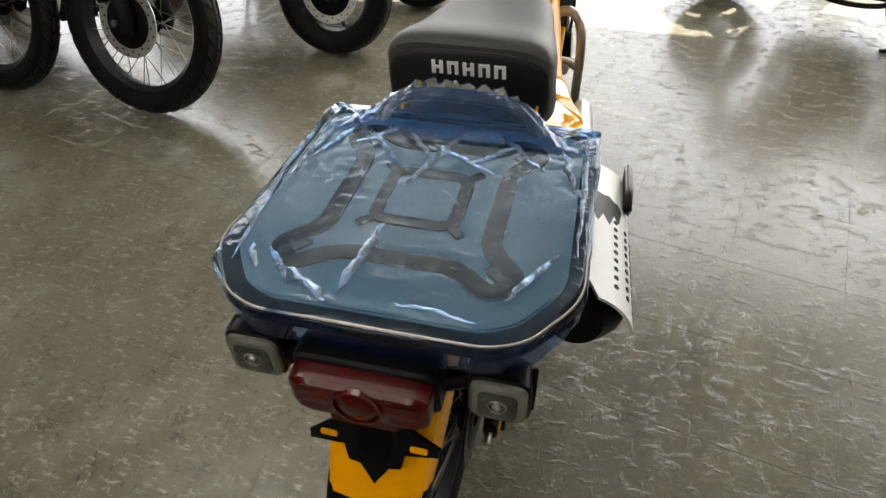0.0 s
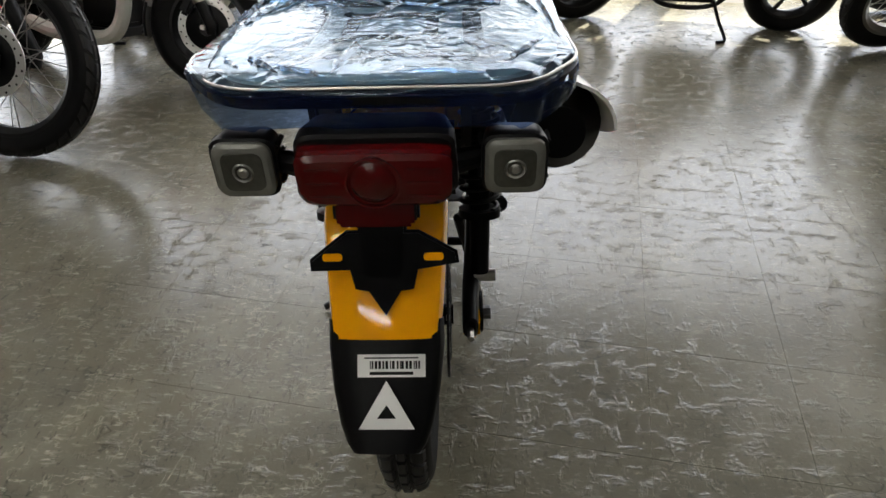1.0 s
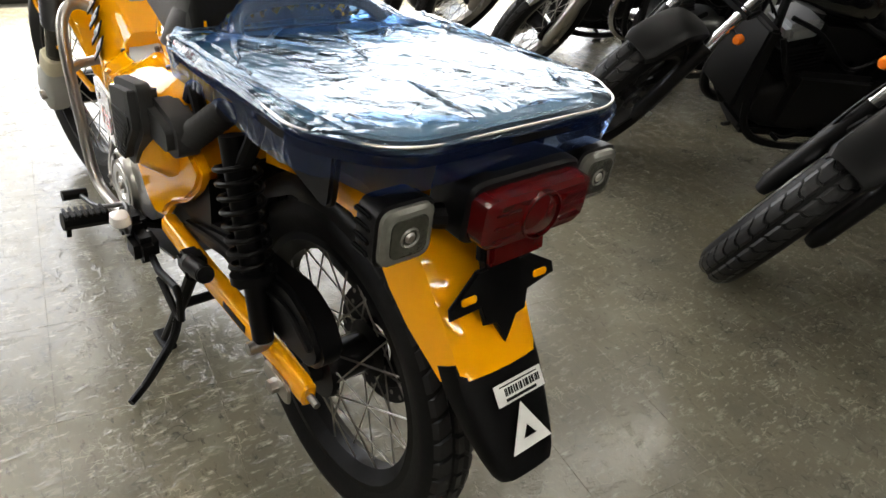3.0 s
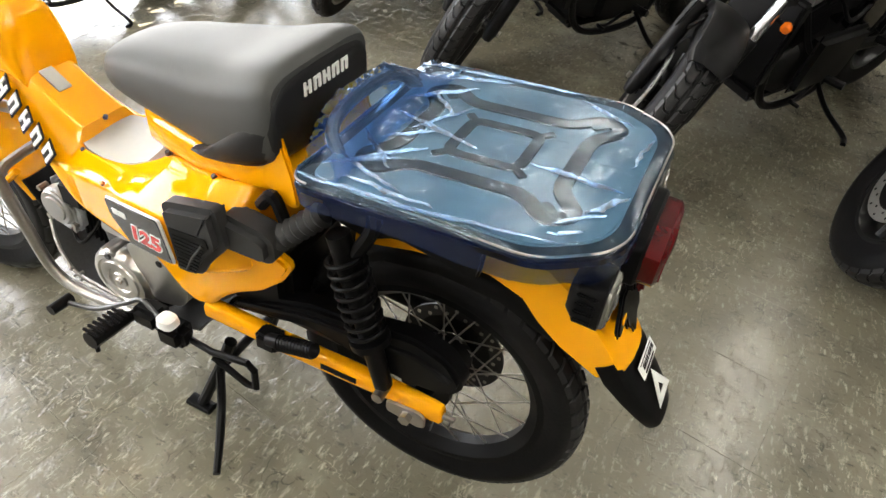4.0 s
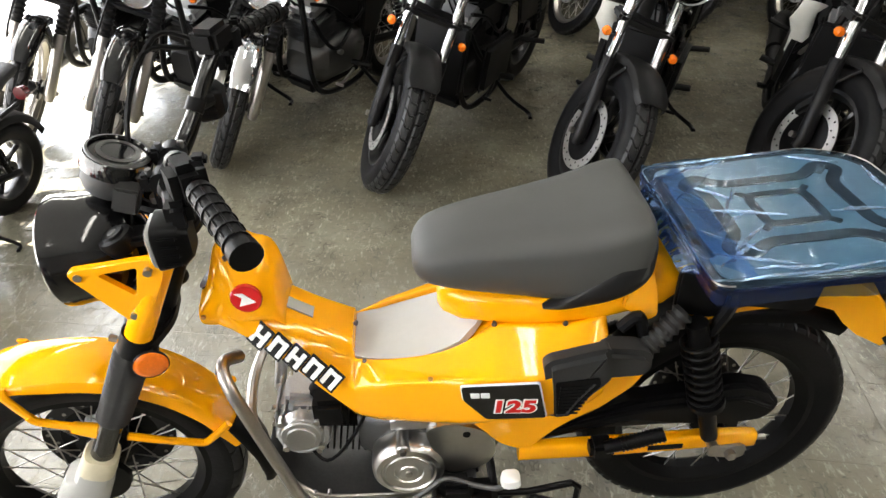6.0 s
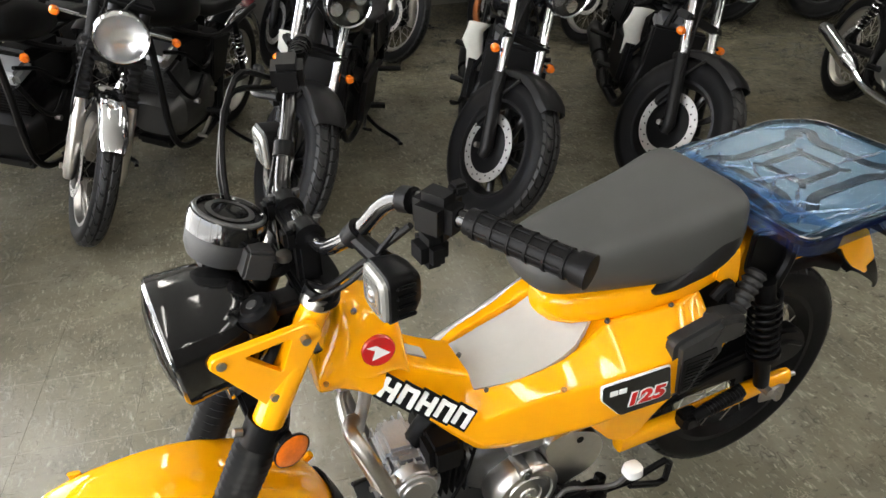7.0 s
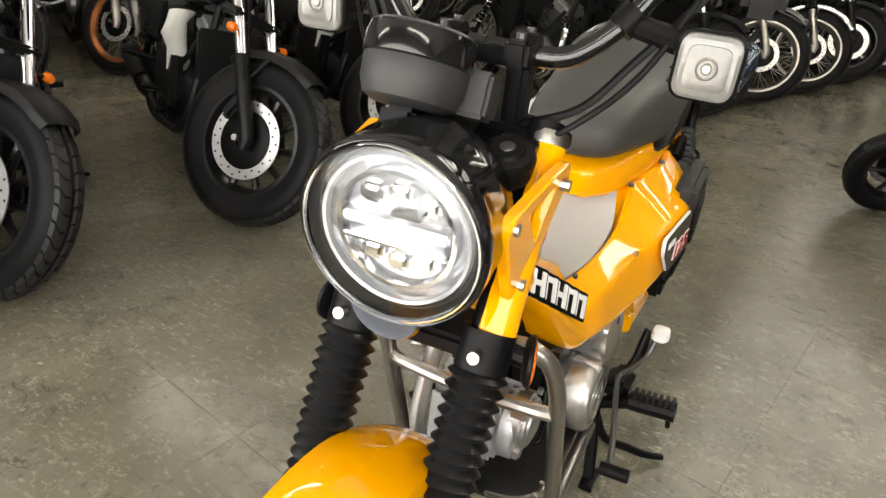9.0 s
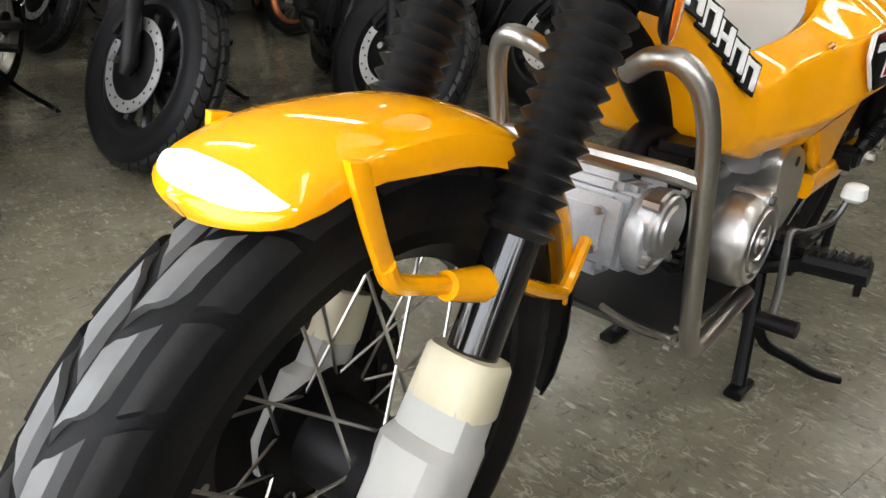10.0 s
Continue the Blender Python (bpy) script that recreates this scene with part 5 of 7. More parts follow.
for s in (1, -1):
    y = s * 0.080
    part("fork_cover", moved(tube([(fork(0.925), y * 1.06, 0.925), (fork(0.73), y * 1.06, 0.73)], [0.022, 0.0245], 18, smooth=False), STEER), YELLOW, bike)
    lb = part("lamp_bracket", moved(bracket_plate(s), STEER), YELLOW, bike, angle=30)
    for p in ((1.202, 0.106, 0.883), (1.090, 0.124, 0.892), (1.141, 0.106, 0.792)):
        part("bolt", moved(cyl((p[0], s * (p[1] - 0.01), p[2]), (p[0], s * p[1], p[2]), 0.0068, seg=8), STEER), STEEL, lb)
    part("fork_cap", moved(lathe([(0, 0.016), (0.009, 0.016), (0.011, 0.012), (0.011, 0.004), (0.021, 0.003), (0.023, -0.004), (0.023, -0.012), (0, -0.012)], 16, "z"), STEER @ Matrix.Translation((fork(0.928), y * 1.06, 0.930)) @ Matrix.Rotation(radians(-27), 4, "Y")), STEEL, bike)
    part("fork_tube", moved(cyl((fork(0.94), y, 0.94), (fork(0.69), y, 0.69), 0.022, seg=16), STEER), BLACK, bike)
    part("fork_clamp", moved(cyl((fork(0.735), y, 0.735), (fork(0.695), y, 0.695), 0.030, seg=18), STEER), BLACK, bike)
    part("bolt", moved(cyl((fork(0.715) + 0.03, y, 0.725), (fork(0.715) + 0.042, y, 0.730), 0.0068, seg=10), STEER), STEEL, bike)
    part("fork_boot", moved(bellows((fork(0.695), y, 0.695), (fork(0.52), y, 0.52), 0.0345, 0.0315, 13), STEER), BOOT, bike, "black ribbed rubber fork boot")
    part("fork_leg", moved(tube([(fork(0.53), y, 0.53), (fork(0.30), y, 0.30)], [0.023, 0.023], 16, smooth=False), STEER), GLOSS, bike)
    part("foam_wrap", moved(rings([oval((fork(z) + dx, y, z), (0.89, 0, 0.454), (0, 1, 0), a, b, 14, 3.5) for z, dx, a, b in ((0.425, 0.0, 0.031, 0.031), (0.40, 0.002, 0.033, 0.034), (0.365, 0.004, 0.035, 0.035), (0.36, 0.01, 0.046, 0.037), (0.30, 0.012, 0.05, 0.035), (0.265, 0.006, 0.036, 0.03))]), STEER), PAPER, bike, "pale foam wrapped round the fork end")
    part("tape_band", moved(rings([oval((fork(z) + 0.001, y, z), (0.89, 0, 0.454), (0, 1, 0), a, b, 16, 3.2) for z, a, b in ((0.428, 0.0315, 0.0315), (0.424, 0.034, 0.034), (0.388, 0.0355, 0.036), (0.385, 0.034, 0.035))]), STEER), TAPE, bike, "cream tape round the foam")
    part("axle_end", moved(cyl((FRONT.x, s * 0.06, FRONT.z), (FRONT.x, s * 0.125, FRONT.z), 0.013, seg=12), STEER), STEEL, bike)
    RM = STEER @ Matrix.Translation((1.137, s * 0.124, 0.698)) @ Matrix.Rotation(radians(13 if s > 0 else 167), 4, "Z")
    ri = part("side_reflector", moved(lathe([(0, -0.007), (0.022, -0.006), (0.0295, -0.001), (0.0305, 0.003), (0.029, 0.0045)], 26, "y"), RM), BLACK, bike, "round amber side reflector in a black cup")
    part("lens", moved(lathe([(0, 0.0085), (0.018, 0.008), (0.026, 0.006), (0.029, 0.003)], 26, "y"), RM), ORANGE, ri)
    part("reflector_arm", moved(cyl((1.14, s * 0.085, 0.705), (1.137, s * 0.122, 0.699), 0.012, seg=10), STEER), BLACK, bike)
    # bars
    part("handlebar", moved(tube([(1.045, 0, 0.99), (1.043, s * 0.06, 0.988), (1.035, s * 0.10, 0.995), (1.01, s * 0.145, 1.035), (0.985, s * 0.18, 1.085), (0.965, s * 0.225, 1.108), (0.945, s * 0.28, 1.108), (0.885, s * 0.41, 1.098)], 0.0115, 12), BARS), GLOSS, bike)
    gp = part("grip", moved(tube([(0.937, s * 0.297, 1.107), (0.878, s * 0.425, 1.098)], [0.0160, 0.0155], 16, smooth=False), BARS), BLACK, bike, "ribbed black rubber grip")
    for k in range(6):
        a = Vector((0.932, s * 0.308, 1.106)).lerp(Vector((0.886, s * 0.408, 1.099)), k / 5)
        part("rib", moved(tube([a, a + Vector((-0.0015, s * 0.0032, 0))], [0.0180, 0.0180], 16, smooth=False), BARS), BLACK, gp)
    for k in range(8):
        o = Vector((0.92 * math.sin(k * 0.785), s * 0.38 * math.sin(k * 0.785), math.cos(k * 0.785))) * 0.0155
        part("ridge", moved(cyl(Vector((0.934, s * 0.304, 1.1065)) + o, Vector((0.884, s * 0.412, 1.099)) + o, 0.0016, seg=6), BARS), BLACK, gp)
    part("bar_end", moved(tube([(0.881, s * 0.418, 1.0987), (0.874, s * 0.433, 1.0975)], [0.0185, 0.0195], 16, smooth=False), BARS), BLACK, gp)
    sw = part("switch_box", moved(box((0.957, s * 0.262, 1.106), (0.046, 0.056, 0.056), 0.012, pose(0, 0, 0, 0, 0, s * 24)), BARS), BLACK, bike, "black handlebar switch box")
    part("switch_button", moved(box((0.935, s * 0.268, 1.135), (0.02, 0.02, 0.014), 0.004), BARS), BLACK, sw)
    part("switch_tail", moved(box((0.972, s * 0.270, 1.068), (0.035, 0.045, 0.04), 0.01), BARS), BLACK, sw)
    part("clamp", moved(cyl((0.976, s * 0.210, 1.104), (0.970, s * 0.226, 1.108), 0.0165, seg=12), BARS), BLACK, bike)
    part("indicator_clamp", moved(tube([(1.017, s * 0.137, 1.023), (1.008, s * 0.149, 1.041)], [0.0165, 0.0165], 12, smooth=False), BARS), BLACK, bike)
    part("indicator_stalk", moved(cyl((1.014, s * 0.145, 1.03), (1.0, s * 0.198, 1.018), 0.012, 0.014, 10), BARS), BLACK, bike)
    square_lamp(BARS @ Matrix.Translation((1.022, s * 0.234, 1.002)), LENSCLEAR, SMOKE)
    ris = part("riser", moved(join(box((1.05, s * 0.042, 0.965), (0.034, 0.024, 0.075), 0.006), cyl((1.046, s * 0.028, 1.008), (1.046, s * 0.056, 1.008), 0.021, seg=18), box((1.072, s * 0.042, 1.010), (0.020, 0.026, 0.030), 0.005)), STEER), BLACK, bike)
    for u in (1.030, 1.066):
        part("bolt", moved(cyl((u, s * 0.042, 1.020), (u, s * 0.042, 1.031), 0.0055, seg=8), STEER), DARKMETAL, ris)
    part("cable", moved(tube([(0.975, s * 0.215, 1.095), (1.02, s * 0.15, 1.01), (1.05, s * 0.11, 0.962), (1.06, s * 0.05, 0.935), (1.04, 0.0, 0.90)], 0.0045, 6), STEER), BLACK, bike)
    part("cable", moved(tube([(0.985, s * 0.20, 1.085), (1.03, s * 0.16, 1.0), (1.07, s * 0.10, 0.94), (1.06, s * 0.03, 0.90)], 0.0035, 6), STEER), BLACK, bike)
part("riser_top", moved(box((1.048, 0, 1.003), (0.04, 0.108, 0.018), 0.006), STEER), BLACK, bike)
part("top_bridge", moved(plate(round_outline([(1.075, -0.105), (1.075, 0.105), (1.035, 0.11), (1.005, 0.05), (1.005, -0.05), (1.035, -0.11)], 0.03), 0.022, "xy", 0.925, 0.006), STEER), BLACK, bike)
part("bottom_bridge", moved(plate(round_outline([(1.180, -0.105), (1.180, 0.105), (1.135, 0.11), (1.105, 0.04), (1.105, -0.04), (1.135, -0.11)], 0.025), 0.026, "xy", 0.715, 0.006), STEER), BLACK, bike)
part("steering_stem", moved(cyl((1.035, 0, 0.93), (1.14, 0, 0.70), 0.022, seg=16), STEER), BLACK, bike)
lk = part("ignition_lock", moved(lathe([(0, 0.006), (0.017, 0.006), (0.019, 0.002), (0.027, 0.0), (0.029, -0.008), (0.024, -0.03), (0, -0.03)], 24, "z"), STEER @ Matrix.Translation((1.140, 0.066, 0.932)) @ Matrix.Rotation(radians(20), 4, "Y")), BLACK, bike, "round black ignition lock")
part("lock_arm", moved(box((1.105, 0.060, 0.922), (0.06, 0.045, 0.02), 0.006), STEER), BLACK, lk)
part("lock_core", moved(lathe([(0, 0.0075), (0.007, 0.0075), (0.008, 0.006), (0.008, 0.0)], 14, "z"), STEER @ Matrix.Translation((1.140, 0.066, 0.932)) @ Matrix.Rotation(radians(20), 4, "Y")), DARKMETAL, lk)
part("brake_reservoir", moved(box((0.972, -0.20, 1.145), (0.05, 0.075, 0.045), 0.01, pose(0, 0, 0, 0, 0, -20)), STEER), BLACK, bike)
part("brake_lever", moved(tube([(0.985, -0.22, 1.10), (1.01, -0.27, 1.095), (0.985, -0.34, 1.085), (0.96, -0.40, 1.085), (0.965, -0.415, 1.085)], [0.008, 0.007, 0.006, 0.006, 0.008], 8), STEER), BLACK, bike)
part("brake_hose", moved(tube([(0.995, -0.20, 1.14), (1.06, -0.17, 1.16), (1.12, -0.10, 1.05), (1.115, -0.06, 0.93), (1.13, -0.06, 0.80), (1.14, -0.10, 0.70), (1.20, -0.112, 0.58), (1.27, -0.105, 0.45)], 0.005, 6), STEER), BLACK, bike)
part("cable", moved(tube([(1.0, -0.19, 1.13), (1.08, -0.15, 1.14), (1.12, -0.08, 1.03), (1.10, -0.04, 0.93)], 0.0045, 6), STEER), BLACK, bike)
part("cable_sleeve", moved(tube([(1.0, -0.15, 1.06), (1.03, -0.12, 1.0), (1.06, -0.10, 0.95), (1.07, -0.07, 0.90)], 0.009, 8), STEER), BLACK, bike)

# meter pod
MET = STEER @ Matrix.Translation((1.136, -0.037, 1.004)) @ Matrix.Rotation(radians(-22), 4, "Y")
met = part("meter", moved(lathe([(0, -0.050), (0.036, -0.050), (0.047, -0.044), (0.0525, -0.030), (0.0535, -0.008), (0.0525, -0.006)], 40, "z"), MET), CHARCOAL, bike, "round instrument pod, satin grey below and gloss black above")
part("meter_collar", moved(lathe([(0.0525, -0.007), (0.0555, -0.005), (0.0555, 0.012), (0.053, 0.022), (0.0475, 0.026), (0.0445, 0.021), (0, 0.019)], 40, "z"), MET), GLOSS, met)
part("meter_glass", moved(lathe([(0, 0.0235), (0.03, 0.0232), (0.0440, 0.0215)], 32, "z"), MET), GLOSS, met)
part("dial", moved(lathe([(0.026, 0.0245), (0.034, 0.0242), (0.034, 0.0236), (0.026, 0.0240)], 32, "z", closed=True), MET), DARKMETAL, met, "dark dial ring")
part("bezel", moved(lathe([(0.0455, 0.0265), (0.0495, 0.0258), (0.0515, 0.0228), (0.0485, 0.0245)], 40, "z", closed=True), MET), DARKMETAL, met)
part("sensor_box", moved(box((-0.030, 0.058, -0.022), (0.040, 0.034, 0.046), 0.004), MET), CHARCOAL, met)
part("meter_foot", moved(box((-0.005, 0.0, -0.064), (0.060, 0.040, 0.034), 0.008), MET), BLACK, met)
part("meter_stay", moved(tube([(1.130, -0.02, 0.945), (1.095, 0.0, 0.935), (1.07, 0.0, 0.935)], 0.012, 8), STEER), BLACK, bike)
part("washer_bolt", moved(cyl((1.075, 0.012, 0.955), (1.075, 0.012, 0.966), 0.011, seg=12), STEER), STEEL, bike)

# headlight: black bowl, bright rim, reflector and light guides behind clear glass
HL = STEER @ Matrix.Translation((1.248, 0, 0.868)) @ Matrix.Rotation(radians(4), 4, "Y") @ Matrix.Scale(0.985, 4)
CLEAR = bpy.data.materials.new("clear_glass")
CLEAR.use_nodes = True
_n, _l = CLEAR.node_tree.nodes, CLEAR.node_tree.links
_n.remove(_n["Principled BSDF"])
_tr, _gl, _mx, _fr = _n.new("ShaderNodeBsdfTransparent"), _n.new("ShaderNodeBsdfGlossy"), _n.new("ShaderNodeMixShader"), _n.new("ShaderNodeFresnel")
_gl.inputs["Roughness"].default_value, _fr.inputs["IOR"].default_value = 0.02, 1.5
_l.new(_fr.outputs[0], _mx.inputs["Fac"])
_l.new(_tr.outputs[0], _mx.inputs[1])
_l.new(_gl.outputs[0], _mx.inputs[2])
_l.new(_mx.outputs[0], _n["Material Output"].inputs["Surface"])
REFL = material("lamp_reflector", (0.84, 0.85, 0.87), 0.20, 0.75, grain=0.06, scale=90)
GUIDE = material("light_guide", (0.70, 0.72, 0.74), 0.15, 0.35, coat=0.8, grain=0.05, scale=80)
bowl = part("headlight", moved(lathe([(0, -0.135), (0.04, -0.132), (0.07, -0.118), (0.088, -0.09), (0.096, -0.05), (0.097, -0.015), (0.0985, -0.012), (0.0985, 0.004), (0.095, 0.008), (0.090, 0.004), (0.090, -0.03)], 44, "x"), HL), GLOSS, bike, "round headlight in a glossy black bowl")
part("rim", moved(lathe([(0.0925, 0.0075), (0.0915, 0.0095), (0.0900, 0.0095), (0.0893, 0.006)], 44, "x"), HL), CHROME, bowl)
part("reflector", moved(lathe([(0, -0.045), (0.03, -0.043), (0.06, -0.032), (0.080, -0.014)], 40, "x"), HL), REFL, bowl)
part("reflector_edge", moved(lathe([(0.0795, -0.0115), (0.082, -0.006), (0.0845, -0.0065), (0.087, 0.000), (0.0895, 0.003)], 44, "x"), HL), DARKMETAL, bowl)
part("light_guide", moved(lathe([(0.073, -0.010), (0.0745, -0.004), (0.078, -0.003), (0.080, -0.010)], 40, "x", closed=True), HL), GUIDE, bowl)
part("inner_ring", moved(lathe([(0.058, -0.02), (0.058, -0.006), (0.063, -0.006), (0.063, -0.02)], 36, "x", closed=True), HL), CHROME, bowl)
part("divider", moved(box((-0.012, 0, 0.006), (0.02, 0.112, 0.012), 0.003), HL), GUIDE, bowl)
part("divider", moved(box((-0.012, 0, -0.014), (0.02, 0.112, 0.006), 0.002), HL), CHROME, bowl)
for y, z in ((-0.03, 0.03), (0.0, 0.036), (0.03, 0.03), (-0.028, -0.032), (0.0, -0.038), (0.028, -0.032)):
    part("led_cell", moved(box((-0.02, y, z), (0.02, 0.024, 0.02), 0.005), HL), CHROME, bowl)
part("led_hood", moved(box((-0.008, 0.012, 0.022), (0.015, 0.03, 0.006), 0.001), HL), GLOSS, bowl)
part("lens", moved(lathe([(0, 0.026), (0.03, 0.0245), (0.06, 0.020), (0.08, 0.013), (0.0905, 0.006)], 40, "x"), HL), CLEAR, bowl)
HORN = material("horn_grey", (0.10, 0.115, 0.14), 0.35, 0.4, grain=0.1, scale=120)
part("horn", moved(lathe([(0, 0.014), (0.012, 0.014), (0.03, 0.006), (0.041, 0.008), (0.043, 0.0), (0.041, -0.02), (0, -0.025)], 30, "x"), STEER @ Matrix.Translation((1.187, -0.030, 0.747)) @ Matrix.Rotation(radians(8), 4, "Y")), HORN, bike, "round grey horn with a silver rim")
part("horn_rim", moved(lathe([(0.041, 0.006), (0.0445, 0.004), (0.0445, -0.004), (0.041, -0.004)], 30, "x", closed=True), STEER @ Matrix.Translation((1.187, -0.030, 0.747)) @ Matrix.Rotation(radians(8), 4, "Y")), CHROME, bike)

# front mudguard with stays
def guard_r(a):
    return float(np.interp(a, [62, 68, 75, 85, 115, 137, 172], [0.338, 0.340, 0.338, 0.328, 0.317, 0.311, 0.303]))


def guard_w(a):
    if a < 68:
        return 0.0645 * math.sqrt(max(0.0, 1 - ((68 - a) / 6.6) ** 2.2))
    return float(np.interp(a, [68, 100, 140, 171], [0.0645, 0.0645, 0.062, 0.052]))


def guard_point(a, y, lift):
    w = guard_w(a)
    h = float(np.interp(abs(y) / w, [0, 0.4, 0.8, 0.94, 1], [0.008, 0.0062, -0.001, -0.006, -0.017])) + lift
    r = guard_r(a) + h
    return GUARD + Vector((r * math.cos(radians(a)), y, r * math.sin(radians(a))))


def crescent():
    """A thin pointed patch bent round the mudguard's tip."""
    secs = []
    for i in range(25):
        u = -1 + i / 12
        y = 0.0615 * u
        edge = 68 - 6.6 * (1 - (y / 0.0645) ** 2) ** (1 / 2.2) + 1.3
        band = 0.15 + 4.0 * (1 - abs(u) ** 2.6)
        secs.append([guard_point(edge + band * q, y, l) for q, l in ((0, 0.002), (0.5, 0.0024), (1, 0.002), (1, 0.0002), (0, 0.0002))])
    return rings(secs)


FP = []
for a in (61.42, 61.55, 61.8, 62.2, 62.8, 63.6, 64.6, 66, 68, 70, 74, 79, 84, 89, 94, 99, 104, 109, 114, 119, 124, 129, 134, 139, 144, 149, 154, 159, 164, 169):
    r = guard_r(a)
    FP.append((GUARD.x + r * math.cos(radians(a)), GUARD.z + r * math.sin(radians(a)), a, guard_w(a), float(np.interp(a, [62, 66, 70, 80, 90, 160, 168], [0.006, 0.014, 0.020, 0.024, 0.03, 0.03, 0.018]))))
fend = part("front_fender", moved(shell(FP, 0.066, 0.03), STEER), YELLOW, bike)
part("fender_patch", moved(crescent(), STEER), WHITE, fend, "white crescent on the mudguard tip")
part("fender_flap", moved(shell([(GUARD.x + r * math.cos(radians(a)), GUARD.z + r * math.sin(radians(a)), a, w, 0.016) for a, r, w in ((158, 0.314, 0.054), (170, 0.318, 0.052), (182, 0.330, 0.047), (194, 0.345, 0.038), (200, 0.352, 0.028))], 0.05, 0.016), STEER), BLACK, fend)
for s in (1, -1):
    part("fender_stay", moved(rings([oval(p, (1, 0, 0.25), (0, 1, 0), 0.0095, 0.0045, 10, 3) for p in spline([(1.436, s * 0.064, 0.622), (1.434, s * 0.068, 0.604), (1.422, s * 0.068, 0.570), (1.410, s * 0.068, 0.540)], 4)]), STEER), YELLOW, fend)
    part("fender_stay", moved(tube([(1.412, s * 0.068, 0.545), (1.404, s * 0.068, 0.530), (1.388, s * 0.068, 0.520), (1.345, s * 0.070, 0.503), (1.29, s * 0.074, 0.484)], 0.0080, 10), STEER), YELLOW, fend)
    part("stay_clamp", moved(tube([(1.345, s * 0.072, 0.503), (1.30, s * 0.076, 0.487), (1.272, s * 0.084, 0.482)], [0.012, 0.016, 0.013], 12, smooth=False), STEER), YELLOW, fend)
    part("fender_stay", moved(tube([(1.25, s * 0.084, 0.470), (1.20, s * 0.078, 0.440), (1.135, s * 0.070, 0.405), (1.112, s * 0.067, 0.402), (1.065, s * 0.060, 0.440)], 0.008, 8), STEER), YELLOW, fend)
part("brake_caliper", moved(box((1.28, -0.085, 0.40), (0.05, 0.05, 0.11), 0.014, pose(0, 0, 0, 0, -20, 0)), STEER), BLACK, bike)
for k, (rad, y0, y1) in enumerate(((0.046, 0.070, 0.092), (0.042, 0.092, 0.099), (0.030, 0.099, 0.103))):
    part("head_cover", lathe([(0, y1), (rad * 0.94, y1), (rad, y1 - 0.003), (rad, y0)], 30, "y", (0.905, 0, 0.375)), ALU, eng)
for k in range(4):
    a = radians(45 + 90 * k)
    part("bolt", cyl((0.905 + 0.052 * math.cos(a), 0.075, 0.375 + 0.052 * math.sin(a)), (0.905 + 0.052 * math.cos(a), 0.097, 0.375 + 0.052 * math.sin(a)), 0.007, seg=6), STEEL, eng)


# ---- the other motorcycles ----
OLIVE = material("satin_olive_fork", (0.36, 0.34, 0.27), 0.35, 0.8, grain=0.08, scale=120)
SATIN = material("satin_black", (0.006, 0.006, 0.0064), 0.42, spec=0.18, grain=0.15, scale=200)
GREYP = material("grey_plastic", (0.30, 0.30, 0.29), 0.5, grain=0.06, scale=60)
FOAM = material("cloth_wrap", (0.66, 0.66, 0.61), 0.8, grain=0.08, scale=40, bump=0.4)
RIMBLACK = material("rim_black", (0.009, 0.009, 0.0095), 0.3, 0.3, grain=0.1, scale=100)
BRONZE = material("bronze_rim", (0.35, 0.12, 0.04), 0.35, 0.7, grain=0.1, scale=90)


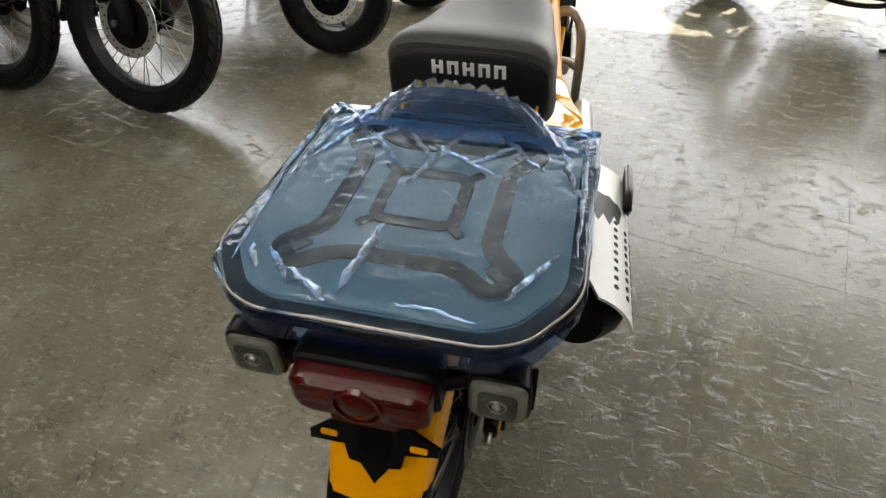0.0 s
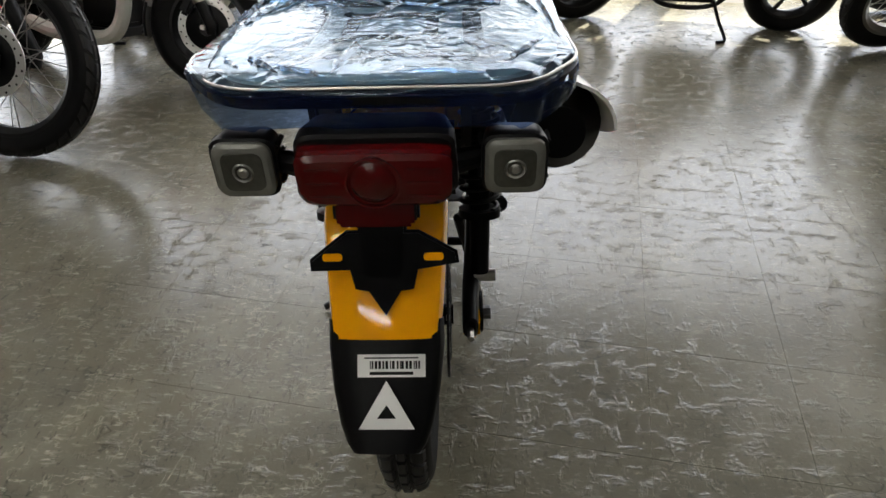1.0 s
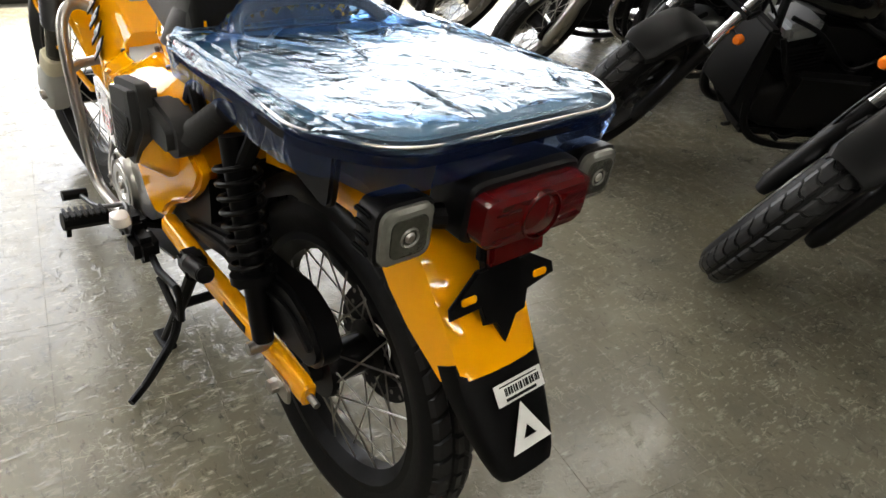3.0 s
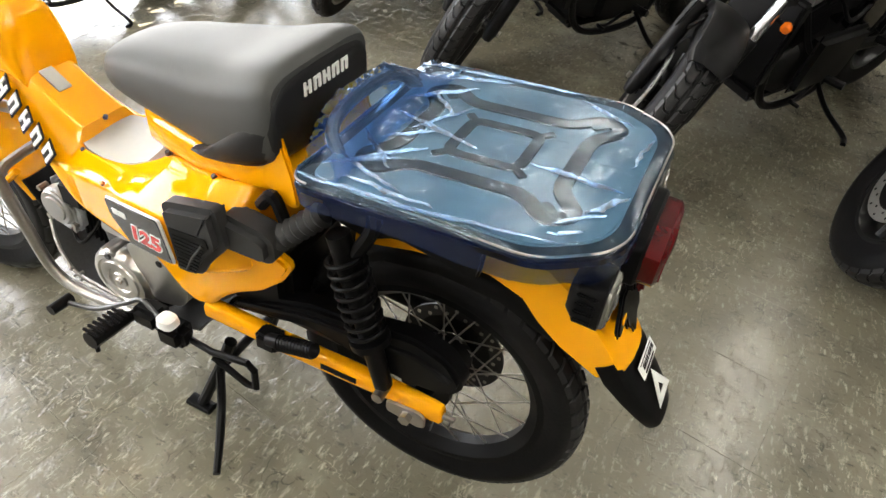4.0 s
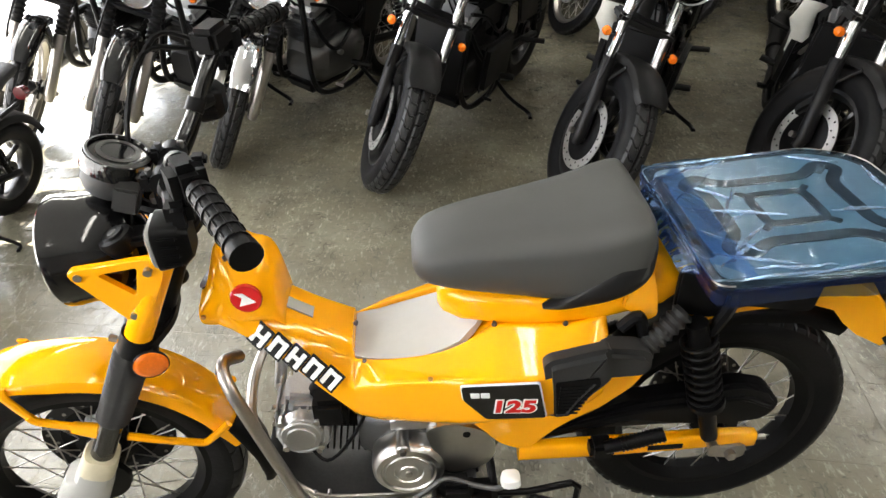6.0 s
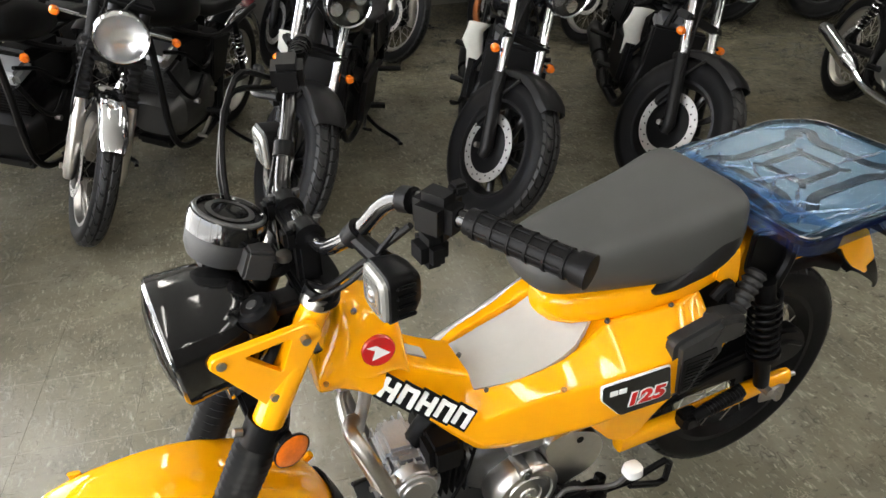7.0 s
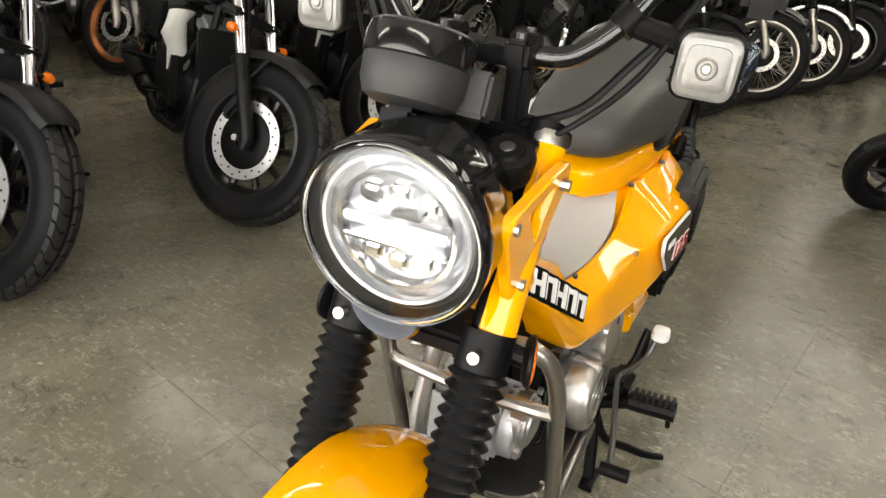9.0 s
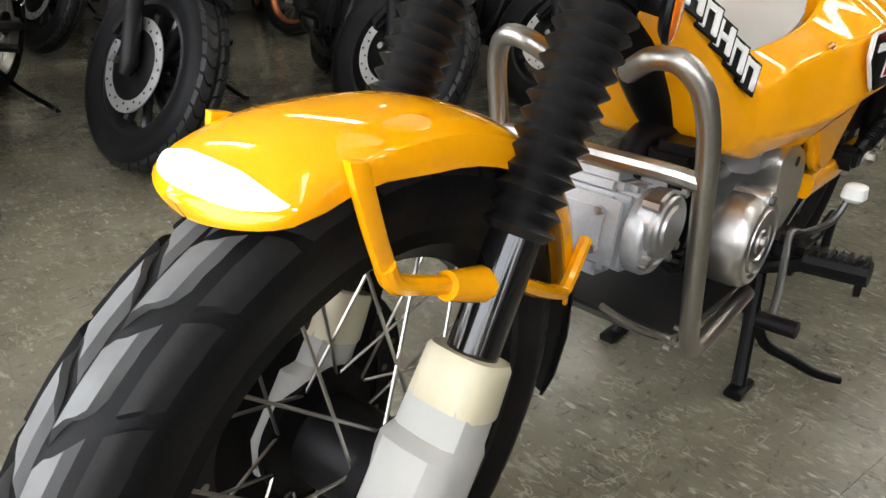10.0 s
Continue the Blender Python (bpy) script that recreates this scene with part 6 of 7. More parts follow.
def moto(m, label, kind, steer=22, rims=None):
    """A parked motorcycle, front axle over the origin, heading +x."""
    S = dict(
        bobber=dict(r=0.318, w=0.128, rim=0.210, wires=0, cast=10, disc=0.148, L=1.49, rake=0.53, fw=0.10, leg=SATIN, tube=CHROME, legz=0.60, topz=0.93, fender=SATIN, fspan=(58, 128), tank=GLOSS, lamp=0.095, lampm=GLOSS, seat=0.69, lugs=40, fh=0.02),
        classic=dict(r=0.315, w=0.092, rim=0.235, wires=36, cast=0, disc=0.12, L=1.36, rake=0.47, fw=0.092, leg=STEEL, tube=SATIN, legz=0.58, topz=0.92, fender=CHROME, fspan=(45, 150), tank=SATIN, lamp=0.105, lampm=CHROME, seat=0.79, lugs=30, fh=0.03),
        scrambler=dict(r=0.325, w=0.085, rim=0.25, wires=36, cast=0, disc=0.12, L=1.38, rake=0.50, fw=0.095, leg=STEEL, tube=SATIN, legz=0.60, topz=0.95, fender=GLOSS, fspan=(50, 130), tank=SATIN, lamp=0.08, lampm=GLOSS, seat=0.82, lugs=30, fh=0.04),
        naked=dict(r=0.290, w=0.125, rim=0.190, wires=0, cast=5, disc=0.14, L=1.36, rake=0.45, fw=0.10, leg=SATIN, tube=OLIVE, legz=0.40, topz=0.90, fender=GREYP, fspan=(75, 165), tank=RED, lamp=0.075, lampm=GLOSS, seat=0.80, lugs=30, fh=0.025),
        trail=dict(r=0.335, w=0.085, rim=0.265, wires=36, cast=0, disc=0.125, L=1.42, rake=0.50, fw=0.10, leg=SATIN, tube=SATIN, legz=0.55, topz=0.95, fender=GREYP, fspan=(60, 140), tank=RED, lamp=0.07, lampm=GLOSS, seat=0.86, lugs=34, fh=0.10, tread="trail"),
    )[kind]
    b = empty("motorcycle", label, "motorcycle", "parked motorcycles", m)
    r, L, fw, rk = S["r"], S["L"], S["fw"], S["rake"]
    rimm = rims or (RIMBLACK if kind in ("bobber", "naked", "trail") else STEEL)
    wheel(b, "rear_wheel", (-L, 0, r), r, S["w"] * 1.15, S["rim"], wires=S["wires"], cast=S["cast"], disc=0.11, side=-1, lugs=S["lugs"], rim_mat=rimm, tread=S.get("tread", "road"))

    def fx(z):
        return (r - z) * rk + 0.0

    off = 0.03
    axis, at = Vector((-rk, 0, 1)).normalized(), Vector((fx(0.85) + off - 0.05, 0, 0.85))
    T = Matrix.Translation(at) @ Matrix.Rotation(radians(steer), 4, axis) @ Matrix.Translation(-at)

    def turned(name, bm, mat, parent, label=""):
        return part(name, moved(bm, T), mat, parent, label)

    wheel(b, "front_wheel", (0, 0, r), r, S["w"], S["rim"], T, wires=S["wires"], cast=S["cast"], disc=S["disc"], side=-1, lugs=S["lugs"], rim_mat=rimm, tread=S.get("tread", "road"))
    for s in (1, -1):
        y = s * fw
        turned("fork_leg", tube([(off, y, r - 0.03), (off, y, r + 0.01), (fx(S["legz"]) + off, y, S["legz"])], [0.02, 0.028, 0.027], 14, smooth=False), S["leg"], b)
        turned("fork_tube", tube([(fx(S["legz"]) + off, y, S["legz"]), (fx(S["topz"]) + off, y, S["topz"])], [0.021 if kind != "naked" else 0.03, 0.021 if kind != "naked" else 0.031], 14, smooth=False), S["tube"], b)
        if kind in ("classic", "scrambler"):
            turned("fork_boot", bellows((fx(0.80) + off, y, 0.80), (fx(S["legz"]) + off, y, S["legz"]), 0.034, 0.03, 9, 14), SATIN, b)
        turned("axle_end", cyl((0, s * (fw - 0.03), r), (0, s * (fw + 0.035), r), 0.012, seg=10), STEEL, b)
        ind = turned("indicator", lathe([(0, 0.022), (0.012, 0.019), (0.018, 0.009), (0.018, -0.006), (0.012, -0.016), (0, -0.018)], 18, "x", (fx(0.70 if kind == "bobber" else 0.86) + off + 0.02, s * (fw + (0.06 if kind == "bobber" else 0.13)), 0.68 if kind == "bobber" else 0.86)), ORANGE, b, "round amber indicator")
        turned("stalk", cyl((fx(0.86) + off if kind != "bobber" else fx(0.69) + off, s * fw, 0.68 if kind == "bobber" else 0.86), (fx(0.86) + off if kind != "bobber" else fx(0.69) + off + 0.015, s * (fw + (0.05 if kind == "bobber" else 0.115)), 0.68 if kind == "bobber" else 0.86), 0.007, seg=8), CHROME if kind == "classic" else BLACK, ind)
        bz = 1.04 if kind == "bobber" else 1.06
        turned("handlebar", tube([(fx(0.95), 0, 0.97), (fx(0.97), s * 0.10, 0.99), (fx(1.0) - 0.03, s * 0.20, bz), (fx(1.0) - 0.09, s * 0.32, bz + 0.01), (fx(1.0) - 0.15, s * 0.40, bz)], 0.011, 8), BLACK, b)
        turned("grip", cyl((fx(1.0) - 0.085, s * 0.30, bz + 0.008), (fx(1.0) - 0.155, s * 0.415, bz), 0.018, seg=10), BLACK, b)
        turned("switch_box", box((fx(1.0) - 0.07, s * 0.27, bz + 0.005), (0.05, 0.05, 0.06), 0.012), BLACK, b)
        part("frame_tube", tube([(-0.42, s * 0.03, 0.86), (-0.44, s * 0.07, 0.60), (-0.47, s * 0.11, 0.30), (-0.60, s * 0.13, 0.20), (-0.90, s * 0.13, 0.22), (-1.0, s * 0.11, 0.42), (-1.02, s * 0.10, 0.62)], 0.016, 8), SATIN, b)
        part("seat_tube", tube([(-0.45, s * 0.05, 0.84), (-0.70, s * 0.09, 0.72), (-1.0, s * 0.11, 0.64), (-L - 0.1, s * 0.10, 0.68)], 0.014, 8), SATIN, b)
        part("swing_arm", tube([(-0.98, s * 0.10, 0.36), (-L, s * 0.105, r)], [0.026, 0.02], 8, smooth=False), SATIN, b)
        sh = part("shock_absorber", cyl((-L + 0.1, s * 0.125, r + 0.06), (-L + 0.22, s * 0.125, 0.66), 0.017, seg=10), BLACK, b)
        part("spring", coil((-L + 0.12, s * 0.125, r + 0.12), (-L + 0.21, s * 0.125, 0.62), 0.028, 0.005, 7, 5), CHROME if kind == "classic" else BLACK, sh)
        part("foot_peg", cyl((-0.75, s * 0.15, 0.33), (-0.77, s * 0.26, 0.34), 0.016, seg=8), BLACK, b)
        part("side_cover", plate(round_outline([(-0.86, 0.66), (-1.06, 0.64), (-1.0, 0.44), (-0.86, 0.42)], 0.03), 0.02, "xz", s * 0.125, 0.006), S["tank"] if kind != "naked" else SATIN, b)
    turned("caliper", box((off - 0.02 - 0.09, -0.085, r + 0.10), (0.05, 0.05, 0.11), 0.014, pose(0, 0, 0, 0, 25, 0)), SATIN, b)
    turned("brake_hose", tube([(-0.10, -0.085, r + 0.14), (-0.06, -0.12, 0.55), (-0.16, -0.10, 0.78), (-0.24, -0.05, 0.95)], 0.005, 6), BLACK, b)
    turned("top_bridge", box((fx(0.95) + off - 0.02, 0, 0.945), (0.09, fw * 2 + 0.07, 0.03), 0.01), SATIN, b)
    turned("bottom_bridge", box((fx(0.74) + off - 0.02, 0, 0.74), (0.09, fw * 2 + 0.07, 0.035), 0.01), SATIN, b)
    turned("steering_stem", cyl((fx(0.95) - 0.04, 0, 0.95), (fx(0.72) - 0.04, 0, 0.72), 0.035, seg=12), SATIN, b)
    a0, a1 = S["fspan"]
    rf = r + S["fh"]
    fe = turned("front_fender", shell([(rf * math.cos(radians(a)), r + rf * math.sin(radians(a)), a, S["w"] * (0.56 if a0 + 4 < a < a1 - 4 else 0.44), 0.035) for a in np.linspace(a0, a1, 12)], S["w"] * 0.56, 0.035), S["fender"], b)
    for s in (1, -1):
        turned("fender_stay", tube([(rf * math.cos(radians((a0 + a1) / 2)), s * S["w"] * 0.57, r + rf * math.sin(radians((a0 + a1) / 2)) - 0.03), (fx(r + 0.2) + off, s * (fw - 0.015), r + 0.20)], 0.008, 6, smooth=False), S["fender"] if kind != "naked" else SATIN, fe)
    if kind == "naked":
        turned("fender_flap", shell([(rf * math.cos(radians(a)), r + rf * math.sin(radians(a)), a, S["w"] * 0.56, 0.02) for a in (162, 172, 182, 192)], 0.05, 0.02), SATIN, fe)
    # headlight
    lx, lz, lr = fx(0.86) + off + 0.12, 0.86, S["lamp"]
    if kind == "bobber":
        lx, lz = -0.09, 0.985
    hl = turned("headlight", lathe([(0, -0.10), (lr * 0.6, -0.09), (lr * 0.95, -0.04), (lr, 0.0), (lr * 0.97, 0.012), (lr * 0.9, 0.006)], 28, "x", (lx, 0, lz)), S["lampm"], b, "round headlight")
    turned("rim", lathe([(lr * 0.98, 0.008), (lr * 0.93, 0.016), (lr * 0.88, 0.01)], 28, "x", (lx, 0, lz)), CHROME, hl)
    turned("reflector", lathe([(0, -0.03), (lr * 0.5, -0.022), (lr * 0.9, 0.006)], 28, "x", (lx, 0, lz)), REFL if kind != "bobber" else GLOSS, hl)
    turned("lens", lathe([(0, 0.022), (lr * 0.5, 0.018), (lr * 0.9, 0.008)], 28, "x", (lx, 0, lz)), CLEAR, hl)
    if kind == "bobber":
        for u, v in ((-1, -1), (1, -1), (-1, 1), (1, 1)):
            turned("led_cell", lathe([(0, 0.008), (lr * 0.26, 0.006), (lr * 0.28, -0.01)], 14, "x", (lx, u * lr * 0.38, lz + v * lr * 0.38)), REFL, hl)
    turned("meter", lathe([(0, -0.03), (0.04, -0.025), (0.045, 0.012), (0.04, 0.02), (0, 0.02)], 22, "z", (fx(0.98) + 0.03, 0, 1.0)), BLACK, b)
    # tank, seat, tail
    th = 0.80 if kind == "bobber" else 0.86
    part("fuel_tank", slab([((-0.36, 0, th + 0.03), 0.05, 0.045, 0), ((-0.42, 0, th + 0.03), 0.11, 0.085, 0), ((-0.55, 0, th + 0.02), 0.145, 0.11, 0), ((-0.72, 0, th - 0.02), 0.13, 0.095, 0), ((-0.85, 0, th - 0.06), 0.08, 0.06, 0), ((-0.89, 0, th - 0.07), 0.04, 0.035, 0)], 24, 2.8), S["tank"], b)
    sz = S["seat"]
    part("seat", slab([((-0.82, 0, sz + 0.02), 0.06, 0.03, 0), ((-0.92, 0, sz - 0.01), 0.12, 0.045, 0), ((-1.1, 0, sz - 0.01), 0.15, 0.05, 0), ((-1.28, 0, sz + 0.01), 0.13, 0.055, 0), ((-1.42, 0, sz + 0.03), 0.09, 0.04, 0)] + ([] if kind == "bobber" else [((-1.55, 0, sz + 0.05), 0.07, 0.03, 0)]), 20, 3.2), SEATSIDE, b)
    part("rear_fender", shell([(-L + (r + 0.05) * math.cos(radians(a)), r + (r + 0.05) * math.sin(radians(a)), a) for a in range(60, 165, 12)], S["w"] * 0.66, 0.05), SATIN if kind != "classic" else CHROME, b)
    part("tail_light", lathe([(0, -0.03), (0.035, -0.02), (0.04, 0.03), (0, 0.03)], 16, "x", (-L - 0.28, 0, 0.66)), LENSRED, b)
    # engine
    metal = DARKMETAL if kind == "classic" else SATIN
    eng = part("engine", rings([oval((x, 0, z), (0, 1, 0), (0, 0, 1), w, h, 20, 4) for x, z, w, h in ((-0.50, 0.34, 0.09, 0.07), (-0.56, 0.36, 0.14, 0.11), (-0.75, 0.37, 0.15, 0.12), (-0.88, 0.38, 0.13, 0.11), (-0.94, 0.38, 0.08, 0.07))]), metal, b)
    for s in (1, -1):
        part("engine_cover", lathe([(0, 0.045), (0.05, 0.045), (0.075, 0.035), (0.085, 0.02), (0.085, 0)], 28, "y", (-0.66 if s > 0 else -0.72, 0, 0.34)) if s > 0 else moved(lathe([(0, 0.045), (0.05, 0.045), (0.085, 0.035), (0.095, 0.02), (0.095, 0)], 28, "y"), Matrix.Translation((-0.74, -0.14, 0.36)) @ Matrix.Rotation(math.pi, 4, "Z")), ALU if kind in ("classic", "scrambler") else DARKMETAL, eng)
    CY = Matrix.Translation((-0.60, 0, 0.48)) @ Matrix.Rotation(radians(18), 4, "Y")
    part("cylinder", moved(box((0, 0, 0.07), (0.13, 0.17, 0.16), 0.02), CY), metal, eng)
    for k in range(8):
        part("fin", moved(box((0, 0, 0.005 + 0.016 * k), (0.17, 0.21, 0.006), 0.002), CY), metal, eng)
    part("cylinder_head", moved(box((0, 0, 0.175), (0.14, 0.18, 0.07), 0.02), CY), ALUDULL if kind != "classic" else ALU, eng)
    part("exhaust_pipe", tube([(-0.53, -0.06, 0.58), (-0.42, -0.10, 0.52), (-0.40, -0.14, 0.34), (-0.50, -0.16, 0.22), (-0.80, -0.17, 0.21), (-1.0, -0.17, 0.25)], 0.02 if kind not in ("naked", "trail") else 0.036, 10), CHROME if kind == "classic" else FOAM if kind in ("naked", "trail") else SATIN, b)
    sil = part("silencer", tube([(-0.98, -0.17, 0.25), (-1.06, -0.175, 0.27), (-1.45, -0.185, 0.36), (-1.50, -0.185, 0.37)], [0.022, 0.048, 0.05, 0.035], 16, smooth=False), CHROME if kind == "classic" else SATIN, b)
    part("heat_shield", tube([(-1.10, -0.19, 0.295), (-1.40, -0.20, 0.365)], [0.044, 0.046], 14, smooth=False), CHROME if kind != "bobber" else SATIN, sil)
    if kind == "bobber":
        for s in (1, -1):
            part("side_case", box((-0.70, s * 0.165, 0.42), (0.34, 0.05, 0.24), 0.03), SATIN, b)
            part("passenger_peg", cyl((-1.12, s * 0.14, 0.40), (-1.15, s * 0.27, 0.42), 0.015, seg=8), BLACK, b)
            part("rear_cowl", plate(round_outline([(-0.95, 0.70), (-1.55, 0.62), (-1.45, 0.48), (-1.05, 0.50)], 0.04), 0.03, "xz", s * 0.13, 0.008), SATIN, b)
        part("radiator", box((-0.40, 0, 0.50), (0.05, 0.26, 0.32), 0.01), SATIN, b)
        part("cloth_wrap", rings([oval((-0.50 - 0.06 * t, -0.17 - 0.02 * math.sin(3 * t), 0.70 - 0.14 * t), (1, 0, 0.3), (0, 1, 0), 0.05 - 0.012 * t + 0.008 * math.sin(7 * t), 0.045 + 0.006 * math.cos(9 * t), 12) for t in (0, 0.3, 0.7, 1.1, 1.5, 1.8)]), FOAM, b, "pale cloth wrapped round a part")
        part("lever", tube([(-0.72, -0.18, 0.30), (-0.60, -0.20, 0.27), (-0.55, -0.23, 0.28)], 0.008, 6), BLACK, b)
    if kind in ("naked", "trail"):
        for s in (1, -1):
            part("shroud", plate(round_outline([(-0.30, 0.80), (-0.36, 0.62), (-0.50, 0.60), (-0.62, 0.74), (-0.50, 0.86)], 0.03), 0.025, "xz", s * 0.15, 0.008), S["tank"], b)
        turned("foam_wrap", tube([(fx(0.78) + off + 0.01, -fw, 0.78), (fx(0.52) + off + 0.01, -fw, 0.52)], [0.036, 0.040], 12, smooth=False), FOAM, b, "pale wrap round a fork leg")
    part("side_stand", tube([(-0.88, 0.12, 0.25), (-0.93, 0.21, 0.15), (-0.98, 0.32, 0.078), (-0.93, 0.355, 0.075)], 0.011, 8), BLACK, b)
    for k, (y0, z0) in enumerate(((0.03, 0.96), (-0.04, 0.94), (0.06, 0.92))):
        part("cable", tube([(fx(1.0) - 0.05, 0.24 - 0.2 * k, 1.03), (fx(0.95) + 0.08, 0.15 - 0.12 * k, 1.0), (fx(0.9) + 0.03, y0, z0 - 0.1), (-0.42, y0, 0.68)], 0.0045, 6), BLACK, b)
    part("wiring", tube([(-0.45, 0.10, 0.70), (-0.58, 0.13, 0.66), (-0.75, 0.14, 0.55), (-0.90, 0.12, 0.60)], 0.009, 6), BLACK, b)
    part("battery_box", box((-0.94, 0, 0.52), (0.24, 0.22, 0.26), 0.03), SATIN, b)
    part("air_box", box((-0.74, 0, 0.62), (0.34, 0.19, 0.2), 0.04), SATIN, b)
    part("belly_cover", box((-0.70, 0, 0.235), (0.42, 0.2, 0.07), 0.025), SATIN, b)
    for s in (1, -1):
        part("engine_hose", tube([(-0.46, s * 0.10, 0.62), (-0.52, s * 0.15, 0.50), (-0.60, s * 0.165, 0.46), (-0.72, s * 0.15, 0.52)], 0.011, 8), BLACK, b)
        part("engine_bolt", cyl((-0.62, s * 0.15, 0.43), (-0.62, s * 0.175, 0.43), 0.014, seg=8), STEEL, eng)
        part("engine_bolt", cyl((-0.82, s * 0.14, 0.42), (-0.82, s * 0.165, 0.42), 0.012, seg=8), STEEL, eng)
        part("foot_lever", tube([(-0.74, s * 0.17, 0.30), (-0.62, s * 0.19, 0.27), (-0.55, s * 0.20, 0.29), (-0.55, s * 0.24, 0.29)], 0.008, 6), STEEL if kind == "classic" else BLACK, b)
    return b


def parked(x, y, yaw, lean=11, size=1.0):
    return Matrix.Translation((x, y, 0)) @ Matrix.Rotation(radians(yaw), 4, "Z") @ Matrix.Rotation(radians(-lean), 4, "X") @ Matrix.Scale(size, 4)


bob = moto(parked(0.875, -1.68, 63), "black bobber motorcycle with fat front tyre", "bobber", 36)
for x, y, yaw in [(0.04, -1.46, 64), (-0.80, -1.37, 65)]:
    copy_thing(bob, parked(x, y, yaw))
classic = moto(parked(1.645, -1.95, 60), "classic motorcycle with chrome mudguard and round headlight", "classic", 40)
scr = moto(parked(2.20, -1.92, 66), "scrambler motorcycle with wire wheels and black mudguard", "scrambler", 36)
copy_thing(scr, parked(2.74, -2.2, 68))
trail = moto(parked(1.2, 1.57, -115), "dark trail motorcycle with wire wheels and pale wrapped pipe", "trail")
naked = moto(parked(1.79, 1.056, -108, 11, 0.85), "small red naked motorcycle with olive fork tubes", "naked")
for x, y, yaw in [(2.30, 0.838, -106), (2.76, 0.757, -98), (2.70, -0.55, 80)]:
    copy_thing(naked, parked(x, y, yaw, 11, 0.85))
copy_thing(trail, parked(1.2, 2.26, -118))
copy_thing(naked, parked(-1.78, 0.70, -95, 11, 0.85))
for i, (x, y) in enumerate([(-2.05, -0.74), (-2.85, -0.46), (-3.5, -0.22), (-4.15, 0.02), (-4.8, 0.25), (-5.5, 0.5), (-6.2, 0.75), (-6.9, 1.0)]):
    copy_thing(classic if i in (0, 3) else bob if i in (1, 4, 6) else scr, parked(x, y, 65))

moto(parked(-1.13, -3.93, 70), "scrambler motorcycle with bronze wheel rims", "scrambler", 36, BRONZE)
for i, x in enumerate((-6.6, -5.7, -4.9, -4.1, -3.3, -2.5, -1.85, -0.3, 0.5, 1.35, 2.1, 2.85)):
    copy_thing((bob, scr, scr, bob, bob)[i % 5], parked(x, -3.72 - 0.15 * (i % 3) + 0.12 * max(0, -x - 3), 67 + 5 * (i % 2)))

# ---- outdoors, through the shop windows ----
ORANGEP = material("cone_orange", (0.85, 0.10, 0.02), 0.5, grain=0.05, scale=50)
cone = empty("traffic_cone", "tall orange traffic cone with a square base", "traffic cone", m=pose(3.80, 0.57, -0.06))
part("cone_body", lathe([(0.14, 0.03), (0.04, 0.90), (0.03, 0.915), (0.02, 0.91)], 24, "z"), ORANGEP, cone)
part("cone_base", box((0, 0, 0.015), (0.36, 0.36, 0.03), 0.01), ORANGEP, cone)
part("cone_band", lathe([(0.0867, 0.50), (0.0672, 0.67)], 24, "z"), WHITE, cone)
CARW = material("white_car_paint", (0.74, 0.75, 0.76), 0.2, coat=0.9, grain=0.03, scale=20)
TINT = material("car_window", (0.02, 0.022, 0.025), 0.06, coat=0.5)


def car(m):
    c = empty("car", "parked white car facing the shop", "car", "parked cars", m)
    part("body", rings([oval((x, 0, (a + b) / 2), (0, 1, 0), (0, 0, 1), w, (a - b) / 2, 24, 5) for x, a, b, w in ((2.15, 0.75, 0.38, 0.70), (2.05, 0.85, 0.25, 0.82), (1.2, 0.98, 0.22, 0.87), (-1.4, 1.0, 0.22, 0.87), (-2.1, 0.95, 0.28, 0.80), (-2.2, 0.85, 0.40, 0.70))]), CARW, c)
    part("cabin", rings([oval((x, 0, 0.95 + h / 2), (0, 1, 0), (0, 0, 1), w, h / 2 + 0.02, 20, 5) for x, h, w in ((0.95, 0.06, 0.74), (0.35, 0.50, 0.68), (-0.9, 0.52, 0.68), (-1.6, 0.10, 0.72))]), TINT, c)
    part("roof", rings([oval((x, 0, z), (0, 1, 0), (0, 0, 1), 0.64, 0.03, 16, 4) for x, z in ((0.35, 1.44), (-0.2, 1.49), (-0.9, 1.46))]), CARW, c)
    part("grille", box((2.14, 0, 0.60), (0.06, 1.0, 0.16), 0.03), SATIN, c)
    for k in range(4):
        part("grille_bar", box((2.175, 0, 0.54 + 0.04 * k), (0.012, 0.98, 0.012), 0.003), CHROME, c)
    part("bumper", box((2.12, 0, 0.36), (0.12, 1.45, 0.14), 0.05), GREYP, c)
    for s in (1, -1):
        part("headlight", rings([oval((x, s * 0.62, 0.68), (0, 1, 0), (0, 0, 1), a, b2, 16, 3) for x, a, b2 in ((2.0, 0.16, 0.09), (2.10, 0.15, 0.08), (2.13, 0.11, 0.05))]), REFL, c)
        for x in (1.35, -1.35):
            w = part("wheel", lathe([(0.20, -0.09), (0.31, -0.09), (0.33, -0.06), (0.33, 0.06), (0.31, 0.09), (0.20, 0.09)], 28, "y", (x, s * 0.80, 0.33)), RUBBER, c)
            part("rim", lathe([(0, 0.07 * s), (0.19, 0.06 * s), (0.205, 0.08 * s)], 24, "y", (x, s * 0.80, 0.33)), ALU, w)
    return c


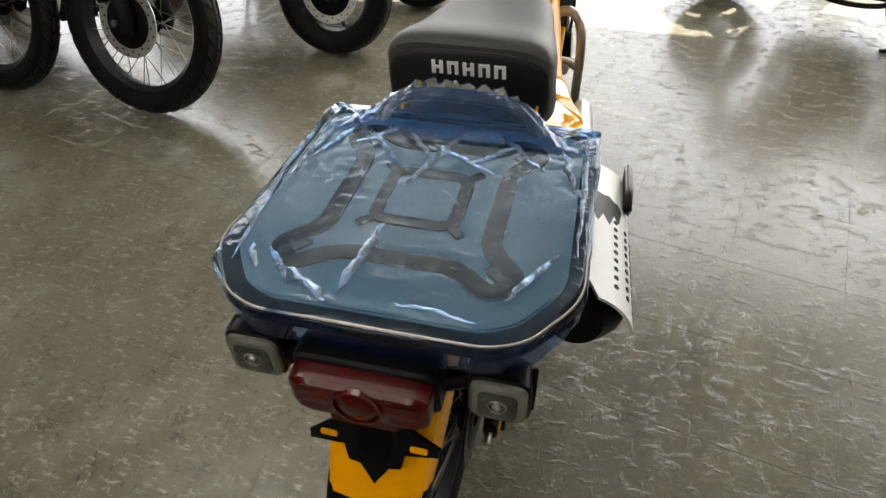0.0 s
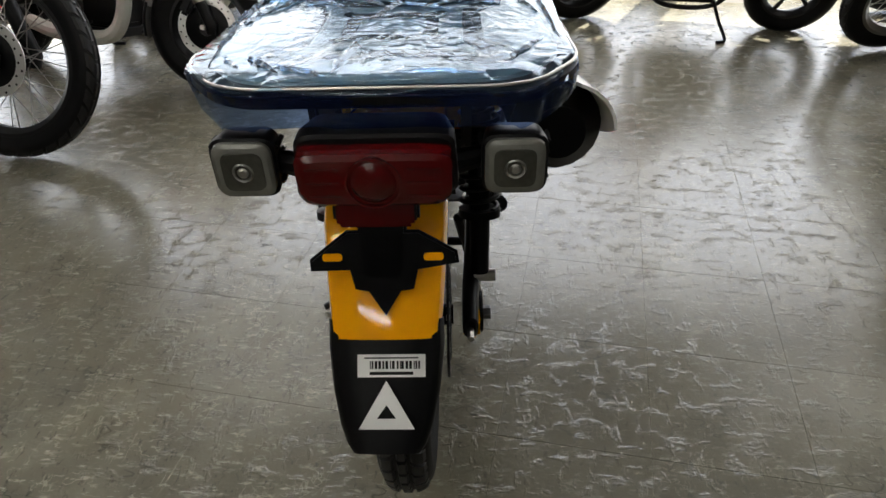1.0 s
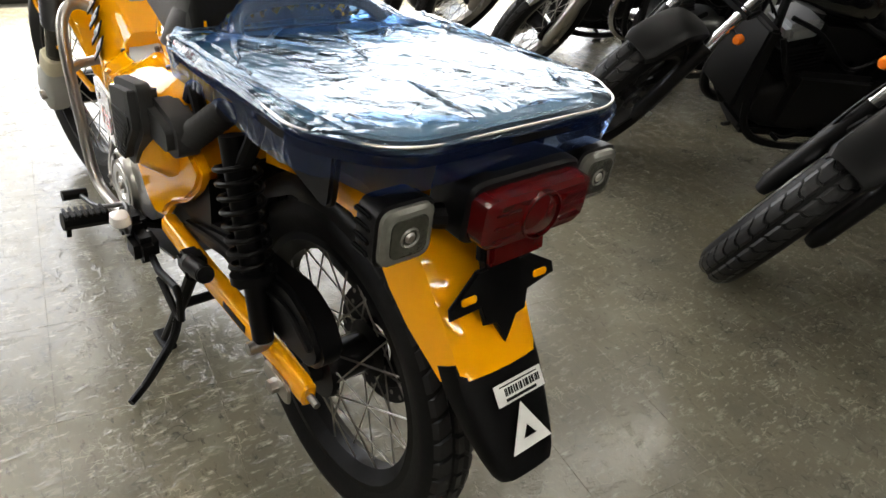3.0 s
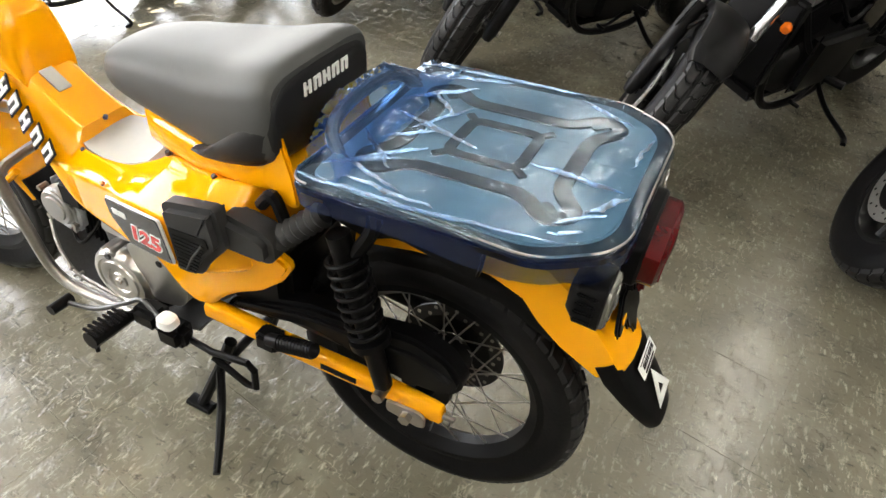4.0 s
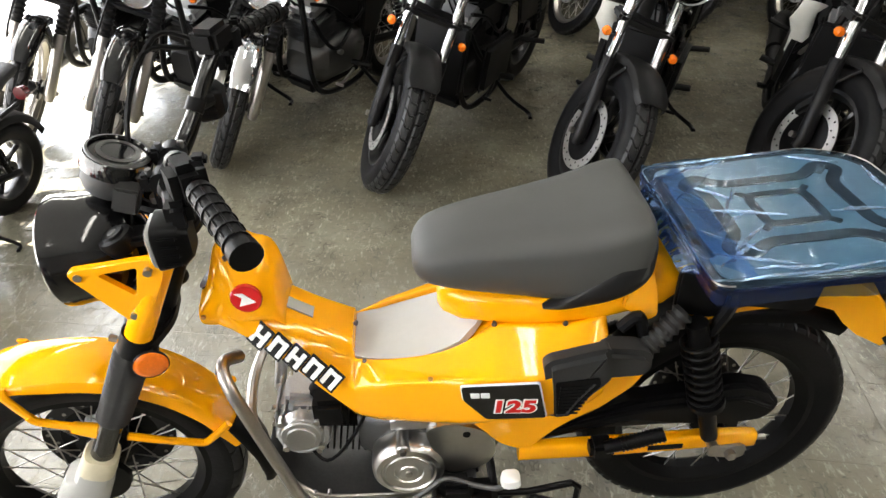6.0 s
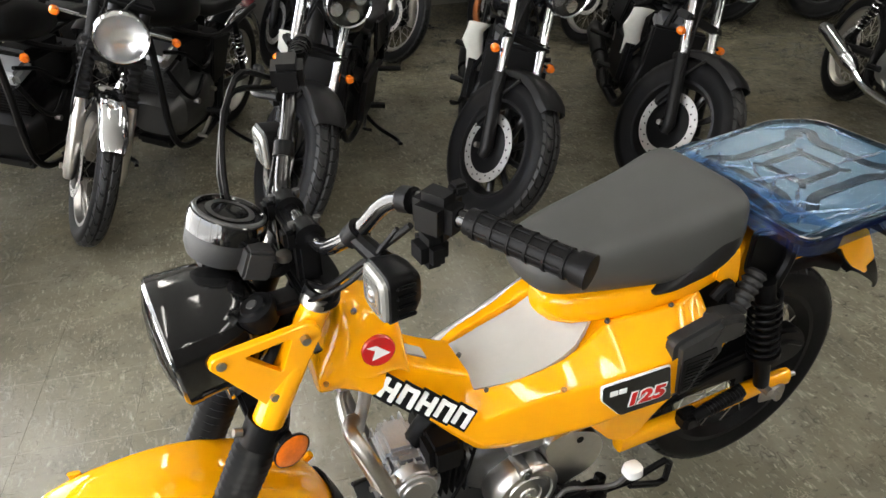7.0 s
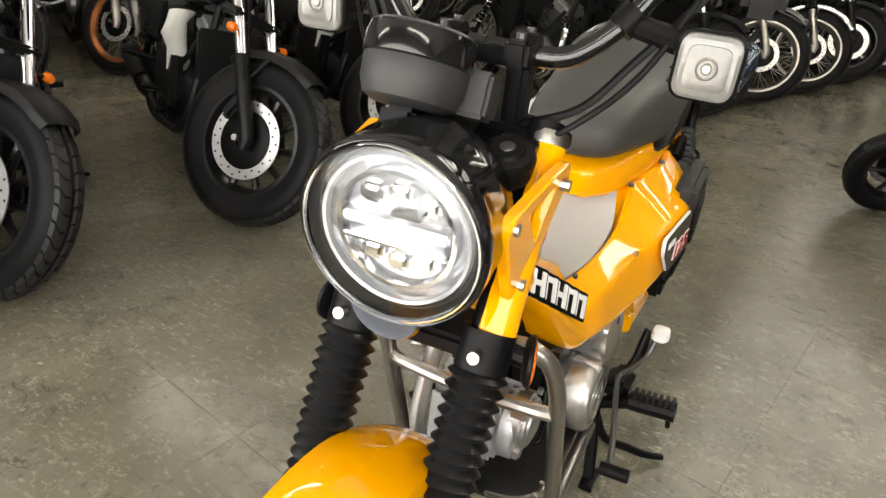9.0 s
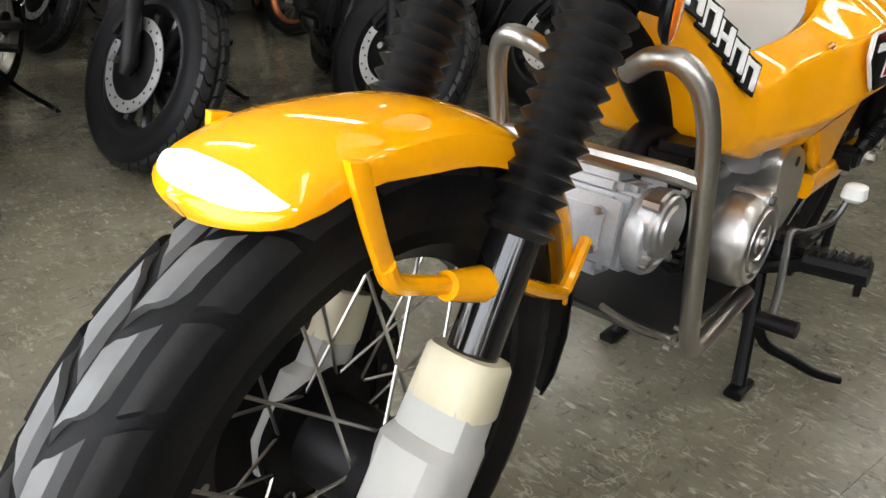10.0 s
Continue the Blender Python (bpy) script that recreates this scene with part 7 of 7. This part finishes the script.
first = car(pose(7.15, 1.25, -0.06, 0, 0, 178))
copy_thing(first, pose(7.6, -1.75, -0.06, 0, 0, 183))
copy_thing(first, pose(7.3, 4.1, -0.06, 0, 0, 180))
tagged(part("far_building", box((24, 0, 3), (2, 60, 6.2), 0.05), material("stucco", (0.55, 0.50, 0.42), 0.85, grain=0.1, scale=3, wear=(0.48, 0.43, 0.36), wear_scale=0.5)), "pale stucco building across the street", "building", kind="structure")


# ---- floor tiles, in a grid turned a little from the walls ----
TILE = 0.308
TURN = radians(-8)
def tile_at(i, j):
    u, v = i * TILE, j * TILE
    return 0.373 + u * math.cos(TURN) - v * math.sin(TURN), 0.122 + u * math.sin(TURN) + v * math.cos(TURN)


tile_mesh = None
rest_v, rest_f = [], []
near = 0
h = TILE / 2 - 0.00018
cells = sorted(((i, j) for i in range(-45, 30) for j in range(-32, 32)), key=lambda c: math.hypot(tile_at(c[0] + 0.5, c[1] + 0.5)[0] - 0.3, tile_at(c[0] + 0.5, c[1] + 0.5)[1] + 0.1))
for i, j in cells:
    x, y = tile_at(i + 0.5, j + 0.5)
    if not (X0 - 0.1 < x < X1 - 0.12 and Y0 - 0.05 < y < Y1 + 0.05):
        continue
    if near < 290:
        if tile_mesh is None:
            first_tile = part("tile", box((0, 0, -0.002), (2 * h, 2 * h, 0.004), 0.0002, seg=1), FLOOR, floor)
            tile_mesh = first_tile.data
            ob = first_tile
        else:
            ob = new("tile", tile_mesh)
            ob.parent = floor
        ob.matrix_local = pose(x, y, 0, 0, 0, -8)
        near += 1
    else:
        k = len(rest_v)
        ca, sa = math.cos(TURN), math.sin(TURN)
        for z in (-0.004, 0.0):
            for a, b in ((-h, -h), (h, -h), (h, h), (-h, h)):
                rest_v.append((x + a * ca - b * sa, y + a * sa + b * ca, z))
        rest_f += [(k + 4, k + 5, k + 6, k + 7)] + [(k + q, k + (q + 1) % 4, k + 4 + (q + 1) % 4, k + 4 + q) for q in range(4)]
me = bpy.data.meshes.new("tiles")
me.from_pydata(rest_v, [], rest_f)
me.materials.append(FLOOR)
far_tiles = new("tiles", me)
far_tiles.parent = floor
tagged(far_tiles, kind="stuff")
